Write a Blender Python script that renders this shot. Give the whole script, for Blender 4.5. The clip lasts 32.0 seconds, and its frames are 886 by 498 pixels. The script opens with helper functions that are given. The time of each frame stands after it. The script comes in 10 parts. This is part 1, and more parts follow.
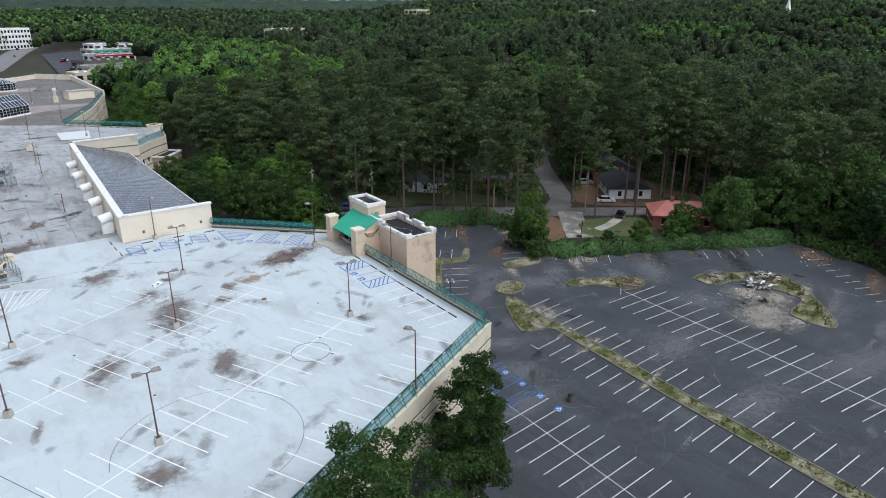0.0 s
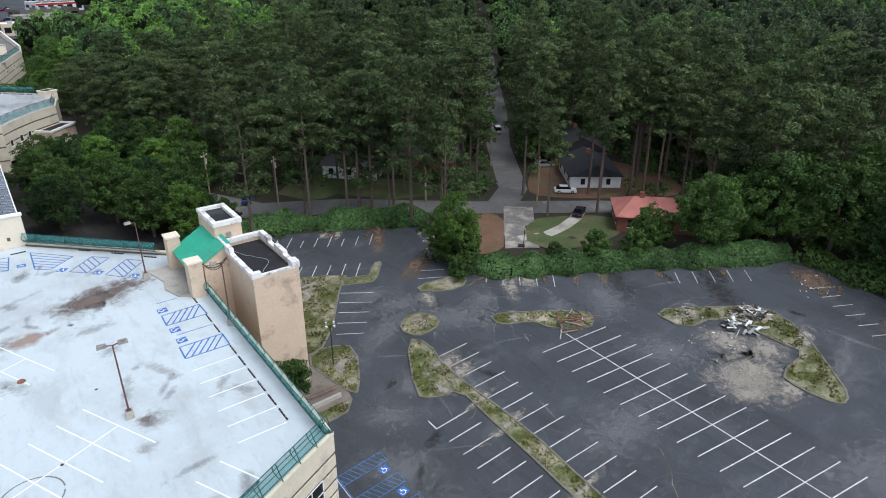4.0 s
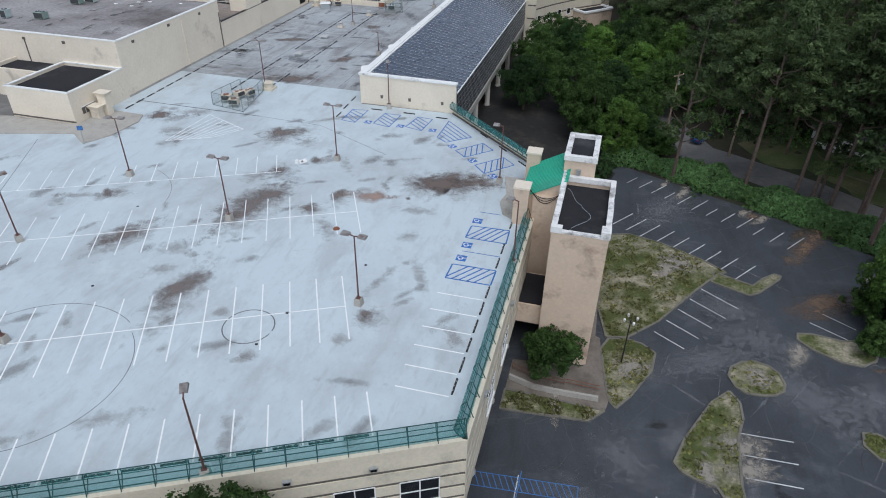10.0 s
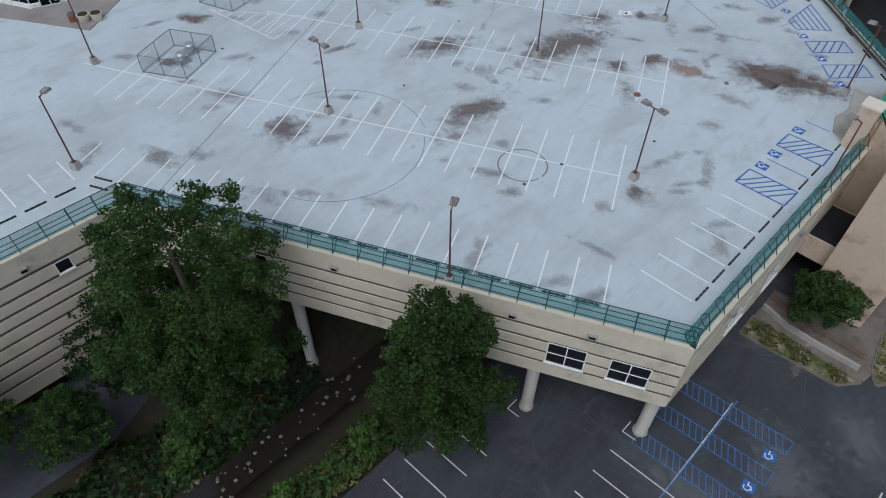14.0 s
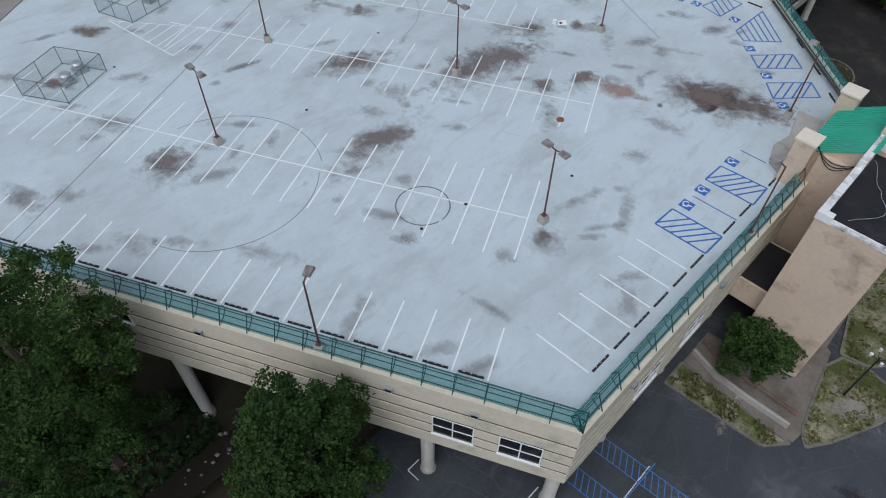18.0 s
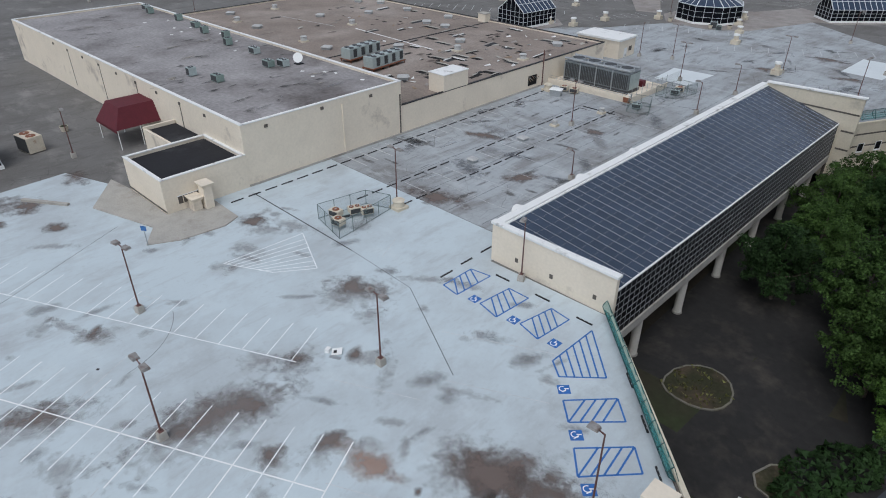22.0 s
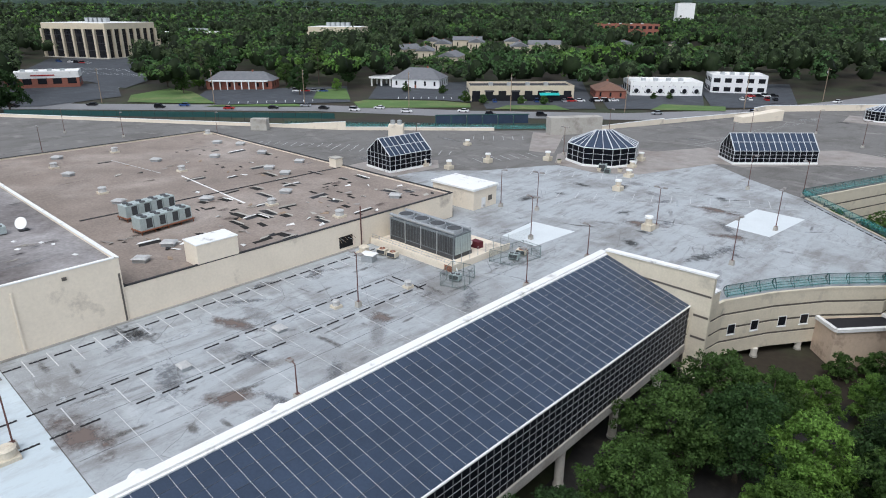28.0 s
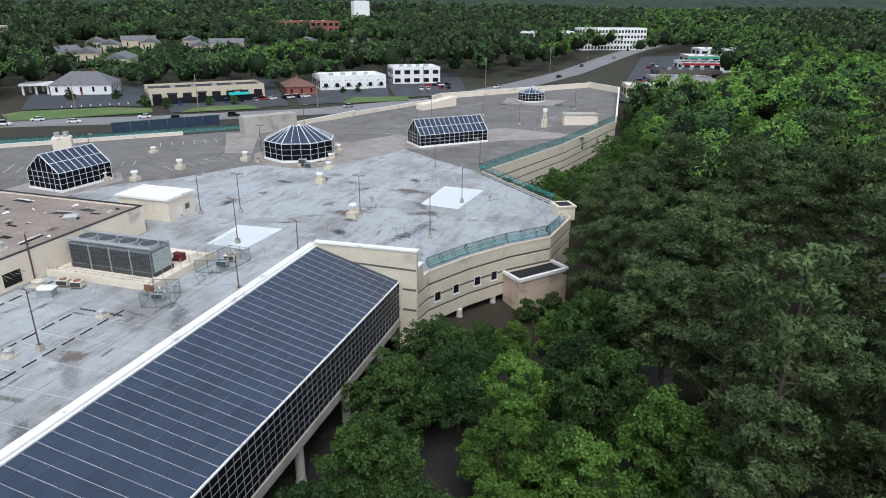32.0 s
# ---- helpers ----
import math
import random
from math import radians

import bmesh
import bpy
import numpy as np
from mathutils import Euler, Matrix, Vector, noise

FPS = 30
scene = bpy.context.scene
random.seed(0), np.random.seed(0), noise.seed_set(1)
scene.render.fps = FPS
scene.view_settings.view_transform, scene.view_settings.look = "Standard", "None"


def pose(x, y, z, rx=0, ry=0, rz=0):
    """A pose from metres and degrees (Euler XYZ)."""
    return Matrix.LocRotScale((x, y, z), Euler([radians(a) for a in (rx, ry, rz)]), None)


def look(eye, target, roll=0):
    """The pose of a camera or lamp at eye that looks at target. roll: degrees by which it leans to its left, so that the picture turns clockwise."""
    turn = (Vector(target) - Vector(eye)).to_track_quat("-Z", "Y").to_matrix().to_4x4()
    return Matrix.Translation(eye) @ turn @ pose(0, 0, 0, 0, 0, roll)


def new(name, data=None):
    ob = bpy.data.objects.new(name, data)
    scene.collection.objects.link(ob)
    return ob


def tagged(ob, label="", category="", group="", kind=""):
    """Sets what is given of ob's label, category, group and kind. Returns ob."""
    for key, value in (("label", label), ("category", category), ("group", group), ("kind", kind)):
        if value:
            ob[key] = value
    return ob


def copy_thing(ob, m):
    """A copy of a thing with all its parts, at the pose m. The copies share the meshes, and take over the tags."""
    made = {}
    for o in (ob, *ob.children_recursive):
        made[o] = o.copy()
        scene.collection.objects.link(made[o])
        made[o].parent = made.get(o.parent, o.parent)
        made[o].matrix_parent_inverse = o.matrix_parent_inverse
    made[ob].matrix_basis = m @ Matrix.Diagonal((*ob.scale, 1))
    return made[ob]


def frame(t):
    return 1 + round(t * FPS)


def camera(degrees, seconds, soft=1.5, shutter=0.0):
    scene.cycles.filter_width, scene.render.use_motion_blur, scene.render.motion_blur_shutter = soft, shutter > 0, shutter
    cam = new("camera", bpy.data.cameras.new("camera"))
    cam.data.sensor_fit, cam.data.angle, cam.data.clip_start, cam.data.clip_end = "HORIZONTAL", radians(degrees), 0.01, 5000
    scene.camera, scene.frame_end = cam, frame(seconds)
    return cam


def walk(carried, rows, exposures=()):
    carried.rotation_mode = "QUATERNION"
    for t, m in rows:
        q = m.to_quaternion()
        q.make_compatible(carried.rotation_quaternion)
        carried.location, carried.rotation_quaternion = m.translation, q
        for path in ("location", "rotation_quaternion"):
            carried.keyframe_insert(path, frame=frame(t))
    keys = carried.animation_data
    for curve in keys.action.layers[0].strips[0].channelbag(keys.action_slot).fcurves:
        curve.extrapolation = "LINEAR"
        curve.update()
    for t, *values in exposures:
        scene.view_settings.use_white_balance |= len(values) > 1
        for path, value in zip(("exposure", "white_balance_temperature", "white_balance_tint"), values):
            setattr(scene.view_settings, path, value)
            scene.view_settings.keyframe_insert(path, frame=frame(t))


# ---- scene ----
cam = camera(69.3, 32.0, 1.0)
# seconds, x, y, z, yaw, pitch, roll
PATH = [
    (0.0, 14.63, 6.53, 60.35, -36.00, -20.46, -0.16),
    (0.5, 17.73, 9.22, 60.38, -35.93, -20.40, -0.10),
    (1.0, 21.05, 11.73, 60.40, -35.93, -20.35, -0.05),
    (1.5, 24.66, 14.00, 60.43, -35.89, -20.34, -0.04),
    (2.0, 28.49, 16.07, 60.44, -35.91, -20.32, -0.06),
    (2.5, 32.50, 17.92, 60.43, -35.97, -20.32, -0.05),
    (4.5, 48.84, 23.10, 59.90, -36.18, -28.72, -0.17),
    (5.0, 53.15, 24.07, 59.99, -36.13, -32.83, -0.18),
    (5.5, 57.39, 25.14, 60.12, -36.20, -33.57, -0.24),
    (6.0, 60.88, 26.11, 60.20, -36.23, -33.65, -0.31),
    (6.5, 63.40, 27.13, 60.29, -36.25, -33.71, -0.27),
    (7.0, 65.42, 28.57, 60.36, -36.20, -33.76, -0.30),
    (7.5, 67.03, 30.17, 60.37, -36.08, -33.66, -0.34),
    (8.0, 67.82, 31.28, 60.31, -29.99, -33.61, -0.55),
    (8.5, 67.93, 31.52, 60.20, -18.74, -33.55, -0.87),
    (9.0, 67.79, 31.74, 60.13, -7.38, -33.63, -0.98),
    (9.5, 67.97, 31.70, 60.10, 3.99, -33.72, -0.97),
    (10.0, 68.13, 31.79, 60.10, 15.18, -33.85, -0.90),
    (10.5, 68.09, 31.92, 60.12, 26.09, -34.01, -0.83),
    (11.0, 67.99, 32.02, 60.15, 37.15, -34.13, -0.79),
    (11.5, 67.95, 31.90, 60.17, 45.56, -34.21, -0.81),
    (12.0, 67.89, 31.73, 60.17, 45.37, -35.55, -0.76),
    (12.5, 67.74, 31.58, 60.17, 45.10, -40.25, -0.67),
    (13.0, 67.65, 31.51, 60.16, 44.99, -43.33, -0.60),
    (13.5, 67.49, 31.50, 60.15, 44.88, -45.43, -0.56),
    (15.5, 67.52, 32.14, 60.20, 44.95, -49.12, -0.68),
    (16.0, 67.57, 33.51, 60.21, 44.87, -49.17, -0.67),
    (16.5, 67.72, 35.30, 60.25, 44.85, -49.17, -0.69),
    (17.0, 67.88, 37.56, 60.32, 44.78, -49.15, -0.67),
    (17.5, 68.01, 40.22, 60.36, 44.71, -49.11, -0.60),
    (18.0, 68.15, 43.23, 60.39, 44.56, -49.00, -0.49),
    (18.5, 68.25, 46.56, 60.41, 44.39, -48.97, -0.42),
    (19.0, 68.44, 50.16, 60.45, 44.53, -47.20, -0.43),
    (19.5, 68.48, 54.01, 60.50, 44.36, -44.32, -0.33),
    (20.0, 68.60, 57.98, 60.57, 44.37, -41.62, -0.22),
    (20.5, 68.74, 61.94, 60.61, 44.36, -38.01, -0.19),
    (21.0, 68.96, 66.04, 60.63, 44.39, -34.73, -0.24),
    (21.5, 69.19, 70.26, 60.57, 44.34, -31.43, -0.21),
    (22.0, 69.30, 74.49, 60.49, 44.21, -30.96, -0.17),
    (22.5, 69.36, 78.81, 60.34, 44.08, -30.83, -0.19),
    (23.0, 69.21, 83.37, 60.24, 43.90, -28.01, -0.16),
    (23.5, 69.28, 87.74, 60.14, 43.78, -24.09, -0.19),
    (24.0, 69.23, 92.19, 60.02, 43.66, -23.98, -0.22),
    (24.5, 69.29, 96.72, 59.94, 43.60, -23.88, -0.20),
    (25.0, 69.52, 101.30, 59.88, 43.57, -20.73, -0.20),
    (25.5, 69.66, 105.62, 59.89, 43.48, -20.60, -0.20),
    (26.0, 69.85, 109.04, 59.94, 43.46, -20.55, -0.19),
    (26.5, 70.36, 111.35, 59.98, 43.44, -20.57, -0.17),
    (28.5, 74.49, 115.95, 59.81, 43.31, -20.59, -0.25),
    (29.0, 74.85, 116.11, 59.75, 42.30, -20.62, -0.23),
    (29.5, 74.98, 116.02, 59.72, 39.33, -20.63, -0.23),
    (30.0, 75.08, 115.93, 59.70, 35.44, -20.64, -0.27),
    (30.5, 75.24, 115.81, 59.66, 30.95, -20.65, -0.35),
    (31.0, 75.31, 115.75, 59.61, 25.86, -20.67, -0.31),
    (31.5, 75.18, 115.82, 59.53, 20.95, -20.64, -0.35),
    (32.0, 74.96, 115.97, 59.46, 17.13, -20.64, -0.37),
]
EXPOSURES = [(0.0, 0.39, 6100, 10), (2.5, 0.55, 6100, 10), (5.0, 0.69, 6100, 10), (6.0, 0.94, 6100, 10), (8.0, 1.24, 6150, 10), (9.0, 0.49, 6050, 10), (10.0, 0.05, 5950, 10), (11.0, -0.23, 5900, 10), (12.0, -0.36, 5900, 10), (13.0, -0.37, 5900, 10), (16.0, 0.03, 6000, 10), (17.0, 0.08, 6000, 10), (19.0, -0.51, 5900, 10), (20.0, -0.56, 5950, 10),
             (21.0, -0.34, 6050, 10), (23.0, -0.01, 6100, 10), (24.0, 0.16, 6150, 10), (25.0, 0.17, 6150, 10), (26.0, 0.31, 6200, 10), (32.0, 0.51, 6100, 10)]
walk(cam, [(t, pose(x, y, z, 90 + p, r, w)) for t, x, y, z, w, p, r in PATH], EXPOSURES)

# ---- daylight: a bright overcast sky ----
world = bpy.data.worlds.new("world")
scene.world = world
world.use_nodes = True
wn = world.node_tree.nodes
sky = wn.new("ShaderNodeTexSky")
sky.sky_type = "NISHITA"
sky.sun_disc = False
sky.sun_elevation, sky.sun_rotation = radians(52), radians(157)
sky.air_density, sky.dust_density, sky.ozone_density = 1.0, 1.2, 1.0
hsv = wn.new("ShaderNodeHueSaturation")
hsv.inputs["Saturation"].default_value = 0.35
world.node_tree.links.new(sky.outputs[0], hsv.inputs["Color"])
world.node_tree.links.new(hsv.outputs[0], wn["Background"].inputs[0])
wn["Background"].inputs[1].default_value = 0.15
sun = new("sun", bpy.data.lights.new("sun", "SUN"))
sun.data.energy, sun.data.angle, sun.data.color = 1.35, radians(40), (1.0, 0.97, 0.93)
sun.matrix_world = look((0, 0, 200), (-40, 95, 0))

# ---- materials ----
def material(name, colour, rough=0.85, metal=0.0, vary=0.25, scale=0.6, fine=6.0, bump=0.15, second=None,
             patch=0.0, island=0.0, patch_scale=0.15, spec=0.4, per_object=0.0):
    """A surface with two scales of variation, worn towards a second colour in patches."""
    m = bpy.data.materials.new(name)
    m.use_nodes = True
    n, l = m.node_tree.nodes, m.node_tree.links
    b = n["Principled BSDF"]
    b.inputs["Roughness"].default_value, b.inputs["Metallic"].default_value = rough, metal
    b.inputs["Specular IOR Level"].default_value = spec
    g = n.new("ShaderNodeNewGeometry")
    big, small = n.new("ShaderNodeTexNoise"), n.new("ShaderNodeTexNoise")
    big.inputs["Scale"].default_value, big.inputs["Detail"].default_value = scale, 6
    small.inputs["Scale"].default_value, small.inputs["Detail"].default_value = fine, 4
    for t in (big, small):
        l.new(g.outputs["Position"], t.inputs["Vector"])
    add = n.new("ShaderNodeMath")
    add.operation = "ADD"
    l.new(big.outputs[0], add.inputs[0])
    l.new(small.outputs[0], add.inputs[1])
    value = n.new("ShaderNodeMapRange")
    value.inputs["From Min"].default_value, value.inputs["From Max"].default_value = 0.6, 1.4
    value.inputs["To Min"].default_value, value.inputs["To Max"].default_value = 1 - vary, 1 + vary
    l.new(add.outputs[0], value.inputs["Value"])
    tone = value.outputs[0]
    if island or per_object:
        src = g.outputs["Random Per Island"]
        if per_object:
            src = n.new("ShaderNodeObjectInfo").outputs["Random"]
        r = n.new("ShaderNodeMapRange")
        k = island or per_object
        r.inputs["To Min"].default_value, r.inputs["To Max"].default_value = 1 - k, 1 + k
        l.new(src, r.inputs["Value"])
        mul = n.new("ShaderNodeMath")
        mul.operation = "MULTIPLY"
        l.new(tone, mul.inputs[0])
        l.new(r.outputs[0], mul.inputs[1])
        tone = mul.outputs[0]
    col = n.new("ShaderNodeRGB")
    col.outputs[0].default_value = (*colour, 1)
    out = col.outputs[0]
    if second:
        p = n.new("ShaderNodeTexNoise")
        p.inputs["Scale"].default_value, p.inputs["Detail"].default_value = patch_scale, 8
        p.inputs["Roughness"].default_value = 0.65
        l.new(g.outputs["Position"], p.inputs["Vector"])
        ramp = n.new("ShaderNodeMapRange")
        ramp.inputs["From Min"].default_value, ramp.inputs["From Max"].default_value = 0.62 - patch * 0.3, 0.72 - patch * 0.1
        l.new(p.outputs[0], ramp.inputs["Value"])
        mix = n.new("ShaderNodeMix")
        mix.data_type = "RGBA"
        l.new(ramp.outputs[0], mix.inputs[0])
        l.new(out, mix.inputs[6])
        mix.inputs[7].default_value = (*second, 1)
        out = mix.outputs[2]
    vm = n.new("ShaderNodeVectorMath")
    vm.operation = "SCALE"
    l.new(out, vm.inputs[0])
    l.new(tone, vm.inputs["Scale"])
    l.new(vm.outputs[0], b.inputs["Base Color"])
    if bump:
        bp = n.new("ShaderNodeBump")
        bp.inputs["Strength"].default_value, bp.inputs["Distance"].default_value = bump, 0.05
        l.new(small.outputs[0], bp.inputs["Height"])
        l.new(bp.outputs[0], b.inputs["Normal"])
    return m


def leaf_material(name, colour, second, island=0.42, crown=0.32, cell=0.115):
    """Leaves: each one a shade of its own, each crown lighter or darker than the next, some light passing through."""
    m = material(name, colour, 0.7, vary=0.3, scale=0.25, fine=1.5, bump=0, second=second, patch=0.9, patch_scale=0.12, island=island, spec=0.2)
    n, l = m.node_tree.nodes, m.node_tree.links
    b, out = n["Principled BSDF"], n["Material Output"]
    g = n.new("ShaderNodeNewGeometry")
    flat = n.new("ShaderNodeVectorMath")
    flat.operation = "MULTIPLY"
    flat.inputs[1].default_value = (1, 1, 0.25)
    l.new(g.outputs["Position"], flat.inputs[0])
    vo = n.new("ShaderNodeTexVoronoi")
    vo.inputs["Scale"].default_value = cell
    l.new(flat.outputs[0], vo.inputs["Vector"])
    r = n.new("ShaderNodeMapRange")
    r.inputs["To Min"].default_value, r.inputs["To Max"].default_value = 1 - crown, 1 + crown * 1.25
    l.new(vo.outputs["Color"], r.inputs["Value"])
    ob = n.new("ShaderNodeMapRange")
    ob.inputs["To Min"].default_value, ob.inputs["To Max"].default_value = 0.78, 1.25
    l.new(n.new("ShaderNodeObjectInfo").outputs["Random"], ob.inputs["Value"])
    k = n.new("ShaderNodeMath")
    k.operation = "MULTIPLY"
    l.new(r.outputs[0], k.inputs[0])
    l.new(ob.outputs[0], k.inputs[1])
    sc = n.new("ShaderNodeVectorMath")
    sc.operation = "SCALE"
    l.new(b.inputs["Base Color"].links[0].from_socket, sc.inputs[0])
    l.new(k.outputs[0], sc.inputs["Scale"])
    l.new(sc.outputs[0], b.inputs["Base Color"])
    tr = n.new("ShaderNodeBsdfTranslucent")
    l.new(sc.outputs[0], tr.inputs["Color"])
    mx = n.new("ShaderNodeMixShader")
    mx.inputs[0].default_value = 0.24
    l.new(b.outputs[0], mx.inputs[1])
    l.new(tr.outputs[0], mx.inputs[2])
    l.new(mx.outputs[0], out.inputs["Surface"])
    return m


def worn_deck(name, base, dark, light, amount=0.5, stretch=(0.42, 0.10), rough=0.78, turn=0.0):
    """A coated concrete deck: streaks drawn out one way, blotches, pale scuffs and fine grain."""
    m = bpy.data.materials.new(name)
    m.use_nodes = True
    n, l = m.node_tree.nodes, m.node_tree.links
    b = n["Principled BSDF"]
    b.inputs["Roughness"].default_value = rough
    b.inputs["Specular IOR Level"].default_value = 0.3
    g = n.new("ShaderNodeNewGeometry")

    def field(sx, sy, detail, lo, hi, rot=0.0):
        mp = n.new("ShaderNodeMapping")
        mp.inputs["Scale"].default_value = (sx, sy, 1)
        mp.inputs["Rotation"].default_value = (0, 0, rot)
        t = n.new("ShaderNodeTexNoise")
        t.inputs["Scale"].default_value, t.inputs["Detail"].default_value, t.inputs["Roughness"].default_value = 1.0, detail, 0.68
        l.new(g.outputs["Position"], mp.inputs["Vector"])
        l.new(mp.outputs[0], t.inputs["Vector"])
        r = n.new("ShaderNodeMapRange")
        r.inputs["From Min"].default_value, r.inputs["From Max"].default_value = lo, hi
        l.new(t.outputs[0], r.inputs["Value"])
        return r.outputs[0]

    def mix(a, colour, fac, k):
        f = n.new("ShaderNodeMath")
        f.operation = "MULTIPLY"
        l.new(fac, f.inputs[0])
        f.inputs[1].default_value = k
        x = n.new("ShaderNodeMix")
        x.data_type = "RGBA"
        l.new(f.outputs[0], x.inputs[0])
        l.new(a, x.inputs[6])
        x.inputs[7].default_value = (*colour, 1)
        return x.outputs[2]
    c = n.new("ShaderNodeRGB")
    c.outputs[0].default_value = (*base, 1)
    out = mix(c.outputs[0], dark, field(0.07, 0.06, 6, 0.46, 0.68, turn), amount)
    out = mix(out, dark, field(*stretch, 8, 0.50, 0.66, turn), amount * 0.85)
    out = mix(out, light, field(stretch[1] * 1.5, stretch[0] * 0.9, 8, 0.54, 0.70, turn), amount * 0.8)
    out = mix(out, dark, field(1.6, 0.9, 8, 0.56, 0.74, turn), amount * 0.7)
    out = mix(out, light, field(5.0, 5.0, 4, 0.52, 0.75), amount * 0.45)
    out = mix(out, dark, field(0.9, 0.16, 9, 0.57, 0.66, turn + 0.5), amount * 0.55)
    out = mix(out, dark, field(3.2, 2.6, 6, 0.60, 0.72, turn), amount * 0.6)
    l.new(out, b.inputs["Base Color"])
    return m


def cracked(m, colour, cell, width, strength):
    """Fine wandering cracks over a surface, broken off in places."""
    n, l = m.node_tree.nodes, m.node_tree.links
    b = n["Principled BSDF"]
    g = n.new("ShaderNodeNewGeometry")
    wob = n.new("ShaderNodeTexNoise")
    wob.inputs["Scale"].default_value, wob.inputs["Detail"].default_value = 0.35, 5
    l.new(g.outputs["Position"], wob.inputs["Vector"])
    push = n.new("ShaderNodeVectorMath")
    push.operation = "MULTIPLY_ADD"
    l.new(wob.outputs["Color"], push.inputs[0])
    push.inputs[1].default_value = (1.1, 1.1, 0)
    l.new(g.outputs["Position"], push.inputs[2])
    vo = n.new("ShaderNodeTexVoronoi")
    vo.feature = "DISTANCE_TO_EDGE"
    vo.inputs["Scale"].default_value = cell
    l.new(push.outputs[0], vo.inputs["Vector"])
    r = n.new("ShaderNodeMapRange")
    r.inputs["From Min"].default_value, r.inputs["From Max"].default_value = 0.0, width * cell
    r.inputs["To Min"].default_value, r.inputs["To Max"].default_value = strength, 0.0
    l.new(vo.outputs["Distance"], r.inputs["Value"])
    gap = n.new("ShaderNodeTexNoise")
    gap.inputs["Scale"].default_value, gap.inputs["Detail"].default_value = 0.08, 4
    l.new(g.outputs["Position"], gap.inputs["Vector"])
    k = n.new("ShaderNodeMapRange")
    k.inputs["From Min"].default_value, k.inputs["From Max"].default_value = 0.44, 0.56
    l.new(gap.outputs[0], k.inputs["Value"])
    f = n.new("ShaderNodeMath")
    f.operation = "MULTIPLY"
    l.new(r.outputs[0], f.inputs[0])
    l.new(k.outputs[0], f.inputs[1])
    x = n.new("ShaderNodeMix")
    x.data_type = "RGBA"
    l.new(f.outputs[0], x.inputs[0])
    l.new(b.inputs["Base Color"].links[0].from_socket, x.inputs[6])
    x.inputs[7].default_value = (*colour, 1)
    l.new(x.outputs[2], b.inputs["Base Color"])
    return m


def thin_material(name, colour, cover, rough=0.6):
    """A wire or slatted sheet that lets part of the light through."""
    m = material(name, colour, rough, vary=0.15)
    n, l = m.node_tree.nodes, m.node_tree.links
    tr = n.new("ShaderNodeBsdfTransparent")
    mx = n.new("ShaderNodeMixShader")
    mx.inputs[0].default_value = cover
    l.new(tr.outputs[0], mx.inputs[1])
    l.new(n["Principled BSDF"].outputs[0], mx.inputs[2])
    l.new(mx.outputs[0], n["Material Output"].inputs["Surface"])
    return m


def stain_material(name, colour, strength=0.8, grain=1.6):
    """A ragged stain that thins out towards its rim; the mesh reaches from -1 to 1."""
    m = bpy.data.materials.new(name)
    m.use_nodes = True
    n, l = m.node_tree.nodes, m.node_tree.links
    b = n["Principled BSDF"]
    b.inputs["Base Color"].default_value, b.inputs["Roughness"].default_value = (*colour, 1), 0.9
    tc = n.new("ShaderNodeTexCoord")
    ln = n.new("ShaderNodeVectorMath")
    ln.operation = "LENGTH"
    l.new(tc.outputs["Object"], ln.inputs[0])
    g = n.new("ShaderNodeNewGeometry")
    nz = n.new("ShaderNodeTexNoise")
    nz.inputs["Scale"].default_value, nz.inputs["Detail"].default_value, nz.inputs["Roughness"].default_value = grain / 4, 8, 0.7
    l.new(g.outputs["Position"], nz.inputs["Vector"])
    a = n.new("ShaderNodeMath")
    a.operation = "MULTIPLY_ADD"
    l.new(nz.outputs[0], a.inputs[0])
    a.inputs[1].default_value = 2.6
    a.inputs[2].default_value = -0.62
    s = n.new("ShaderNodeMath")
    s.operation = "SUBTRACT"
    l.new(a.outputs[0], s.inputs[0])
    l.new(ln.outputs[1], s.inputs[1])
    r = n.new("ShaderNodeMapRange")
    r.inputs["From Min"].default_value, r.inputs["From Max"].default_value, r.inputs["To Max"].default_value = -0.1, 0.55, strength
    l.new(s.outputs[0], r.inputs["Value"])
    tr = n.new("ShaderNodeBsdfTransparent")
    mx = n.new("ShaderNodeMixShader")
    l.new(r.outputs[0], mx.inputs[0])
    l.new(tr.outputs[0], mx.inputs[1])
    l.new(b.outputs[0], mx.inputs[2])
    l.new(mx.outputs[0], n["Material Output"].inputs["Surface"])
    return m


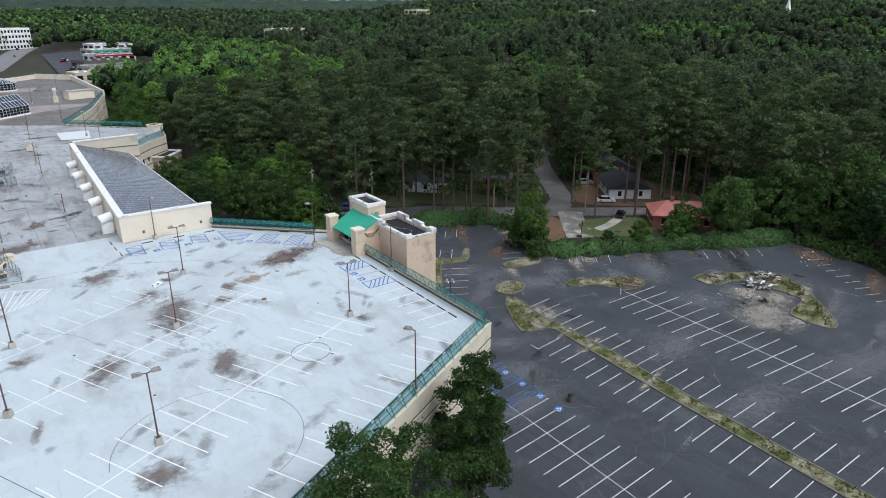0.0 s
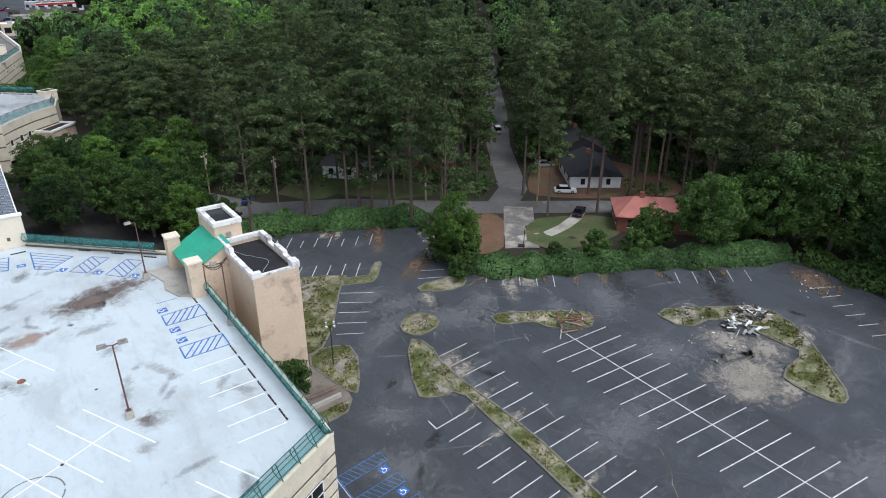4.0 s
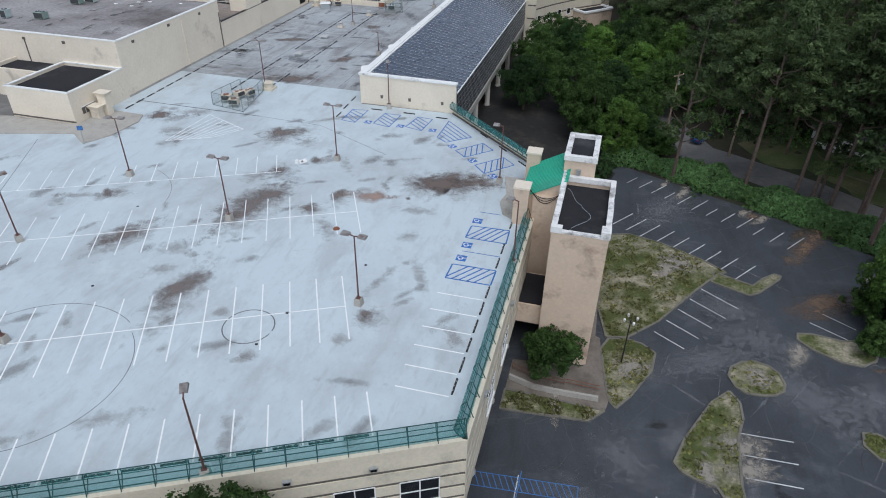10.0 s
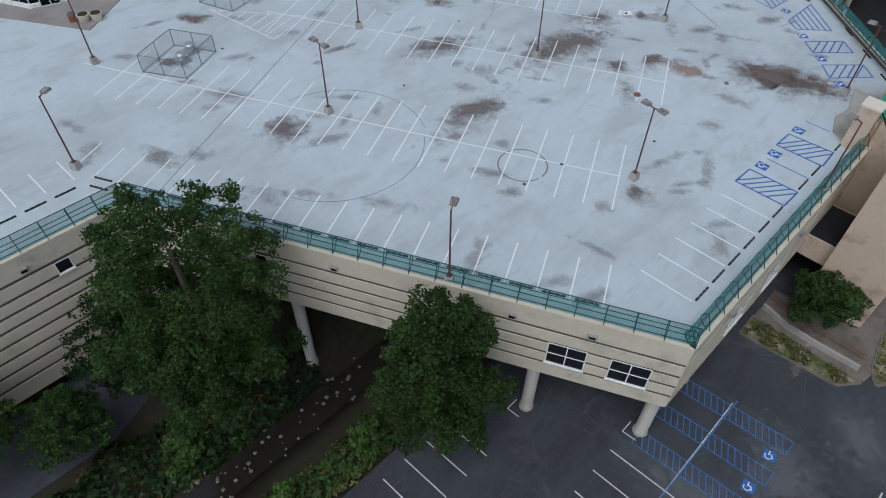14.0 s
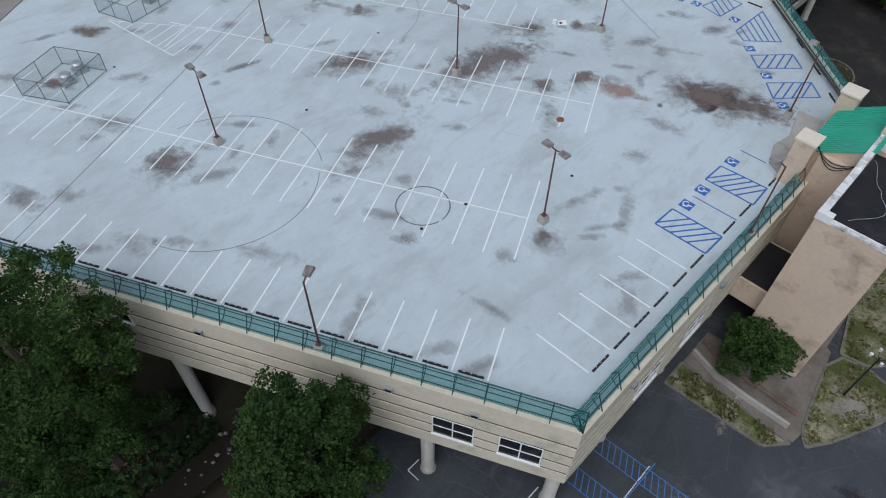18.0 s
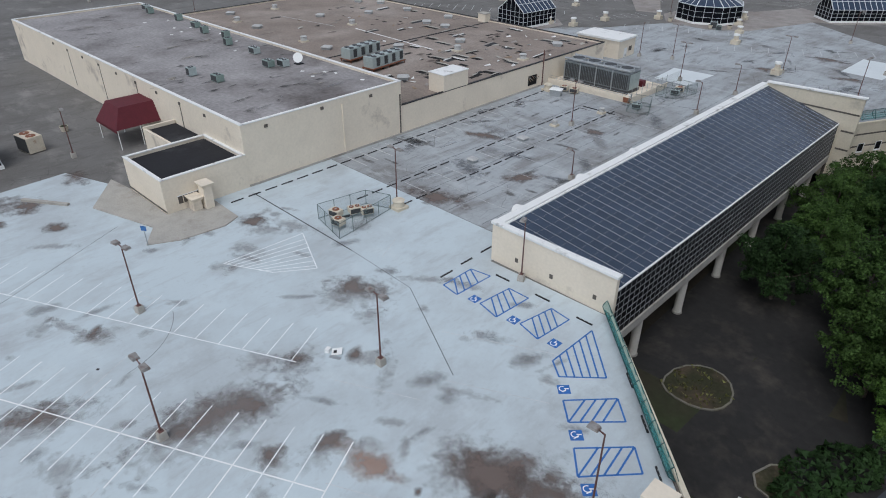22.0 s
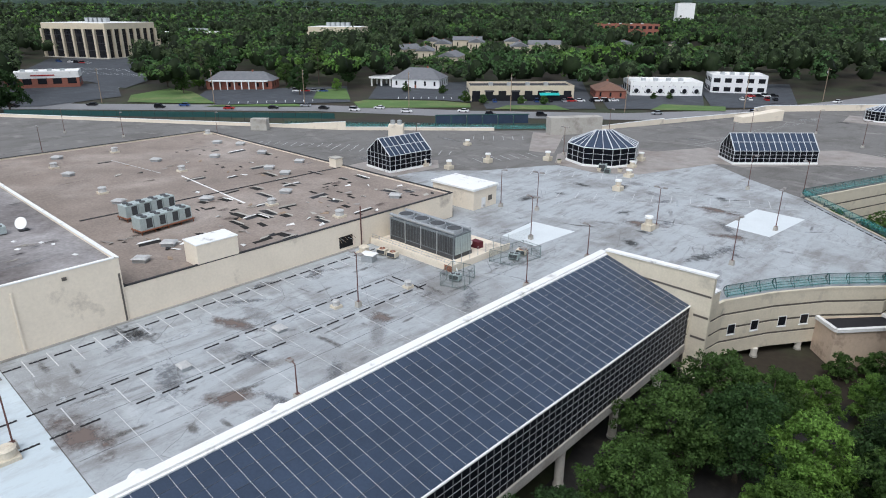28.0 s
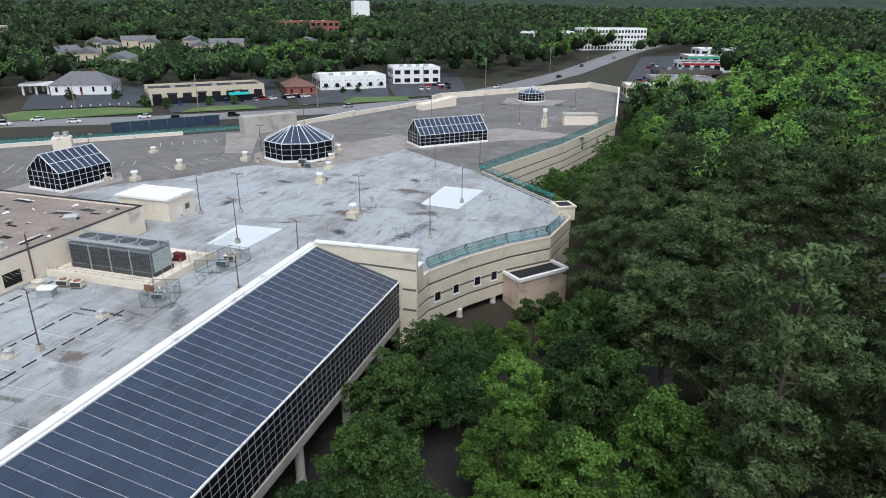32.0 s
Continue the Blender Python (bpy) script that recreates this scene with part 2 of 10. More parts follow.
MAT = {
    "deck": worn_deck("pale_deck_coating", (0.517, 0.585, 0.612), (0.335, 0.345, 0.352), (0.595, 0.66, 0.672), 0.52, (0.30, 0.12), turn=0.464),
    "deck_old": worn_deck("weathered_deck_coating", (0.375, 0.40, 0.415), (0.165, 0.155, 0.145), (0.50, 0.53, 0.54), 0.74, (0.42, 0.10)),
    "deck_dark": worn_deck("bare_dark_deck", (0.165, 0.16, 0.152), (0.095, 0.088, 0.08), (0.33, 0.315, 0.295), 0.66, (0.25, 0.07), 0.88, 0.75),
    "deck_white": material("fresh_white_coating", (0.62, 0.66, 0.67), 0.7, vary=0.08, scale=0.3),
    "paving": material("worn_pink_paving", (0.30, 0.275, 0.255), 0.85, vary=0.2, scale=0.4, second=(0.22, 0.19, 0.17), patch=0.5),
    "asphalt": cracked(worn_deck("old_asphalt", (0.057, 0.064, 0.074), (0.034, 0.036, 0.041), (0.116, 0.124, 0.134), 0.68, (0.30, 0.07), 0.82, 0.55), (0.12, 0.117, 0.110), 0.24, 0.05, 0.5),
    "asphalt_road": material("road_asphalt", (0.20, 0.20, 0.205), 0.85, vary=0.18, scale=0.08, fine=1.5),
    "spur": material("broken_sandy_asphalt", (0.155, 0.15, 0.142), 0.9, vary=0.35, scale=0.3, fine=2.0, second=(0.42, 0.38, 0.32), patch=0.62, patch_scale=0.35),
    "street": material("street_asphalt", (0.125, 0.123, 0.121), 0.85, vary=0.2, scale=0.1, fine=1.5, second=(0.19, 0.18, 0.165), patch=0.4),
    # damp asphalt, darkened further to hold the deep shade round the hall
    "dark_drive": material("damp_shade_drive", (0.020, 0.019, 0.018), 0.85, vary=0.35, scale=0.1, fine=1.2, second=(0.048, 0.042, 0.035), patch=0.4, patch_scale=0.25),
    "white_paint": material("white_line_paint", (0.80, 0.81, 0.80), 0.7, vary=0.08, scale=1.5, fine=8),
    "lot_paint": material("faded_lot_paint", (0.58, 0.59, 0.59), 0.75, vary=0.35, scale=0.8, fine=6),
    "worn_paint": material("worn_white_paint", (0.52, 0.53, 0.53), 0.75, vary=0.3, scale=1.5, fine=8),
    "faint_paint": material("faint_white_paint", (0.74, 0.77, 0.775), 0.75, vary=0.25, scale=1.5, fine=8),
    "blue_paint": material("blue_line_paint", (0.035, 0.14, 0.42), 0.6, vary=0.2, scale=1.5, fine=8),
    "blue_worn": material("worn_blue_paint", (0.05, 0.15, 0.36), 0.7, vary=0.3, scale=1.5, fine=8),
    "yellow_paint": material("yellow_paint", (0.5, 0.36, 0.06), 0.7, vary=0.2),
    "tyre_mark": material("black_tyre_rubber", (0.16, 0.165, 0.17), 0.8, vary=0.3),
    "joint": material("black_joint_tar", (0.03, 0.03, 0.033), 0.7, vary=0.3),
    "cream": material("cream_wall_blocks", (0.62, 0.56, 0.44), 0.85, vary=0.10, scale=0.5, fine=4, second=(0.45, 0.41, 0.33), patch=0.2, patch_scale=0.3),
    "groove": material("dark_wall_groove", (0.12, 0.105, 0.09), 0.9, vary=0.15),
    "stucco": material("cream_stucco", (0.73, 0.65, 0.53), 0.9, vary=0.08, scale=0.25, fine=3, second=(0.46, 0.40, 0.33), patch=0.12, patch_scale=0.2),
    "tower": material("pinkish_tower_stucco", (0.60, 0.475, 0.36), 0.9, vary=0.10, scale=0.4, fine=3, second=(0.34, 0.25, 0.19), patch=0.25, patch_scale=0.3),
    "white": material("white_coping_paint", (0.78, 0.78, 0.76), 0.6, vary=0.06, scale=0.8, second=(0.4, 0.39, 0.37), patch=0.12, patch_scale=0.5),
    "white_dirty": material("peeling_white_coping", (0.74, 0.73, 0.71), 0.7, vary=0.1, scale=0.8, second=(0.22, 0.21, 0.2), patch=0.4, patch_scale=0.7),
    "black_roof": material("black_roof_membrane", (0.016, 0.016, 0.019), 0.9, vary=0.35, scale=0.5, second=(0.05, 0.05, 0.053), patch=0.3),
    "grey_roof": material("grey_roof_felt", (0.29, 0.275, 0.272), 0.9, vary=0.34, scale=0.12, fine=1.8, second=(0.12, 0.105, 0.10), patch=0.55, patch_scale=0.055),
    "brown_roof": material("brown_gravel_roof", (0.245, 0.202, 0.172), 0.95, vary=0.32, scale=0.14, fine=3.0, second=(0.33, 0.285, 0.25), patch=0.45, patch_scale=0.05),
    "concrete": material("grey_concrete", (0.40, 0.38, 0.34), 0.9, vary=0.2, scale=0.6, second=(0.24, 0.22, 0.19), patch=0.35, patch_scale=0.3),
    "column": material("pale_column_paint", (0.60, 0.57, 0.51), 0.85, vary=0.12, scale=0.6, second=(0.4, 0.36, 0.3), patch=0.25),
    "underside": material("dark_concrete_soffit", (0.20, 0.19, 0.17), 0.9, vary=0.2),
    "green_rail": material("green_rail_paint", (0.012, 0.062, 0.060), 0.5, vary=0.2),
    "green_mesh": thin_material("green_wire_mesh", (0.045, 0.24, 0.23), 0.46),
    "green_roof": material("green_metal_roofing", (0.05, 0.40, 0.27), 0.45, vary=0.12, scale=0.6, second=(0.08, 0.30, 0.22), patch=0.3),
    "rust_pole": material("rust_brown_pole", (0.12, 0.058, 0.05), 0.6, vary=0.25, scale=2),
    "grey_metal": material("galvanised_metal", (0.42, 0.44, 0.45), 0.45, 0.6, vary=0.15, scale=2),
    "unit": material("pale_grey_unit_sheet", (0.40, 0.46, 0.45), 0.5, 0.2, vary=0.15, scale=2),
    "lamp_head": material("weathered_lamp_head", (0.26, 0.25, 0.24), 0.6, vary=0.3, scale=2, second=(0.12, 0.075, 0.06), patch=0.4, patch_scale=1.5),
    "tower_sheet": material("weathered_grey_sheet", (0.20, 0.225, 0.235), 0.5, 0.3, vary=0.3, scale=1.2, second=(0.10, 0.11, 0.115), patch=0.5, patch_scale=0.8),
    "vent_pale": material("pale_vent_sheet", (0.46, 0.46, 0.45), 0.55, 0.1, vary=0.2, scale=2, second=(0.28, 0.26, 0.24), patch=0.3, patch_scale=1.0),
    "unit_green": material("grey_green_unit_sheet", (0.24, 0.31, 0.28), 0.55, 0.2, vary=0.2, scale=2),
    "unit_beige": material("beige_unit_sheet", (0.60, 0.54, 0.43), 0.6, vary=0.15, scale=2, second=(0.35, 0.22, 0.14), patch=0.2, patch_scale=1),
    "dark_grille": material("dark_grille", (0.05, 0.053, 0.056), 0.6, vary=0.3, scale=3),
    "rust": material("rusty_steel", (0.22, 0.09, 0.05), 0.85, vary=0.35, scale=2),
    "black": material("black_rubber", (0.02, 0.02, 0.022), 0.7, vary=0.2),
    # near-black colour that paints the shade inside holes and hollows
    "hole_shade": material("painted_hollow_shade", (0.012, 0.011, 0.010), 1.0, vary=0.1),
    "maroon": material("maroon_canvas", (0.10, 0.012, 0.02), 0.7, vary=0.2, scale=1),
    "fence": thin_material("chain_link", (0.14, 0.20, 0.19), 0.16),
    "fence_post": material("fence_post_steel", (0.13, 0.17, 0.165), 0.5, 0.3, vary=0.2),
    "glass_dark": material("dark_tinted_glazing", (0.006, 0.007, 0.010), 0.3, vary=0.3, scale=0.4, bump=0, spec=0.04, per_object=0.25),
    "glass_roof": material("blue_grey_roof_glazing", (0.036, 0.053, 0.086), 0.2, vary=0.2, scale=0.3, bump=0, spec=0.5, per_object=0.10),
    "roof_bar": material("dull_grey_roof_bar", (0.075, 0.09, 0.115), 0.5, vary=0.2),
    "side_bar": material("grey_side_bar", (0.36, 0.37, 0.38), 0.5, vary=0.1),
    "mullion": material("white_mullion", (0.62, 0.64, 0.66), 0.5, vary=0.1),
    "window": material("dark_window", (0.015, 0.016, 0.02), 0.1, vary=0.2, bump=0),
    "soil": material("forest_floor", (0.034, 0.027, 0.018), 0.95, vary=0.35, scale=0.08, fine=1.2, second=(0.028, 0.040, 0.015), patch=0.6, patch_scale=0.04),
    "pine_straw": material("red_pine_straw", (0.148, 0.084, 0.052), 0.95, vary=0.3, scale=0.2, fine=2, second=(0.12, 0.10, 0.05), patch=0.5),
    "lawn": material("lawn_grass", (0.062, 0.085, 0.028), 0.95, vary=0.25, scale=0.2, fine=3, second=(0.125, 0.11, 0.058), patch=0.5, patch_scale=0.12),
    "verge": material("mown_verge", (0.085, 0.15, 0.04), 0.95, vary=0.25, scale=0.1, fine=1.5, second=(0.16, 0.165, 0.07), patch=0.4, patch_scale=0.05),
    "weeds": material("dry_weeds", (0.080, 0.096, 0.027), 0.95, vary=0.5, scale=0.5, fine=4, second=(0.30, 0.265, 0.20), patch=0.60, patch_scale=0.25),
    # darker copy of the weeds; the shade by the hall is in the colour
    "weeds_dark": material("shaded_weeds", (0.030, 0.031, 0.014), 0.95, vary=0.45, scale=0.4, fine=3, second=(0.075, 0.054, 0.036), patch=0.6, patch_scale=0.35),
    "walk": material("dirty_walk_concrete", (0.185, 0.160, 0.135), 0.9, vary=0.25, scale=0.5, fine=3, second=(0.13, 0.11, 0.09), patch=0.4, patch_scale=0.3),
    "sand": material("pale_sandy_soil", (0.31, 0.275, 0.22), 0.95, vary=0.25, scale=0.4, fine=3, second=(0.2, 0.17, 0.12), patch=0.4, patch_scale=0.3),
    "kerb": material("concrete_kerb", (0.165, 0.155, 0.13), 0.9, vary=0.3, scale=1.0, second=(0.16, 0.15, 0.11), patch=0.4, patch_scale=0.5),
    "bark": material("grey_brown_bark", (0.095, 0.075, 0.06), 0.95, vary=0.35, scale=1.5),
    "bark_pine": material("pine_bark", (0.115, 0.085, 0.07), 0.95, vary=0.35, scale=1.5),
    "leaf_a": leaf_material("broad_leaves_mid_green", (0.066, 0.120, 0.028), (0.041, 0.082, 0.020)),
    # leaf_a scaled down: the tall trees' shaded side is put into the leaf colour
    "leaf_tall": leaf_material("broad_leaves_shade_toned", (0.044, 0.081, 0.018), (0.024, 0.052, 0.012)),
    # near-black leaf copy: the shade inside far crowns is put into the colour
    "leaf_core": leaf_material("painted_crown_shade", (0.014, 0.024, 0.008), (0.010, 0.018, 0.006), crown=0.2),
    # woodland copies of the leaf colours, bluer, mostly lighter: distance haze in the tone
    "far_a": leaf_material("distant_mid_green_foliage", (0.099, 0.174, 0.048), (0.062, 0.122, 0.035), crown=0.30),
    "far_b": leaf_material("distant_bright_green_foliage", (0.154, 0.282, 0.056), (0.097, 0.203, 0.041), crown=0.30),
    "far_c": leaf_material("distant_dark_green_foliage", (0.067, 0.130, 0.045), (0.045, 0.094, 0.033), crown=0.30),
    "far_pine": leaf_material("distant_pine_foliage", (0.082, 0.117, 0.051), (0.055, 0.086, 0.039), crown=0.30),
    "leaf_b": leaf_material("broad_leaves_bright_green", (0.105, 0.191, 0.035), (0.068, 0.134, 0.026)),
    "leaf_c": leaf_material("broad_leaves_dark_green", (0.031, 0.065, 0.018), (0.022, 0.048, 0.015)),
    "leaf_pine": leaf_material("pine_needles", (0.090, 0.127, 0.046), (0.054, 0.084, 0.035)),
    "leaf_pine_deep": leaf_material("deep_green_pine_needles", (0.084, 0.118, 0.043), (0.050, 0.077, 0.032)),
    "leaf_vine": leaf_material("vine_leaves", (0.121, 0.218, 0.075), (0.086, 0.167, 0.057)),
    "grass": leaf_material("weed_blades", (0.15, 0.175, 0.05), (0.21, 0.20, 0.08)),
    # bluish base colour carries the distance haze of the far canopy
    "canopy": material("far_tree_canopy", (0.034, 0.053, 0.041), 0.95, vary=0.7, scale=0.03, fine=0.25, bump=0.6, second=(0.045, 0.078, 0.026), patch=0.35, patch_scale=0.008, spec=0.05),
    "brick": material("red_brick", (0.26, 0.10, 0.07), 0.9, vary=0.15, scale=1),
    "red_roof": material("faded_red_shingles", (0.46, 0.175, 0.145), 0.85, vary=0.25, scale=0.4, second=(0.30, 0.12, 0.10), patch=0.4),
    "dark_roof": material("dark_shingles", (0.035, 0.036, 0.042), 0.85, vary=0.25, scale=0.6),
    "grey_shingle": material("grey_shingles", (0.15, 0.155, 0.165), 0.85, vary=0.2, scale=0.6),
    "brown_shingle": material("brown_shingles", (0.16, 0.09, 0.065), 0.85, vary=0.2, scale=0.6),
    "siding": material("white_siding", (0.72, 0.72, 0.72), 0.7, vary=0.05, scale=0.6),
    "beige_wall": material("beige_render", (0.55, 0.48, 0.36), 0.85, vary=0.1, scale=0.4),
    "car_black": material("black_car_paint", (0.012, 0.012, 0.014), 0.25, vary=0.1, bump=0),
    "car_white": material("white_car_paint", (0.7, 0.7, 0.7), 0.3, vary=0.03, bump=0),
    "car_silver": material("silver_car_paint", (0.42, 0.44, 0.46), 0.3, 0.4, vary=0.03, bump=0),
    "car_red": material("red_car_paint", (0.33, 0.02, 0.02), 0.3, vary=0.03, bump=0),
    "car_blue": material("blue_car_paint", (0.03, 0.07, 0.2), 0.3, vary=0.03, bump=0),
    "stain": stain_material("brown_damp_stain", (0.165, 0.128, 0.112), 0.85),
    "stain_grey": stain_material("grey_dirt_stain", (0.27, 0.265, 0.265), 0.45),
    "stain_soft": stain_material("soft_brownish_dirt", (0.29, 0.262, 0.25), 0.36, 3.6),
    "stain_streak": stain_material("brown_grey_streak", (0.15, 0.14, 0.13), 0.6, 3.0),
    "stain_light": stain_material("pale_scuff", (0.55, 0.58, 0.59), 0.55, 3.0),
    "stain_litter": stain_material("brown_leaf_litter", (0.115, 0.085, 0.055), 0.85, 3.0),
    "stain_rust": stain_material("rusty_stain", (0.36, 0.24, 0.185), 0.7),
    "stain_sand": stain_material("washed_out_sand", (0.33, 0.30, 0.255), 0.8, 5.0),
    "stain_pale": stain_material("pale_worn_patch", (0.17, 0.177, 0.19), 0.6, 6.0),
    "stain_straw": stain_material("pine_litter", (0.20, 0.135, 0.09), 0.75, 4.0),
    "stain_mud": stain_material("dark_wet_patch", (0.030, 0.029, 0.028), 0.65, 4.0),
    "teal": material("teal_awning", (0.02, 0.38, 0.36), 0.6, vary=0.1),
    "stone": material("pale_stone", (0.17, 0.155, 0.135), 0.9, vary=0.3, scale=2, per_object=0.3),
    "water": material("dark_creek_water", (0.02, 0.018, 0.014), 0.15, vary=0.2, bump=0.1),
    "wood": material("weathered_wood", (0.28, 0.21, 0.15), 0.9, vary=0.3, scale=2),
}
for key, colour, cell, width, strength in (("deck_old", (0.10, 0.095, 0.09), 0.14, 0.05, 0.6), ("deck_dark", (0.05, 0.047, 0.043), 0.16, 0.06, 0.6), ("street", (0.06, 0.058, 0.055), 0.2, 0.06, 0.5), ("grey_roof", (0.09, 0.08, 0.075), 0.10, 0.08, 0.45)):
    cracked(MAT[key], colour, cell, width, strength)

# ---- building blocks ----
D = 22.9                                   # level of the parking deck


class Shape:
    """Collects corners and faces of one mesh."""

    def __init__(self):
        self.v, self.f = [], []

    def add(self, verts, faces):
        k = len(self.v)
        self.v += [tuple(p) for p in verts]
        self.f += [tuple(i + k for i in q) for q in faces]
        return self

    def box(self, x0, y0, z0, x1, y1, z1, m=None):
        c = [(x0, y0, z0), (x1, y0, z0), (x1, y1, z0), (x0, y1, z0), (x0, y0, z1), (x1, y0, z1), (x1, y1, z1), (x0, y1, z1)]
        if m is not None:
            c = [m @ Vector(p) for p in c]
        return self.add(c, [(0, 3, 2, 1), (4, 5, 6, 7), (0, 1, 5, 4), (1, 2, 6, 5), (2, 3, 7, 6), (3, 0, 4, 7)])

    def prism(self, poly, z0, z1):
        """A slab over a plan polygon, anticlockwise; z0 and z1 are heights, or functions of x and y."""
        n = len(poly)
        a = [(x, y, z0(x, y) if callable(z0) else z0) for x, y in poly]
        b = [(x, y, z1(x, y) if callable(z1) else z1) for x, y in poly]
        return self.add(a + b, [tuple(range(n - 1, -1, -1)), tuple(range(n, 2 * n))] + [(i, (i + 1) % n, n + (i + 1) % n, n + i) for i in range(n)])

    def tube(self, p0, p1, r0, r1=None, n=8, caps=True):
        r1 = r0 if r1 is None else r1
        p0, p1 = Vector(p0), Vector(p1)
        q = (p1 - p0).to_track_quat("Z", "Y")
        ring = [(math.cos(2 * math.pi * i / n), math.sin(2 * math.pi * i / n)) for i in range(n)]
        a = [p0 + q @ Vector((c * r0, s * r0, 0)) for c, s in ring]
        b = [p1 + q @ Vector((c * r1, s * r1, 0)) for c, s in ring]
        f = [(i, (i + 1) % n, n + (i + 1) % n, n + i) for i in range(n)]
        if caps:
            f += [tuple(range(n - 1, -1, -1)), tuple(range(n, 2 * n))]
        return self.add(a + b, f)

    def bar(self, p0, p1, w, h, up=(0, 0, 1)):
        """A rectangular bar from p0 to p1, w wide and h high, its underside on the line."""
        p0, p1, up = Vector(p0), Vector(p1), Vector(up)
        d = (p1 - p0).normalized()
        s = d.cross(up).normalized() * w / 2
        u = s.cross(d).normalized() * h
        c = [p0 - s, p0 + s, p1 + s, p1 - s]
        return self.add(c + [p + u for p in c], [(0, 1, 2, 3), (7, 6, 5, 4), (0, 4, 5, 1), (1, 5, 6, 2), (2, 6, 7, 3), (3, 7, 4, 0)])

    def mesh(self, name, mat):
        me = bpy.data.meshes.new(name)
        me.from_pydata(self.v, [], self.f)
        me.materials.append(MAT[mat])
        me.validate()
        bm = bmesh.new()
        bm.from_mesh(me)
        bmesh.ops.recalc_face_normals(bm, faces=bm.faces)
        bm.to_mesh(me)
        bm.free()
        return me


def part(name, shape, mat, parent=None, label="", m=None):
    """One mesh under a thing, or at top level."""
    me = shape if isinstance(shape, bpy.types.Mesh) else shape.mesh(name, mat)
    ob = new(name, me)
    if parent is not None:
        ob.parent = parent
    if m is not None:
        ob.matrix_basis = m
    if label:
        ob["label"] = label
    return ob


def thing(name, label, category, group="", kind="", m=None):
    ob = new(name)
    ob.empty_display_size = 0.2
    if m is not None:
        ob.matrix_basis = m
    return tagged(ob, label, category, group, kind)


def soften(ob, width=0.03, segments=1):
    b = ob.modifiers.new("soft", "BEVEL")
    b.width, b.segments, b.limit_method = width, segments, "ANGLE"
    return ob


def smooth01(a, b, v):
    k = min(1, max(0, (v - a) / (b - a)))
    return k * k * (3 - 2 * k)


def lot(x, y):
    """The sloping plane of the lower car park."""
    return 0.3227 + 0.1254 * x + 0.0192 * y


def ground_z(x, y):
    east = min(x, 140)
    z = lot(max(east, 57 - 10 * smooth01(92, 76, y)), min(max(y, -60), 170)) + 0.03 * max(0, min(x, 800) - 140)
    z += 2.5 * smooth01(98, 132, y) * (1 - smooth01(56, 67, x))
    # level ground behind the car park's upper edge
    z -= (z - min(z, 15.4)) * smooth01(0, 13, 0.654 * x + 0.756 * y - 137) * smooth01(320, 220, y)
    # the creek
    if y < 62:
        z -= 3.4 * smooth01(8, 2.2, abs(x - 38.2)) * smooth01(62, 54, y) + 1.0 * smooth01(14, 4, abs(x - 38.2)) * smooth01(62, 54, y)
    # the higher side towards the main road
    z += (20.0 - z) * smooth01(-45, -25, -0.726 * (x + 225) + 0.687 * (y - 160))
    r = math.hypot(x - 50, y - 60)
    z += 10 * smooth01(350, 900, r) + (34 + 22 * smooth01(150, -500, x)) * smooth01(700, 2600, r) + 6 * noise.noise((x / 400, y / 400, 0)) * smooth01(300, 900, r)
    return z


def grade(vals):
    return sorted(set(round(v, 3) for v in vals))


# ---- the ground: one sheet to the horizon ----
gx = grade(list(np.arange(-60, 260, 4.0)) + list(np.arange(-600, -60, 18.0)) + [260 + 1.35 ** k * 8 for k in range(17)] + [-60 - 1.35 ** k * 8 for k in range(17)] + [36, 40, 34.5, 41.5])
gy = grade(list(np.arange(-60, 360, 4.0)) + list(np.arange(360, 760, 18.0)) + [360 + 1.35 ** k * 8 for k in range(17)] + [-60 - 1.35 ** k * 8 for k in range(15)])
gs = Shape()
gs.v = [(x, y, ground_z(x, y)) for y in gy for x in gx]
nx = len(gx)
gs.f = [(j * nx + i, j * nx + i + 1, (j + 1) * nx + i + 1, (j + 1) * nx + i) for j in range(len(gy) - 1) for i in range(nx - 1)]
ground = tagged(part("ground", gs, "soil"), "brown leaf-strewn woodland ground with patches of grass", "ground", kind="structure")
for p in ground.data.polygons:
    p.use_smooth = True


def flat_patch(name, poly, mat, lift, label, category, kind="structure", thick=0.0, parent=None):
    """A patch that lies on the car park's slope."""
    s = Shape()
    if thick:
        s.prism(poly, lambda x, y: lot(x, y) - 0.2, lambda x, y: lot(x, y) + thick)
    else:
        s.add([(x, y, lot(x, y) + lift) for x, y in poly], [tuple(range(len(poly)))])
    ob = part(name, s, mat, parent)
    return tagged(ob, label, category, kind=kind)


def draped(name, poly_pts, width, mat, lift, label, step=3.0):
    """A road laid over the ground along a line of plan points."""
    pts = []
    for a, b in zip(poly_pts, poly_pts[1:]):
        n = max(1, int(math.dist(a, b) / step))
        pts += [(a[0] + (b[0] - a[0]) * i / n, a[1] + (b[1] - a[1]) * i / n) for i in range(n)]
    pts.append(poly_pts[-1])
    v = []
    for i, p in enumerate(pts):
        a, b = pts[max(0, i - 1)], pts[min(len(pts) - 1, i + 1)]
        d = Vector((b[0] - a[0], b[1] - a[1])).normalized()
        for k in (-1, -0.33, 0.33, 1):
            x, y = p[0] - d.y * width / 2 * k, p[1] + d.x * width / 2 * k
            v.append((x, y, ground_z(x, y) + lift))
    s = Shape().add(v, [(4 * i + j, 4 * i + j + 1, 4 * i + j + 5, 4 * i + j + 4) for i in range(len(pts) - 1) for j in range(3)])
    return tagged(part(name, s, mat), label, "road", kind="structure")


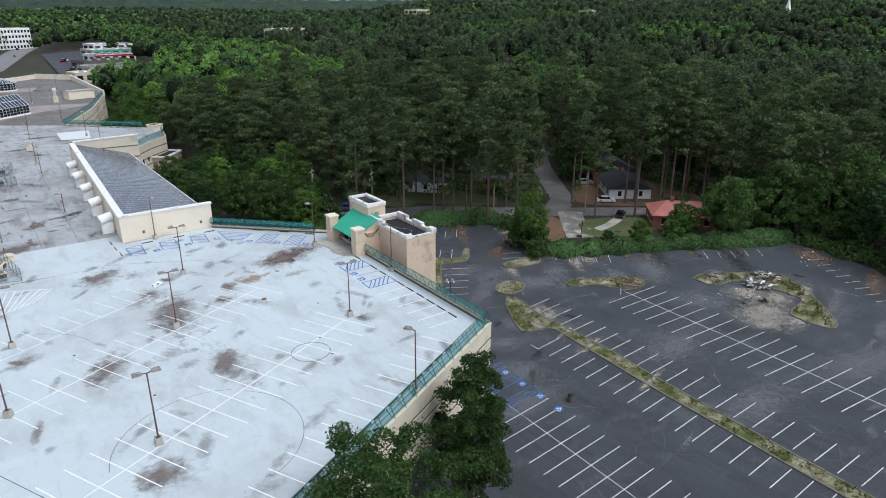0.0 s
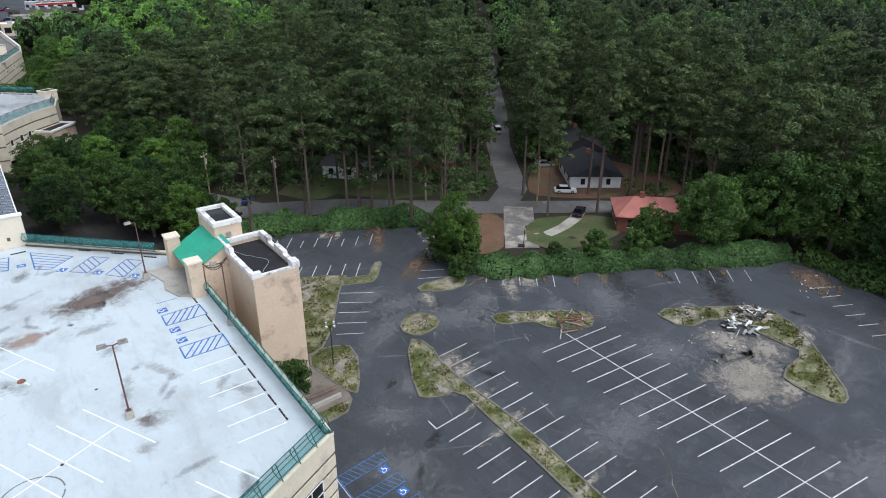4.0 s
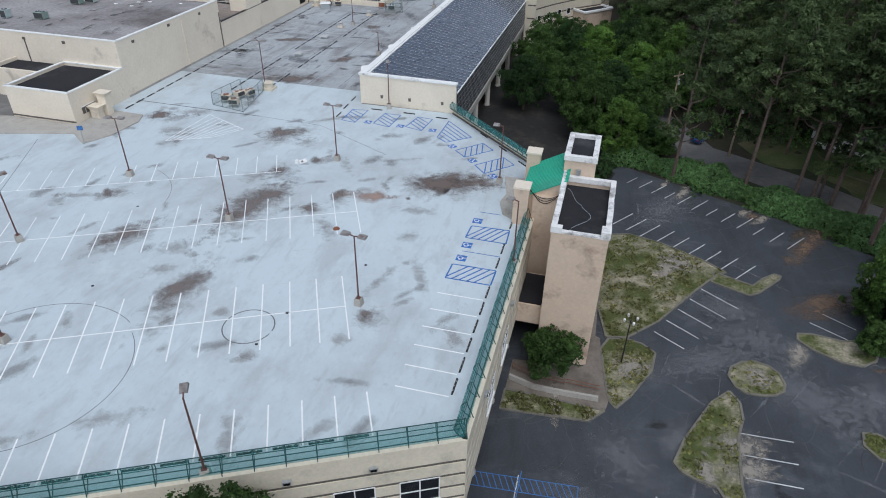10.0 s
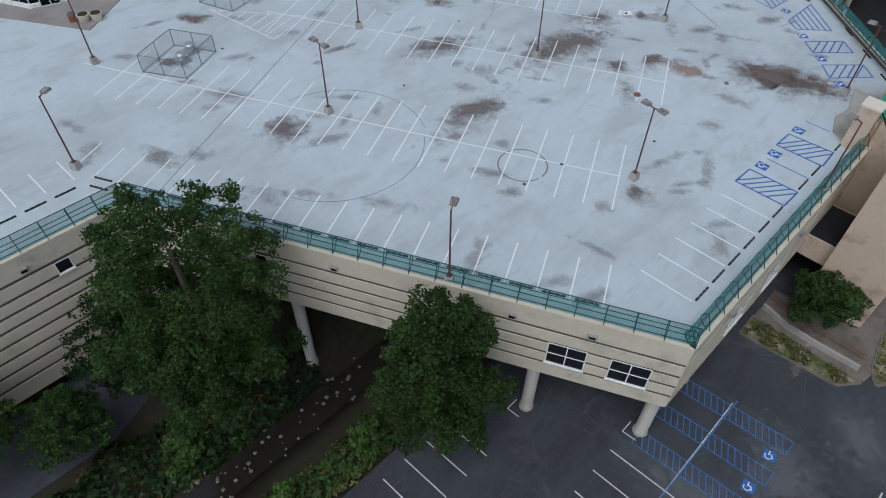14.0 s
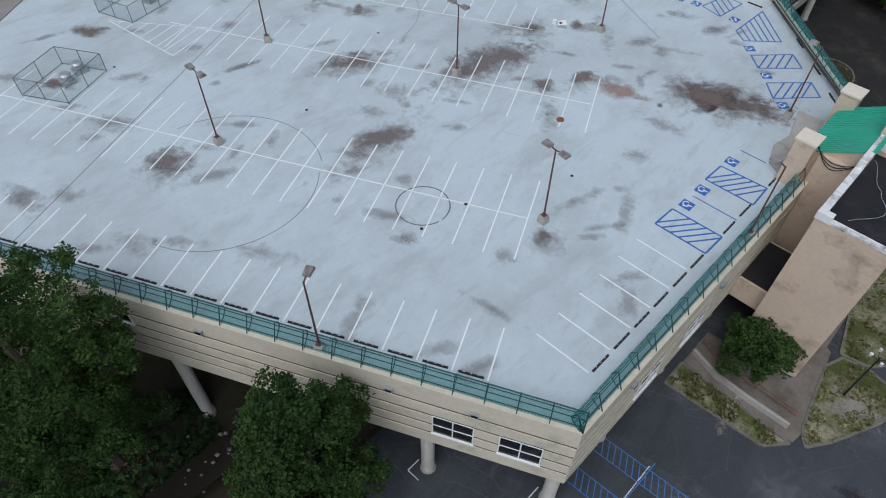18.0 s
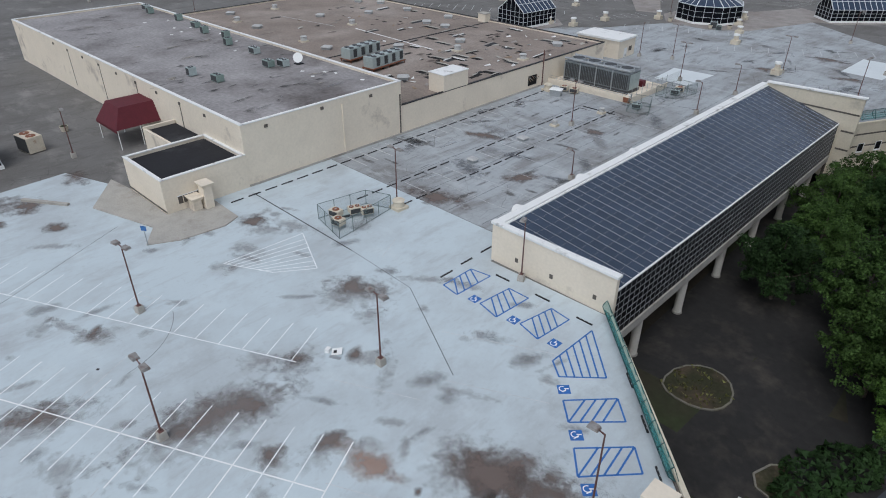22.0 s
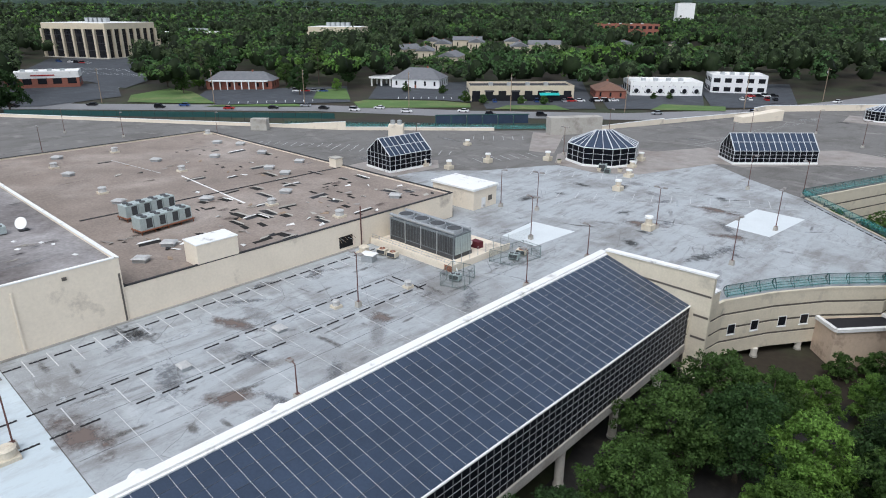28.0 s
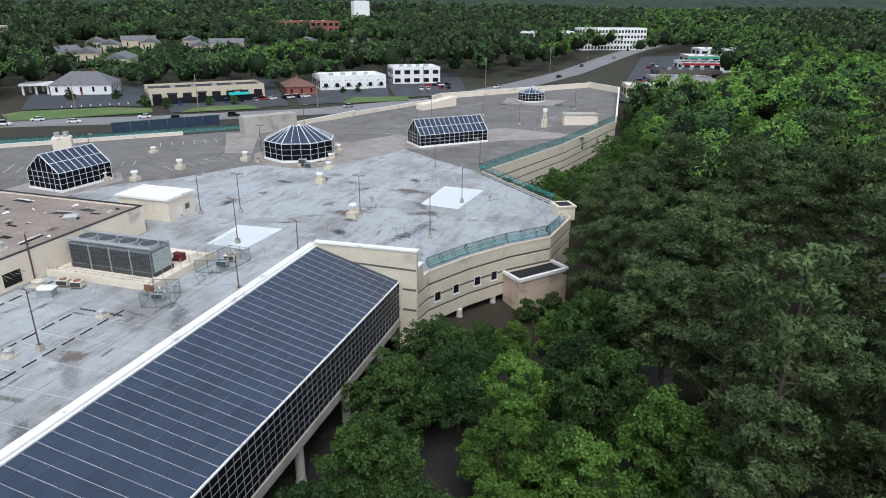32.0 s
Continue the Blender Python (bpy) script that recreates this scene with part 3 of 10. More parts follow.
def ccw(poly):
    a = sum(p[0] * q[1] - q[0] * p[1] for p, q in zip(poly, poly[1:] + poly[:1]))
    return poly if a > 0 else poly[::-1]


# ---- the lower car park ----
LOT_EDGE = [(47, -40), (120, -40), (128, 12), (135, 38), (137.5, 60), (127.5, 67.3), (112, 80.6), (100.5, 92), (100, 97), (104.5, 109), (91.7, 120.0), (82.5, 126.6), (72.5, 134), (69.5, 132), (68.6, 112), (60, 108), (47, 100)]
car_park = flat_patch("pavement_lot", LOT_EDGE, "asphalt", 0.06, "worn dark asphalt car park with cracks and faded lines", "car park")

# ---- mall decks ----
OUTER = [(21.0, -30), (21.0, 41.05), (62.4, 61.75), (62.4, 106.0), (46.2, 121.75), (31.3, 121.75), (31.3, 190.4), (46.2, 190.4), (47.4, 199.0), (51.5, 206.7), (56.4, 213.7), (62.4, 220.0),
         (64.4, 232.0), (60.6, 240.8), (40.2, 261.5), (54.7, 302), (66.6, 347.8), (63.6, 430), (47.8, 448), (-8, 383), (-8, 371), (-26, 321), (-34, 301),
         (-57, 278), (-92, 245), (-150, 208), (-225, 160), (-225, -30)]
s = Shape().prism(ccw(OUTER), D - 0.7, D - 0.03)
deck_base = tagged(part("floor_upper_deck", s, "deck_dark"), "dark stained bare parking deck on the mall roof", "parking deck", kind="structure")
ZONE_PALE = [(21.05, -30), (21.05, 41.1), (62.3, 61.85), (62.3, 105.95), (46.2, 121.6), (31.2, 121.3), (31.2, 126.4), (-4.4, 126.4), (-4.4, 101.3), (-15, 101.3), (-27, 97),
             (-26, 84), (-24.0, 70.2), (-9.6, 51.9), (-22.9, 43.7), (-32, 38), (-40, 38), (-40, -30)]
s = Shape().prism(ccw(ZONE_PALE), D - 0.02, D)
deck = tagged(part("floor_pale_deck", s, "deck"), "pale blue-white coated parking deck with dirt stains", "parking deck", kind="structure")
ZONE_OLD = [(-4.4, 126.5), (31.2, 126.5), (31.2, 190.5), (46.5, 190.5), (47.2, 199.2), (51.2, 206.9), (56.1, 213.9), (62.0, 220.2), (63.9, 231.9), (60.2, 240.4),
            (40.5, 260.5), (26, 270), (11.7, 281.6), (3.5, 257), (-6, 252), (-15, 250.8), (-24.4, 233.2), (-32, 226), (-38, 216), (-8, 205), (-4.4, 201)]
s = Shape().prism(ccw(ZONE_OLD), D - 0.02, D)
deck_old = tagged(part("floor_weathered_deck", s, "deck_old"), "weathered blue-grey coated deck with dark streaks and white marks", "parking deck", kind="structure")
for nm, poly in (("white_patch", [(34.9, 231.7), (42.9, 230.6), (44.4, 245.7), (35.4, 246.3)]), ("white_patch", [(8.9, 199.1), (16.2, 198.7), (16.9, 209.7), (8.2, 209.2)])):
    part(nm, Shape().prism(ccw(poly), D, D + 0.006), "deck_white", deck_old)
for poly in ([(-16, 252), (-4, 250.5), (5, 256), (14, 281), (20, 282), (36, 300), (62, 316), (33, 322), (9, 297), (4, 300), (-8, 276), (-4, 284), (-20, 280), (-22, 262)],
             [(-52, 214), (-36, 212), (-34, 228), (-40, 234), (-52, 226)], [(20, 378), (40, 378), (44, 396), (18, 396)], [(-30, 260), (-23, 262), (-38, 290), (-46, 284)]):
    part("paving", Shape().prism(ccw(poly), D - 0.03, D + 0.012), "paving", deck_base, "pinkish worn paving round a skylight")
PAVE_W = [(-9.5, 51.8), (-24.2, 70.3), (-36, 68.1), (-45, 58), (-44, 42), (-34, 38.0), (-22.9, 43.7)]
part("paving", Shape().prism(ccw(PAVE_W), D - 0.03, D + 0.1), "paving", deck_base, "raised worn paving with a yellow edge")


# ---- banded facades under the deck ----
def facade(name, a, b, z0, z1, bands, label, thick=0.5, cap=True, mat="cream"):
    """A cream block wall with dark recessed bands, from a to b in plan, outside to the right of that line."""
    a, b = Vector((*a, 0)), Vector((*b, 0))
    d = (b - a).normalized()
    n = Vector((d.y, -d.x, 0))
    wall = thing(name, label, "wall", kind="structure")
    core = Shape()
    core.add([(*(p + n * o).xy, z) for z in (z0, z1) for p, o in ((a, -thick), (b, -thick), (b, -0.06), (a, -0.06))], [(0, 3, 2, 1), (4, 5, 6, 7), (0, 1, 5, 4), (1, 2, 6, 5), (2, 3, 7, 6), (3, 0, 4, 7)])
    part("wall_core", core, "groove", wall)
    edges = [z0] + [z for z in bands] + [z1]
    for lo, hi in zip(edges, edges[1:]):
        lo = lo + (0.17 if lo != z0 else 0)
        hi = hi - (0.17 if hi != z1 else 0)
        c = Shape()
        c.add([(*(p + n * o).xy, z) for z in (lo, hi) for p, o in ((a, -0.059), (b, -0.059), (b, 0.03), (a, 0.03))], [(0, 3, 2, 1), (4, 5, 6, 7), (0, 1, 5, 4), (1, 2, 6, 5), (2, 3, 7, 6), (3, 0, 4, 7)])
        part("block_course", c, mat, wall)
    if cap:
        c = Shape()
        c.add([(*(p + n * o).xy, z) for z in (z1 + 0.002, z1 + 0.26) for p, o in ((a, -0.34), (b, -0.34), (b, 0.07), (a, 0.07))], [(0, 3, 2, 1), (4, 5, 6, 7), (0, 1, 5, 4), (1, 2, 6, 5), (2, 3, 7, 6), (3, 0, 4, 7)])
        part("coping", c, mat, wall, "cream painted coping")
    return wall


BANDS = [16.95, 18.3, 19.65, 21.15]
wall_front = facade("wall_front", (21.0, 41.05), (62.4, 61.75), 15.4, 23.1, BANDS, "cream block deck wall with dark horizontal bands")
wall_east = facade("wall_east", (62.4, 61.75), (62.4, 106.0), 15.4, 23.1, BANDS, "cream block deck wall with dark horizontal bands")
wall_west = facade("wall_creek", (21.0, -30), (21.0, 41.05), 9.0, 23.1, [11.0, 12.5, 14.0, 15.5] + BANDS, "cream block deck wall with dark bands down to the ground")
wall_ne = facade("wall_north_east", (62.4, 106.0), (46.2, 121.8), 15.4, 23.1, BANDS, "cream block deck wall under a green railing")
CURVE = [(46.2, 190.0), (47.4, 199.0), (51.5, 206.7), (56.4, 213.7), (62.4, 220.0), (64.4, 232.0)]
for a, b in zip(CURVE, CURVE[1:]):
    facade("wall_curved", a, b, 14.5, 22.72, [16.6, 18.6, 20.8], "curved cream wall with grey bands and square openings")
for a, b in (((64.4, 232.0), (60.6, 240.8)), ((60.6, 240.8), (40.2, 261.5)), ((40.2, 261.5), (54.7, 302)), ((54.7, 302), (66.6, 347.8)), ((66.6, 347.8), (63.6, 430))):
    facade("wall_far", a, b, 9.0, 22.72, [11.5, 13.7, 15.9, 18.1, 20.3], "tall cream block wall with dark bands")

# near-black walls and a soffit added to paint the dark under the curved wall
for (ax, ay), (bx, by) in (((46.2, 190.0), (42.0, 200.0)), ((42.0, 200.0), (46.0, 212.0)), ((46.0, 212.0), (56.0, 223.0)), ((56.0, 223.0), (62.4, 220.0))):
    tagged(part("wall_inner_curve", Shape().bar((ax, ay, 6), (bx, by, 6), 0.4, 9.5), "hole_shade"), "near-black wall added as painted shade under the curved deck", "wall", kind="structure")
tagged(part("ceiling_curve", Shape().prism(ccw([(46.4, 190.2), (47.2, 199.1), (51.3, 206.8), (56.2, 213.8), (62.2, 220.0), (56, 223), (46, 212), (42, 200)]), 14.55, 14.9), "underside"), "dark soffit added under the curved deck", "ceiling", kind="structure")

# soffit and inner walls in dark colours, and columns of the open lower level
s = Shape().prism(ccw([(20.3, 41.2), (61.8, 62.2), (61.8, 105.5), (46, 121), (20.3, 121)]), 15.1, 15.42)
tagged(part("ceiling_lower_level", s, "underside"), "dark concrete soffit over the lower level", "ceiling", kind="structure")
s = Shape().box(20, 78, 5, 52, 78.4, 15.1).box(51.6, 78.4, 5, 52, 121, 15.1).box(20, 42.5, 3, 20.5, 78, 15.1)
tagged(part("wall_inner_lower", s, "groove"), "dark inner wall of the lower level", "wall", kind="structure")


def column(x, y, z0, z1, r=0.55):
    c = thing("column", "round pale painted concrete column", "column", "columns", m=pose(x, y, z0))
    part("shaft", Shape().tube((0, 0, 0), (0, 0, z1 - z0), r, r, 16), "column", c)
    part("plinth", Shape().tube((0, 0, -0.4), (0, 0, 0.25), r * 1.25, r * 1.2, 16), "concrete", c)
    return c


u2, n2 = Vector((0.894, 0.447)), Vector((-0.447, 0.894))        # along and across the rows of the pale deck
for x, y in [(61.4, 62.4), (52.6, 57.9), (43.7, 53.4), (33.0, 48.1), (61.2, 69.5), (61.2, 78.5), (61.2, 87.0), (52.4, 69.5), (52.4, 78.0)]:
    column(x, y, ground_z(x, y), 15.1)
for y in (130.4, 141.2, 152.2, 163.2, 174.2, 185.0):
    column(45.3, y, ground_z(45.3, y), 18.3, 0.5)
for x, y in ((50.6, 204.9), (54.5, 211.6)):
    column(x, y, ground_z(x, y), 14.6, 0.45)


# ---- railings ----
def railing(points, label, spacing=2.1, height=1.5, z=D + 0.45, bow=1.0):
    """Steel hoops that bow inwards over the deck, four rails and a mesh sheet along the bow."""
    r = thing("railing", label, "railing")

    def reach(t):
        return 0.02 + bow * math.sin(math.pi * (0.06 + 0.74 * t)) ** 0.9
    steps = [k / 6 for k in range(7)]
    hoop_shape = Shape()
    for t in steps:
        hoop_shape.v += [(-reach(t) + sx * 0.03, sy * 0.03, height * t) for sx, sy in ((-1, -1), (1, -1), (1, 1), (-1, 1))]
    hoop_shape.f = [(3, 2, 1, 0), (24, 25, 26, 27)] + [(4 * k + q, 4 * k + (q + 1) % 4, 4 * k + 4 + (q + 1) % 4, 4 * k + 4 + q) for k in range(6) for q in range(4)]
    hoop_mesh = hoop_shape.mesh("railing_hoop", "green_rail")
    upright_mesh = Shape().bar((-0.05, 0, 0), (-reach(1), 0, height), 0.06, 0.05, (1, 0, 0)).mesh("railing_upright", "green_rail")
    for a, b in zip(points, points[1:]):
        a, b = Vector((*a, z)), Vector((*b, z))
        d = b - a
        n = max(1, round(d.length / spacing))
        yaw = math.degrees(math.atan2(d.y, d.x)) - 90
        inward = Vector((-d.y, d.x, 0)).normalized()
        for i in range(n + 1):
            m = Matrix.Translation(a + d * i / n) @ pose(0, 0, 0, 0, 0, yaw)
            part("hoop", hoop_mesh, "", r, m=m)
            part("post", upright_mesh, "", r, m=m)
        for t in (0.06, 0.24, 0.42, 1.0):
            o = inward * reach(t) + Vector((0, 0, height * t))
            part("rail", Shape().bar(a + o, b + o, 0.05, 0.05), "green_rail", r)
        net = Shape()
        for t0, t1 in zip(steps[:-1:2], steps[2::2]):
            o0, o1 = inward * reach(t0) + Vector((0, 0, height * t0)), inward * reach(t1) + Vector((0, 0, height * t1))
            net.add([a + o0, b + o0, b + o1, a + o1], [(0, 1, 2, 3)])
        part("mesh_sheet", net, "green_mesh", r, "teal tinted wire mesh")
    return r


railing([(21.0, -10), (21.0, 41.05)], "green steel railing with wire mesh on the deck edge")
railing([(21.0, 41.05), (62.4, 61.75)], "green steel railing with wire mesh on the deck edge")
railing([(62.4, 61.75), (62.4, 93.0)], "green steel railing with wire mesh on the deck edge")
railing([(60.2, 107.8), (46.3, 121.7)], "green steel railing with wire mesh on the deck edge")
railing([(47.6, 199.3), (51.5, 206.7), (56.4, 213.7), (62.4, 220.0), (63.8, 228.0)], "curved green railing on the deck edge", spacing=2.6)
railing([(60.6, 240.8), (40.2, 261.5)], "green railing along the far deck edge", spacing=2.6)
railing([(40.2, 261.5), (54.7, 302), (66.6, 347.8)], "green railing on top of the far wall", spacing=3.2)


# ---- glazed hall ----
def glazed(parent, corners, rows, cols, mat, bar="mullion", inset=0.0, width=0.06, pane_name="pane", bars=True, depth=0.06):
    """Panes as separate pieces in a bilinear frame; corners: bottom left, bottom right, top right, top left."""
    c = [Vector(p) for p in corners]
    nrm = (c[1] - c[0]).cross(c[3] - c[0]).normalized()

    def at(u, v):
        return (c[0] * (1 - u) + c[1] * u) * (1 - v) + (c[3] * (1 - u) + c[2] * u) * v
    for j in range(rows):
        for i in range(cols):
            q = [at(i / cols, j / rows), at((i + 1) / cols, j / rows), at((i + 1) / cols, (j + 1) / rows), at(i / cols, (j + 1) / rows)]
            mid = sum(q, Vector()) / 4
            q = [mid + (p - mid) * 0.985 + nrm * inset for p in q]
            part(pane_name, Shape().add([p - nrm * 0.03 for p in q] + q, [(3, 2, 1, 0), (4, 5, 6, 7), (0, 1, 5, 4), (1, 2, 6, 5), (2, 3, 7, 6), (3, 0, 4, 7)]), mat, parent)
    if bars:
        for i in range(cols + 1):
            part("mullion", Shape().bar(at(i / cols, 0) - nrm * 0.02, at(i / cols, 1) - nrm * 0.02, width, depth, nrm), bar, parent)
        for j in range(rows + 1):
            part("transom", Shape().bar(at(0, j / rows) - nrm * 0.02, at(1, j / rows) - nrm * 0.02, width * 0.8, depth * 0.8, nrm), bar, parent)


HALL_Y0, HALL_Y1 = 122.2, 190.3
hall = thing("glazed_hall", "long hall with sloping blue-grey glazing and white coping", "building", m=pose(0, 0, 0))
part("end_wall", Shape().add([(31.0, 121.7, D), (46.3, 121.7, 17.6), (46.3, 121.7, 27.35), (31.0, 121.7, 27.45), (31.0, 122.2, D), (46.3, 122.2, 17.6), (46.3, 122.2, 27.35), (31.0, 122.2, 27.45)],
     [(0, 1, 2, 3), (7, 6, 5, 4), (0, 4, 5, 1), (1, 5, 6, 2), (2, 6, 7, 3), (3, 7, 4, 0)]), "stucco", hall, "cream end wall")
part("coping", Shape().bar((30.85, 121.95, 27.42), (46.45, 121.95, 27.32), 0.8, 0.28), "white", hall)
def ridge(y):
    """The high west edge of the glazing, which climbs slightly northwards."""
    return 31.9 + 0.0275 * (y - 122), 27.25 + 0.018 * (y - 122)


def eave(y):
    return 46.0, 25.55 - 0.011 * (y - 122)


def slab(v):
    return Shape().add(v, [(0, 1, 2, 3), (7, 6, 5, 4), (0, 4, 5, 1), (1, 5, 6, 2), (2, 6, 7, 3), (3, 7, 4, 0)])


(xa, za), (xb, zb) = ridge(HALL_Y0), ridge(HALL_Y1)
part("west_wall", slab([(xa - 0.9, HALL_Y0, D), (xa - 0.3, HALL_Y0, D), (xb - 0.3, HALL_Y1, D), (xb - 0.9, HALL_Y1, D),
                        (xa - 0.9, HALL_Y0, za), (xa - 0.3, HALL_Y0, za), (xb - 0.3, HALL_Y1, zb), (xb - 0.9, HALL_Y1, zb)]), "stucco", hall)
part("coping", Shape().bar((xa - 0.55, HALL_Y0, za + 0.05), (xb - 0.55, HALL_Y1 + 0.3, zb + 0.05), 1.0, 0.28), "white", hall)
part("coping", Shape().bar((xa + 0.02, HALL_Y0, za - 0.12), (xb + 0.02, HALL_Y1, zb - 0.12), 0.35, 0.22), "white", hall)
BAYS, SHEETS = 49, 9
far_panes = Shape()
for i in range(BAYS + 1):
    y0 = max(HALL_Y0, 121.17 + 1.392 * i)
    y1 = min(HALL_Y1, 121.17 + 1.392 * (i + 1))
    p, q, p1, q1 = (Vector((f(y)[0], y, f(y)[1])) for f, y in ((ridge, y0), (eave, y0), (ridge, y1), (eave, y1)))
    for j in range(SHEETS):
        k0, k1 = j / SHEETS + 0.002, (j + 1) / SHEETS - 0.002
        dy = Vector((0, 0.02, 0))
        sag = Vector((0, 0, 0.015 * random.uniform(-1, 1)))
        v = [p.lerp(q, k0) + dy + sag, p.lerp(q, k1) + dy + sag, p1.lerp(q1, k1) - dy, p1.lerp(q1, k0) - dy]
        whole = v + [c - Vector((0, 0, 0.05)) for c in v]
        if i < 32:
            part("roof_pane", slab(whole), "glass_roof", hall)
        else:
            far_panes.add(whole, [(0, 1, 2, 3), (7, 6, 5, 4), (0, 4, 5, 1), (1, 5, 6, 2), (2, 6, 7, 3), (3, 7, 4, 0)])
    if i:
        part("glazing_bar", Shape().bar(p + Vector((0, 0, -0.01)), q + Vector((0, 0, -0.01)), 0.04, 0.03), "dark_grille", hall)
        clips = Shape()
        for k in range(64):
            a_, b_ = p.lerp(q, (k + 0.1) / 64), p.lerp(q, (k + 0.68) / 64)
            clips.bar(a_ + Vector((0, 0, 0.03)), b_ + Vector((0, 0, 0.03)), 0.042, 0.03)
        tagged(part("clip_strip", clips, "mullion", hall), kind="stuff")
tagged(part("roof_pane", far_panes, "glass_roof", hall), kind="stuff")
for j in range(1, SHEETS):
    ends = [Vector((ridge(y)[0], y, ridge(y)[1])).lerp(Vector((eave(y)[0], y, eave(y)[1])), j / SHEETS) for y in (HALL_Y0, HALL_Y1)]
    part("roof_transom", Shape().bar(ends[0], ends[1], 0.035, 0.02), "roof_bar", hall)
part("eave_beam", Shape().bar((46.02, 122.2, 25.38), (46.02, 190.3, 24.63), 0.24, 0.16), "white", hall)
SIDE_COLS, SIDE_ROWS = 66, 7
far_side = Shape()
for i in range(SIDE_COLS):
    y0, y1 = 122.2 + 68.1 * i / SIDE_COLS, 122.2 + 68.1 * (i + 1) / SIDE_COLS
    for j in range(SIDE_ROWS):
        zt = eave(y0)[1] - 0.2 - 19.4
        za, zb = 19.4 + zt * j / SIDE_ROWS, 19.4 + zt * (j + 1) / SIDE_ROWS
        if i < 40:
            part("side_pane", Shape().box(46.0, y0 + 0.03, za + 0.03, 46.06, y1 - 0.03, zb - 0.03), "glass_dark", hall)
        else:
            far_side.box(46.0, y0 + 0.03, za + 0.03, 46.06, y1 - 0.03, zb - 0.03)
    part("side_mullion", Shape().box(46.03, y0 - 0.013, 19.4, 46.09, y0 + 0.013, eave(y0)[1] - 0.2), "side_bar", hall)
tagged(part("side_pane", far_side, "glass_dark", hall), kind="stuff")
for j in range(1, SIDE_ROWS):
    part("side_transom", Shape().bar((46.06, 122.2, 19.4 + 5.95 * j / SIDE_ROWS - 0.02), (46.06, 190.3, 19.4 + 5.2 * j / SIDE_ROWS - 0.02), 0.06, 0.025), "side_bar", hall)
part("edge_beam", Shape().box(45.0, 122.2, 18.3, 46.25, 190.0, 19.4), "concrete", hall, "pale concrete edge beam")
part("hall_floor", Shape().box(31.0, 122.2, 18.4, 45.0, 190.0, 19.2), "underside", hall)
# stepped gable at the far end of the hall
part("far_gable", Shape().add([(x, y, z) for y in (190.3, 190.9) for x, z in ((32.6, D - 3), (48.6, D - 8.4), (48.6, 29.2), (46.5, 29.25), (34.2, 28.9), (32.6, 28.5))],
     [(0, 1, 2, 3, 4, 5), (11, 10, 9, 8, 7, 6)] + [(i, (i + 1) % 6, 6 + (i + 1) % 6, 6 + i) for i in range(6)]), "cream", hall, "cream stepped gable wall")
part("coping", Shape().bar((33.6, 190.6, 28.92), (48.8, 190.6, 29.27), 0.9, 0.25), "white", hall)
for (ax, ay), (bx, by), top_z in (((46.55, 190.95), (46.85, 193.6), 26.6), ((46.85, 193.62), (47.2, 196.4), 25.2)):
    part("gable_step", Shape().bar((ax, ay, 22.6), (bx, by, 22.6), 0.6, top_z - 22.6), "cream", hall)
    part("coping", Shape().bar((ax, ay - 0.02, top_z), (bx, by + 0.05, top_z), 0.75, 0.22), "white", hall)
for z0 in (17.6, 20.6, 23.6):
    part("band", Shape().box(46.6, 190.26, z0, 48.5, 190.3, z0 + 0.28), "groove", hall)
part("band", Shape().bar((35.5, 190.28, 26.6), (48.5, 190.28, 26.5), 0.04, 0.25), "groove", hall)
for y in (128.5, 141.0, 153.5, 166.0, 178.5):
    v = thing("roof_cowl", "white curved vent cowl beside the hall wall", "vent", "cowls along the hall", m=pose(ridge(y)[0] - 2.1, y, D))
    part("vent_pipe", Shape().box(-0.9, -0.5, 0, 0.9, 0.5, 2.2), "white", v)
    part("hood", Shape().tube((-1.0, 0, 2.6), (1.0, 0, 3.3), 0.95, 0.7, 14), "white", v)
    part("flange", Shape().box(-1.2, -0.7, 0, 1.2, 0.7, 0.25), "concrete", v)

# ---- stair tower ----
tower = thing("stair_tower", "pinkish stucco stair tower with white crenellated parapets", "tower")
TB = 9.6
part("shaft", Shape().box(65.0, 85.3, TB, 70.5, 96.6, 26.6), "tower", tower)
par = Shape()
for x0, y0, x1, y1, h in ((65.0, 85.3, 70.5, 85.7, 27.1), (65.0, 96.2, 70.5, 96.6, 27.2), (65.0, 85.7, 65.4, 96.2, 27.2), (70.1, 85.7, 70.5, 96.2, 27.1)):
    par.box(x0, y0, 26.6, x1, y1, h)
part("parapet", par, "tower", tower)
for x0, y0, x1, y1, z0, z1 in ((64.9, 85.2, 66.0, 85.8, 27.1, 27.75), (69.7, 85.2, 70.6, 86.5, 27.1, 27.9), (66.0, 85.25, 69.7, 85.75, 27.1, 27.3), (64.9, 85.8, 65.45, 92.2, 27.2, 27.6),
                               (64.9, 92.2, 65.45, 96.7, 27.2, 28.2), (65.45, 96.1, 70.6, 96.7, 27.2, 27.75), (70.05, 86.5, 70.6, 88.6, 27.1, 27.45), (70.05, 88.6, 70.6, 91.4, 27.1, 27.9),
                               (70.05, 91.4, 70.6, 93.2, 27.1, 27.4), (70.05, 93.2, 70.6, 96.1, 27.1, 28.0)):
    part("coping", Shape().box(x0, y0, z0, x1, y1, z1), "white_dirty", tower)
part("flat_roof", Shape().box(65.4, 85.7, 26.6, 70.1, 96.2, 26.75), "black_roof", tower, "black roof membrane")
part("small_shaft", Shape().box(64.8, 96.8, TB, 68.2, 103.2, 29.4), "tower", tower)
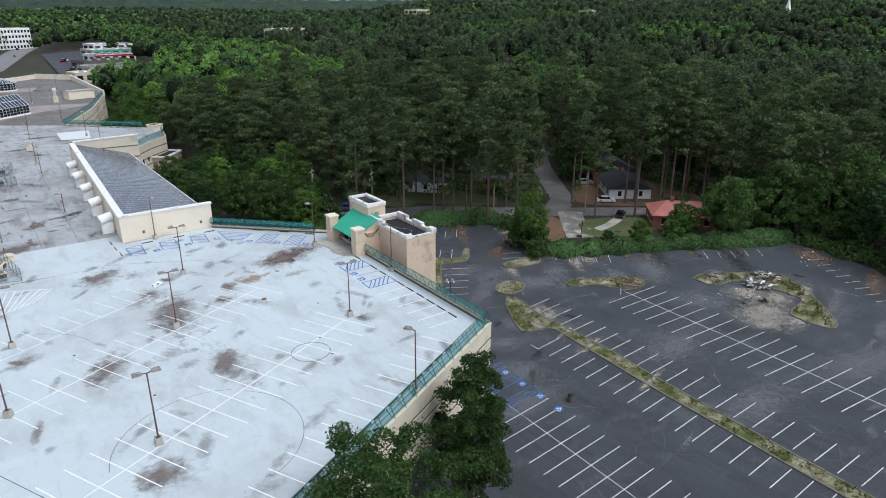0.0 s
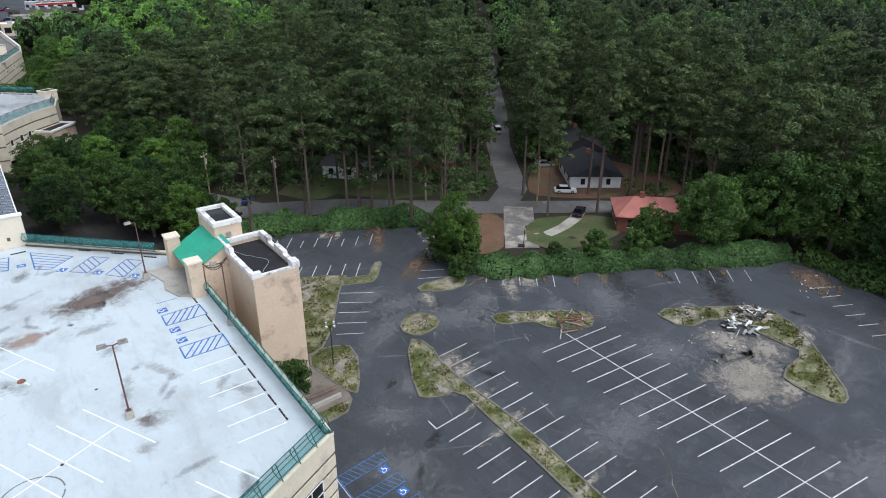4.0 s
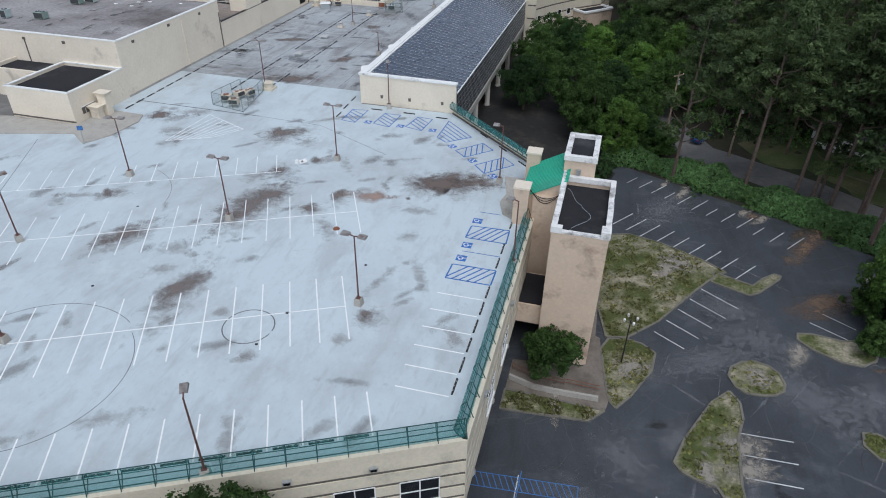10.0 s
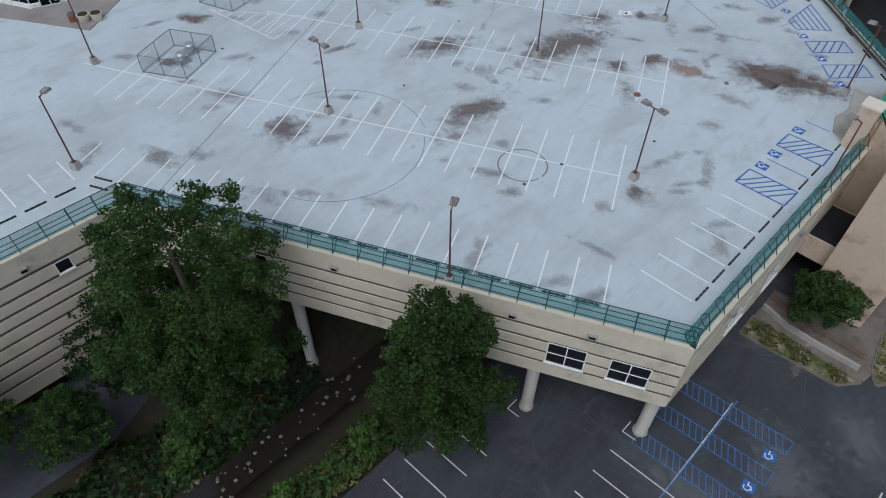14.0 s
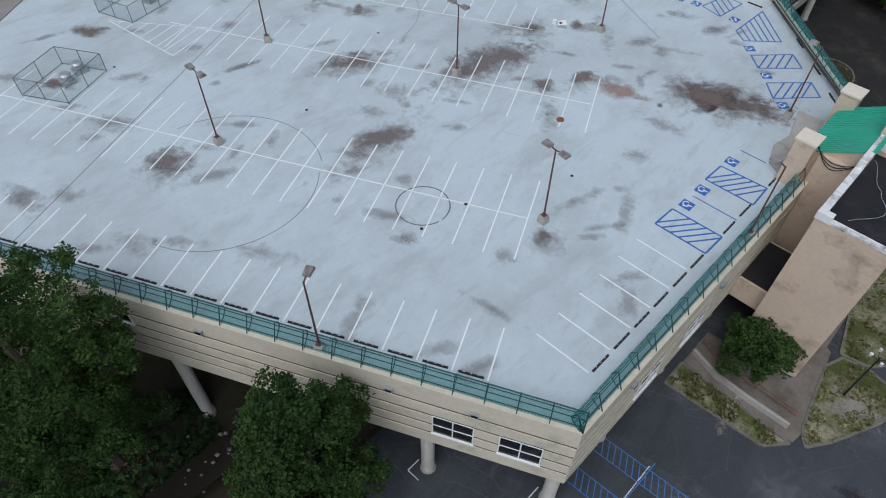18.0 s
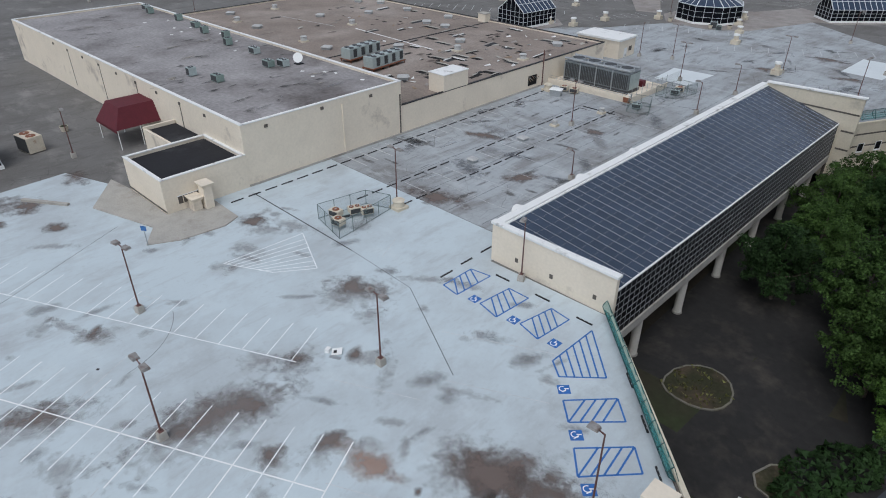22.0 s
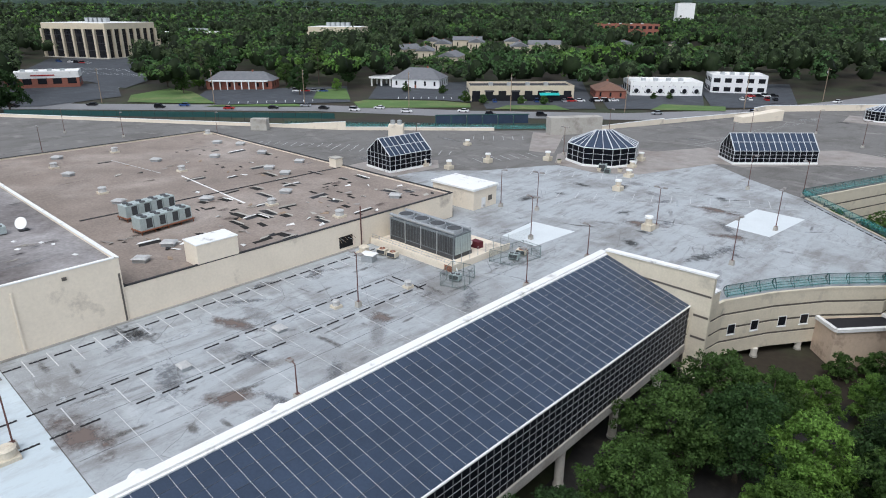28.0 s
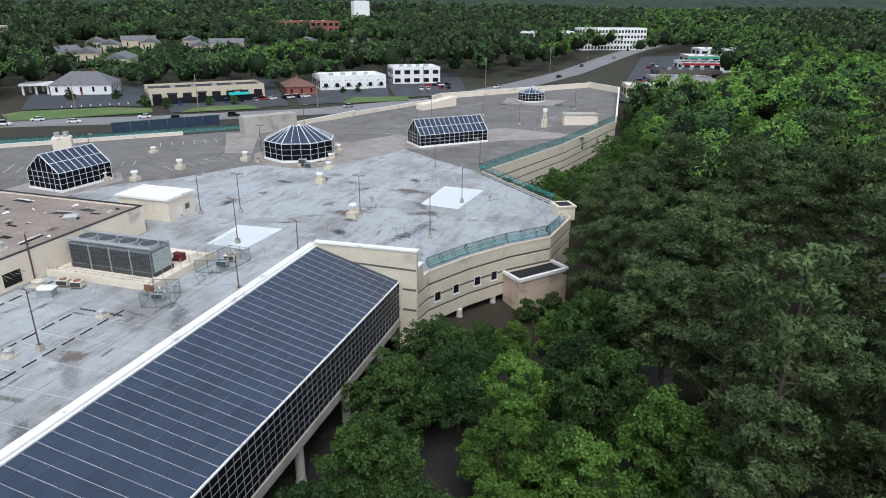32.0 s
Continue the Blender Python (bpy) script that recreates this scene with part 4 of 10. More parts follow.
for x0, y0, x1, y1 in ((64.7, 96.7, 68.3, 97.3), (64.7, 102.7, 68.3, 103.3), (64.7, 97.3, 65.3, 102.7), (67.7, 97.3, 68.3, 102.7)):
    part("coping", Shape().box(x0, y0, 29.4, x1, y1, 29.95), "white_dirty", tower)
part("flat_roof", Shape().box(65.3, 97.3, 29.4, 67.7, 102.7, 29.55), "black_roof", tower, "black roof membrane")
part("vent_box", Shape().box(66.2, 96.45, 27.9, 66.7, 96.8, 28.5), "grey_metal", tower)
part("downpipe", Shape().box(66.4, 96.6, 26.7, 66.5, 96.75, 27.9), "grey_metal", tower)
part("connecting_wall", Shape().box(62.1, 93.6, TB, 65.0, 94.1, 26.2), "tower", tower)
part("connecting_wall", Shape().box(62.1, 102.6, TB, 65.0, 103.1, 25.4), "tower", tower)
part("bridge", Shape().box(62.05, 86.2, 14.6, 65.0, 92.2, 17.0), "tower", tower, "low covered bridge")
part("bridge_roof", Shape().box(62.4, 86.5, 17.0, 64.9, 91.9, 17.1), "black_roof", tower)
for y0 in (92.6, 101.6):
    part("pillar", Shape().box(60.1, y0, D, 61.7, y0 + 1.6, 27.3), "tower", tower)
    part("coping", Shape().box(60.0, y0 - 0.1, 27.3, 61.8, y0 + 1.7, 27.5), "stucco", tower)
canopy_v = [(60.6, 93.9, 25.6), (60.6, 102.2, 25.6), (65.6, 102.2, 28.4), (65.6, 93.9, 28.4)]
part("canopy_roof", Shape().add(canopy_v + [(x, y, z - 0.15) for x, y, z in canopy_v], [(0, 1, 2, 3), (7, 6, 5, 4), (0, 4, 5, 1), (1, 5, 6, 2), (2, 6, 7, 3), (3, 7, 4, 0)]), "green_roof", tower, "green ribbed metal canopy")
for k in range(24):
    y = 94.0 + 8.1 * k / 23
    part("roof_rib", Shape().bar((60.6, y, 25.6), (65.6, y, 28.4), 0.05, 0.06), "green_roof", tower)
part("gable_fill", Shape().add([(60.7, 94.05, D), (65, 94.05, D), (65, 94.05, 28.0), (60.7, 94.05, 25.5), (60.7, 94.35, D), (65, 94.35, D), (65, 94.35, 28.0), (60.7, 94.35, 25.5)],
     [(0, 1, 2, 3), (7, 6, 5, 4), (0, 4, 5, 1), (1, 5, 6, 2), (2, 6, 7, 3), (3, 7, 4, 0)]), "tower", tower)
for k in range(4):
    part("door_leaf", Shape().box(62.6, 95.0 + 1.6 * k, D, 62.68, 96.5 + 1.6 * k, D + 2.2), "glass_dark", tower)
    part("door_frame", Shape().box(62.55, 94.92 + 1.6 * k, D, 62.7, 95.0 + 1.6 * k, D + 2.3), "mullion", tower)
cable = Shape()
wig = [(65.6 + 0.25 * k, 95.2 - 0.5 * k + 0.3 * math.sin(k), 26.80) for k in range(8)] + [(67.6 + 0.9 * math.sin(k * 0.6), 91.2 - 0.6 * k, 26.80) for k in range(8)]
for a, b in zip(wig, wig[1:]):
    cable.bar(a, b, 0.05, 0.03)
part("roof_cable", cable, "grey_metal", tower, "loose pale cable on the roof")
hang = Shape()
for k in range(3):
    pts = [Vector((61.5 + 0.1 * k, 93.6, 26.9)).lerp(Vector((64.9, 93.5, 26.7)), t / 8) - Vector((0, 0, (0.8 + 0.3 * k) * math.sin(math.pi * t / 8))) for t in range(9)]
    for a, b in zip(pts, pts[1:]):
        hang.bar(a, b, 0.05, 0.05)
tagged(part("hanging_cable", hang, "black", tower), kind="stuff")
pad = [(57.4, 103.2), (58.4, 99.0), (58.0, 96.8), (58.8, 94.2), (60.0, 93.4), (62.0, 93.2), (62.0, 103.6)]
tagged(part("entrance_pad", Shape().prism(ccw(pad), D - 0.01, D + 0.15), "concrete"), "raised kerbed concrete pad at the tower doors", "pavement", kind="structure")

# ---- painted marks ----
unit_line = Shape().box(0, -0.5, 0, 1, 0.5, 0.004).mesh("painted_line", "white_paint")
unit_lot = Shape().box(0, -0.5, 0, 1, 0.5, 0.004).mesh("painted_line", "lot_paint")
unit_worn = Shape().box(0, -0.5, 0, 1, 0.5, 0.004).mesh("painted_line", "worn_paint")
unit_faint = Shape().box(0, -0.5, 0, 1, 0.5, 0.004).mesh("painted_line", "faint_paint")
unit_blue = Shape().box(0, -0.5, 0, 1, 0.5, 0.004).mesh("painted_line", "blue_paint")
unit_blue_worn = Shape().box(0, -0.5, 0, 1, 0.5, 0.004).mesh("painted_line", "blue_worn")
unit_joint = Shape().box(0, -0.5, 0, 1, 0.5, 0.004).mesh("joint_strip", "joint")
unit_tyre = Shape().box(0, -0.5, 0, 1, 0.5, 0.004).mesh("tyre_mark", "tyre_mark")


def line(parent, a, b, width=0.12, me=unit_line, z=None, name="stall_line", lift=0.006):
    """A painted line between two plan points, on the deck or on the lower car park's slope."""
    me = unit_lot if parent is car_park and me is unit_line else me
    za, zb = (D, D) if z is None else (z(*a), z(*b))
    d = Vector((b[0] - a[0], b[1] - a[1], zb - za))
    q = d.to_track_quat("X", "Z")
    ob = new(name, me)
    ob.parent = parent
    ob.matrix_basis = Matrix.LocRotScale((a[0], a[1], za + lift), q, (d.length, width, 1))
    return ob


def un(u, n):
    p = u2 * u + n2 * n
    return p.x, p.y


lot6 = lambda x, y: lot(x, y) + 0.06
# pale deck: front row, two double rows and a third one further in
for k in range(20):
    u = 76.9 - 2.49 * k
    line(deck, un(u, 33.7), un(u, 29.3))
for k in range(22):
    u = 76.05 - 2.49 * k
    line(deck, un(u, 49.3), un(u, 40.0))
line(deck, un(76.05, 44.6), un(76.05 - 2.49 * 23, 44.6), 0.12)
for k in range(19):
    u = 78.6 - 2.49 * k
    if 78.6 - u < 47:
        line(deck, un(u, 66.2), un(u, 57.0), 0.11, unit_faint if k % 3 else unit_line)
line(deck, un(78.6, 61.5), un(31.5, 61.5), 0.12)
for k in range(16):
    u = 69.5 - 2.49 * k
    line(deck, un(u, 77.9), un(u, 73.0), 0.11, unit_faint)
line(deck, un(70.0, 73.0), un(27.5, 73.2), 0.12, unit_faint)
for k in range(6):
    line(deck, (55.6, 65.7 + 2.5 * k), (60.0, 65.75 + 2.5 * k))
for k in range(13):                                       # by the creek wall
    line(deck, (11.2, 39.2 - 2.5 * k), (14.8, 39.3 - 2.5 * k))
for k in range(8):
    line(deck, un(19.5 - 2.5 * k, 40.0), un(19.5 - 2.5 * k, 46.0), 0.1, unit_worn)


def hatched(parent, corners, n, me=unit_blue, z=None, width=0.15, slant=0.35):
    """A hatched box; corners in order, hatching across from the first side to the third."""
    c = [Vector(p) for p in corners]
    for a, b in zip(c, c[1:] + c[:1]):
        line(parent, a, b, width, me, z, "hatch_line")
    for k in range(1, n + 1):
        u0, u1 = k / (n + 1) - slant / n, k / (n + 1) + slant / n
        cuts = sorted((-u0 / (u1 - u0), (1 - u0) / (u1 - u0))) if slant else (0, 1)
        ends = []
        for v in (max(0, cuts[0]), min(1, cuts[1])):
            u = u0 + (u1 - u0) * v
            ends.append(c[0].lerp(c[1], u).lerp(c[3].lerp(c[2], u), v))
        line(parent, *ends, width, me, z, "hatch_line")


ring = Shape()
for k in range(14):
    a0, a1 = math.radians(150 + 19 * k), math.radians(150 + 19 * (k + 1))
    ring.add([(math.cos(a) * r - 0.08, math.sin(a) * r - 0.1, 0.005) for a, r in ((a0, 0.22), (a0, 0.30), (a1, 0.30), (a1, 0.22))], [(0, 1, 2, 3)])
ring.add([(-0.14, 0.02, 0.005), (-0.04, 0.02, 0.005), (-0.02, 0.42, 0.005), (-0.12, 0.42, 0.005)], [(0, 1, 2, 3)])
ring.add([(-0.06, 0.10, 0.005), (0.18, 0.08, 0.005), (0.18, 0.16, 0.005), (-0.06, 0.18, 0.005)], [(0, 1, 2, 3)])
ring.add([(0.12, 0.12, 0.005), (0.20, 0.12, 0.005), (0.33, -0.22, 0.005), (0.25, -0.24, 0.005)], [(0, 1, 2, 3)])
ring_mesh = ring.mesh("wheel_symbol", "white_paint")
square_mesh = Shape().box(-0.5, -0.5, 0, 0.5, 0.5, 0.004).mesh("blue_square", "blue_paint")


def symbol(parent, x, y, yaw, z=None, size=1.05):
    zz = D if z is None else z(x, y)
    tilt = Matrix.Identity(4) if z is None or z(x, y) == z(x + 1, y) else Vector((-0.1254, -0.0192, 1)).to_track_quat("Z", "Y").to_matrix().to_4x4()
    m = Matrix.Translation((x, y, zz + 0.007)) @ tilt @ pose(0, 0, 0, 0, 0, yaw)
    ob = part("blue_square", square_mesh, "", parent, m=m @ Matrix.Diagonal((size, size, 1, 1)))
    part("wheel_symbol", ring_mesh, "", ob)


hatched(deck, [(55.7, 80.7), (60.2, 80.7), (60.25, 83.2), (55.8, 83.15)], 5, slant=1.0)
hatched(deck, [(55.9, 88.3), (60.3, 88.3), (60.2, 91.0), (56.0, 90.8)], 5, slant=1.0)
line(deck, (56.2, 85.7), (60.2, 85.7), 0.1, unit_blue)
line(deck, (56.2, 94.0), (58.6, 94.0), 0.1, unit_blue)
for y in (84.4, 86.9, 92.0):
    symbol(deck, 56.4, y, -90)
for c in ([(30.8, 114.3), (33.0, 114.0), (33.2, 119.0), (30.8, 118.6)], [(35.7, 114.5), (38.3, 113.9), (38.6, 118.6), (36.1, 118.6)], [(40.6, 114.7), (43.2, 114.0), (43.6, 118.5), (41.3, 118.8)]):
    hatched(deck, [c[0], c[3], c[2], c[1]], 4, slant=-0.7)
hatched(deck, [(46.0, 112.5), (46.1, 118.6), (50.6, 113.9), (47.6, 111.2)], 5, slant=0)
hatched(deck, [(49.5, 109.1), (52.6, 112.4), (54.4, 110.6), (51.2, 107.4)], 4, slant=-0.8)
hatched(deck, [(53.0, 105.5), (56.2, 108.8), (57.9, 107.0), (54.7, 103.5)], 4, slant=-0.8)
for x, y, w in ((34.8, 114.7, 0), (39.8, 114.7, 0), (44.7, 114.6, 0), (48.8, 110.2, -45), (52.4, 106.7, -45), (55.9, 103.1, -45)):
    symbol(deck, x, y, w)
# white hatched islands on the deck
hatched(deck, [(10.7, 100.4), (16.1, 103.2), (18.8, 107.0), (11.3, 110.4)], 7, unit_faint, width=0.13)
hatched(deck, [(-4.4, 64.4), (5.0, 71.7), (6.8, 65.8), (-4.38, 64.38)], 7, unit_faint, width=0.11, slant=0)
hatched(deck, [(-21.9, 64.9), (-19.0, 66.6), (-20.6, 69.4), (-23.0, 67.2)], 2, unit_blue, width=0.12)
# long black expansion joints
for a, b in (((21.4, 43.6), (-6.0, 95.7)), ((-2.4, 112.2), (18.5, 112.0)), ((18.5, 112.0), (28.7, 111.5)), ((28.7, 111.5), (41.0, 105.0))):
    line(deck, a, b, 0.14 if a[0] < 18 else 0.05, unit_joint, name="joint_strip", lift=0.008)
# faint seams of the coating
random.seed(5)
for k in range(26):
    u, n = random.uniform(30, 84), random.uniform(46, 100)
    L = random.uniform(4, 16)
    if random.random() < 0.5:
        a, b = un(u, n), un(u + L, n)
    else:
        a, b = un(u, n), un(u, n + L)
    if max(a[0], b[0]) < 60 and max(a[1], b[1]) < 118 and min(a[0], b[0]) > 2:
        line(deck, a, b, 0.05, unit_worn, name="coating_seam", lift=0.003)


def arc(parent, cx, cy, r, a0, a1, width=0.09, n=28, squash=1.0):
    width *= 0.7
    pts = [(cx + r * math.cos(math.radians(a0 + (a1 - a0) * k / n)), cy + squash * r * math.sin(math.radians(a0 + (a1 - a0) * k / n))) for k in range(n + 1)]
    s = Shape()
    for a, b in zip(pts, pts[1:]):
        s.bar((*a, D + 0.004), (*b, D + 0.004), width, 0.003)
    part("tyre_track", s, "tyre_mark", parent, "thin dark curved tyre track")


arc(deck, 41.0, 68.9, 2.25, 0, 350, 0.16)
arc(deck, 26.5, 59.0, 8.6, 60, 175)
arc(deck, 26.5, 59.0, 8.3, -70, 50)
arc(deck, 12.0, 84.0, 9.0, 10, 70, 0.07)

# stains
disc = Shape().add([(math.cos(2 * math.pi * k / 24), math.sin(2 * math.pi * k / 24), 0) for k in range(24)], [tuple(range(24))])
STAIN = {k: disc.mesh("stain_sheet", k) for k in ("stain", "stain_grey", "stain_rust", "stain_sand", "stain_pale", "stain_straw", "stain_mud", "stain_streak", "stain_light", "stain_litter", "stain_soft")}


def stain(parent, x, y, rx, ry, yaw, kind="stain", z=None, lift=0.002, name="stain"):
    zz = D if z is None else z(x, y)
    tilt = Matrix.Identity(4) if z is None else Vector((-0.1254, -0.0192, 1)).to_track_quat("Z", "Y").to_matrix().to_4x4()
    stain.count = (stain.count + 1) % 9
    return part(name, STAIN[kind], "", parent, m=Matrix.Translation((x, y, zz + lift + 0.0003 * stain.count)) @ tilt @ pose(0, 0, 0, 0, 0, yaw) @ Matrix.Diagonal((rx, ry, 1, 1)))


stain.count = 0
streak = random.Random(91)
for k in range(70):
    x, y = streak.uniform(-12, 60), streak.uniform(45, 120)
    if (x - 21.0) * 0.5 - (y - 41.05) > -2 or x + y > 164 or (x < 4 and y > 98):
        continue
    stain(deck, x, y, streak.uniform(1.2, 3.6), streak.uniform(0.5, 1.3), streak.choice((26.6, 60, 60)) + streak.uniform(-25, 25), streak.choice(("stain_soft", "stain_soft", "stain_grey")))
for k in range(80):
    x, y = streak.uniform(-2, 29), streak.uniform(129, 197)
    stain(deck_old, x, y, streak.uniform(0.8, 3.2), streak.uniform(0.15, 0.7), streak.choice((0, 90, 90)) + streak.uniform(-8, 8), streak.choice(("stain_streak", "stain_streak", "stain_grey", "stain_light", "stain_light")))
for k in range(60):
    x, y = streak.uniform(2, 58), streak.uniform(203, 262)
    if x - (y - 203) * 0.2 > 44 or x + y > 290:
        continue
    stain(deck_old, x, y, streak.uniform(1.0, 4.0), streak.uniform(0.2, 0.8), streak.choice((20, 110, 45)) + streak.uniform(-12, 12), streak.choice(("stain_streak", "stain_grey", "stain_light", "stain_light")))
# faded stalls on the bare deck round the skylights
for ox, oy, dx, dy, n in ((-70, 222, 2.3, 1.55, 13), (-52, 262, 2.3, 1.9, 10), (-30, 240, 1.0, 2.6, 7), (-92, 212, 2.2, 1.5, 12)):
    for k in range(n):
        x, y = ox + dx * k, oy + dy * k
        line(deck_base, (x, y), (x - dy * 1.9, y + dx * 1.9), 0.13, unit_worn, lambda x, y: D - 0.02)
for x, y, rx, ry, w in ((30.4, 88.6, 2.4, 5.6, -20), (20.9, 78.8, 1.6, 3.4, -32), (31.9, 71.6, 1.5, 4.4, -8), (50.6, 99.8, 4.6, 2.6, 20), (53.8, 100.8, 3.0, 1.4, 15), (21.3, 57.0, 2.0, 1.9, 0),
                        (24.9, 107.4, 3.2, 2.0, 30), (37.3, 89.3, 1.2, 1.2, 0), (39.2, 93.0, 0.9, 1.6, 0), (29.5, 96.8, 1.4, 1.6, 0), (50.2, 73.2, 1.0, 1.2, 0), (49.2, 99.4, 1.6, 1.6, 0)):
    stain(deck, x, y, rx * 1.3, ry * 1.3, w)
    stain(deck, x + 0.6, y - 0.4, rx * 1.9, ry * 1.9, w + 12, "stain_soft")
for x, y, rx, ry, w in ((43.0, 93.8, 3.0, 1.4, 15), (45.6, 94.4, 1.2, 0.7, 15)):
    stain(deck, x, y, rx * 1.3, ry * 1.3, w, "stain_rust")
for x, y, rx, ry, w in ((-20.5, 89.2, 4.2, 2.4, 25), (-24.0, 97.4, 3.0, 2.0, 10), (-16.9, 85.6, 1.6, 1.2, 0), (-10.8, 90.4, 2.4, 1.4, 30), (-19.7, 71.7, 2.3, 2.3, 0), (4.3, 107.8, 2.6, 1.6, 20), (1.6, 99.6, 1.3, 0.9, 40), (-3.5, 62.0, 2.4, 1.4, 20), (3.0, 55.0, 1.8, 1.0, 40)):
    stain(deck, x, y, rx * 1.25, ry * 1.25, w)
random.seed(11)
for k in range(85):
    u, n = random.uniform(20, 86), random.uniform(30, 104)
    x, y = un(u, n)
    if -3 < x < 59 and 30 < y < 118:
        stain(deck, x, y, *((random.uniform(2.0, 5.0), random.uniform(0.7, 1.8)) if k % 2 else (random.uniform(0.7, 2.2), random.uniform(0.5, 1.2))), 26.6 + random.choice((0, 0, 90)) + random.uniform(-16, 16), "stain" if k % 16 == 0 else "stain_soft")
for x, y, rx, ry, w in ((17.3, 163.7, 2.2, 1.6, 20), (15.3, 128.6, 5, 2.2, 10), (2.6, 189.6, 3, 1.4, 0), (12.5, 205.5, 3.4, 2.4, 0), (24, 222, 4, 2, 20), (20, 141, 3.5, 1.5, 60), (6, 150, 4, 1.4, 20), (38, 226, 3.5, 1.5, 20), (30, 240, 5, 2, 0)):
    stain(deck_old, x, y, rx * 1.3, ry * 1.3, w)
for k in range(60):
    x, y = random.uniform(-3, 44), random.uniform(128, 250)
    if x < 28 or y > 202:
        stain(deck_old, x, y, random.uniform(1.5, 6), random.uniform(0.8, 2.2), random.uniform(0, 180), random.choice(("stain_grey", "stain_mud", "stain_pale", "stain_pale")))
for k in range(46):
    x, y = random.uniform(-80, 55), random.uniform(215, 420)
    if (y > 285 and x > -20 and x < 52) or (x < -40 and y < 262 and y > 215 + 0.0):
        stain(deck_base, x, y, random.uniform(3, 12), random.uniform(1.5, 4), random.uniform(0, 180), random.choice(("stain_grey", "stain_pale", "stain_mud")), lift=-0.025)
# rows of faded stalls on the weathered deck
for k in range(24):
    y = 128.6 + 2.55 * k
    line(deck_old, (-3.4, y), (1.4 - 0.5 * (k % 2), y), 0.12, unit_worn)
    if k % 3 != 1 and k < 18:
        line(deck_old, (9.6, y), (13.6, y), 0.12, unit_worn)
for k in range(9):
    line(deck_old, (14 + 0.0 * k, 132 + 5 * k), (29, 132 + 5 * k), 0.06, unit_worn, name="coating_seam")
line(deck_old, (-8, 218), (42, 252), 0.1, unit_worn)
for k in range(12):
    line(deck_old, (2 + 3.2 * k, 226 + 2.1 * k), (0 + 3.2 * k, 231 + 2.1 * k), 0.1, unit_worn)
for k in range(10):
    line(deck_old, (-20 + 3 * k, 236 + 1.4 * k), (-22.5 + 3 * k, 241 + 1.4 * k), 0.1, unit_worn)
for x in (8.0, 13.5, 19.5, 25):
    line(deck_old, (x, 127), (x, 200), 0.05, unit_joint, name="joint_strip")
for k in range(30):
    y = 300 + 2.7 * k
    line(deck_base, (-2 + 0.35 * k, y), (3 + 0.35 * k, y + 1.0), 0.12, unit_worn, lift=-0.02)
    line(deck_base, (40 + 0.2 * k, y), (45 + 0.2 * k, y - 1.0), 0.12, unit_worn, lift=-0.02)

# ---- wheel stops ----
ws_body = Shape().add([(-0.9, -0.09, 0), (0.9, -0.09, 0), (0.9, 0.09, 0), (-0.9, 0.09, 0), (-0.88, -0.05, 0.12), (0.88, -0.05, 0.12), (0.88, 0.05, 0.12), (-0.88, 0.05, 0.12)],
                      [(0, 3, 2, 1), (4, 5, 6, 7), (0, 1, 5, 4), (1, 2, 6, 5), (2, 3, 7, 6), (3, 0, 4, 7)]).mesh("wheel_stop_body", "black")
ws_mark = Shape()
for k in range(3):
    ws_mark.box(-0.56 + 0.5 * k, -0.025, 0.121, -0.44 + 0.5 * k, 0.025, 0.126)
ws_mark = ws_mark.mesh("wheel_stop_marker", "worn_paint")
stop0 = None


def wheel_stop(x, y, yaw):
    global stop0
    if stop0 is None:
        stop0 = thing("wheel_stop", "black rubber wheel stop with white markers on the deck", "wheel stop", "wheel stops on the deck", m=pose(x, y, D + 0.004, 0, 0, yaw))
        part("body", ws_body, "", stop0)
        part("marker", ws_mark, "", stop0)
        return stop0
    return copy_thing(stop0, pose(x, y, D + 0.004, 0, 0, yaw))


for k in range(18):
    x, y = un(75.73 - 2.505 * k, 29.4)
    wheel_stop(x, y, 26.6)
for y in (66.9, 69.4, 71.9, 74.4, 77.0, 79.5, 84.5, 87.2, 92.3):
    wheel_stop(60.15, y, 90)
for x, y, w in ((34.4, 119.6, 0), (39.6, 119.6, 0), (44.8, 119.3, 0), (52.2, 115.0, -45), (55.6, 111.4, -45), (58.9, 107.6, -45), (29.6, 116.0, 90), (29.4, 119.4, 90), (29.3, 122.8, 90), (17.3, 40.3, 26.6)):
    wheel_stop(x, y, w)
for k in range(12):
    wheel_stop(15.9, 38.0 - 2.5 * k, 90)
for k in range(34):
    y = 109.5 + 2.55 * k
    if y < 180:
        wheel_stop(-1.9, y, 90)
for k in range(20):
    if k not in (7, 8):
        wheel_stop(8.9, 121.5 + 2.6 * k, 90)
    if k not in (3, 11):
        wheel_stop(14.3, 124.5 + 2.6 * k, 90)
for k in range(4):
    wheel_stop(9.6 + 1.6 * k, 173.4, 0)
for k in range(11):
    wheel_stop(58.6 - 1.75 * k, 240.6 + 1.78 * k, 135)

# ---- lower car park: lines and islands ----
for k in range(23):
    y = 69.9 - 2.5 * k
    line(car_park, (95.7, y), (105.4, y - 1.8), 0.12, unit_lot if k % 4 else unit_worn, lot6)
line(car_park, (100.55, 70.7), (100.5, 5), 0.12, unit_lot, lot6)
for k in range(27):
    y = 78.3 - 2.52 * k
    line(car_park, (85.2, y), (89.7, y - 0.3), 0.12, unit_lot if k % 3 else unit_worn, lot6)
for k in range(20):
    y = 68.3 - 2.45 * k
    line(car_park, (77.8, y), (82.2, y - 0.1), 0.12, unit_lot, lot6)
line(car_park, (77.8, 68.3), (77.8, 69.9), 0.12, unit_lot, lot6)
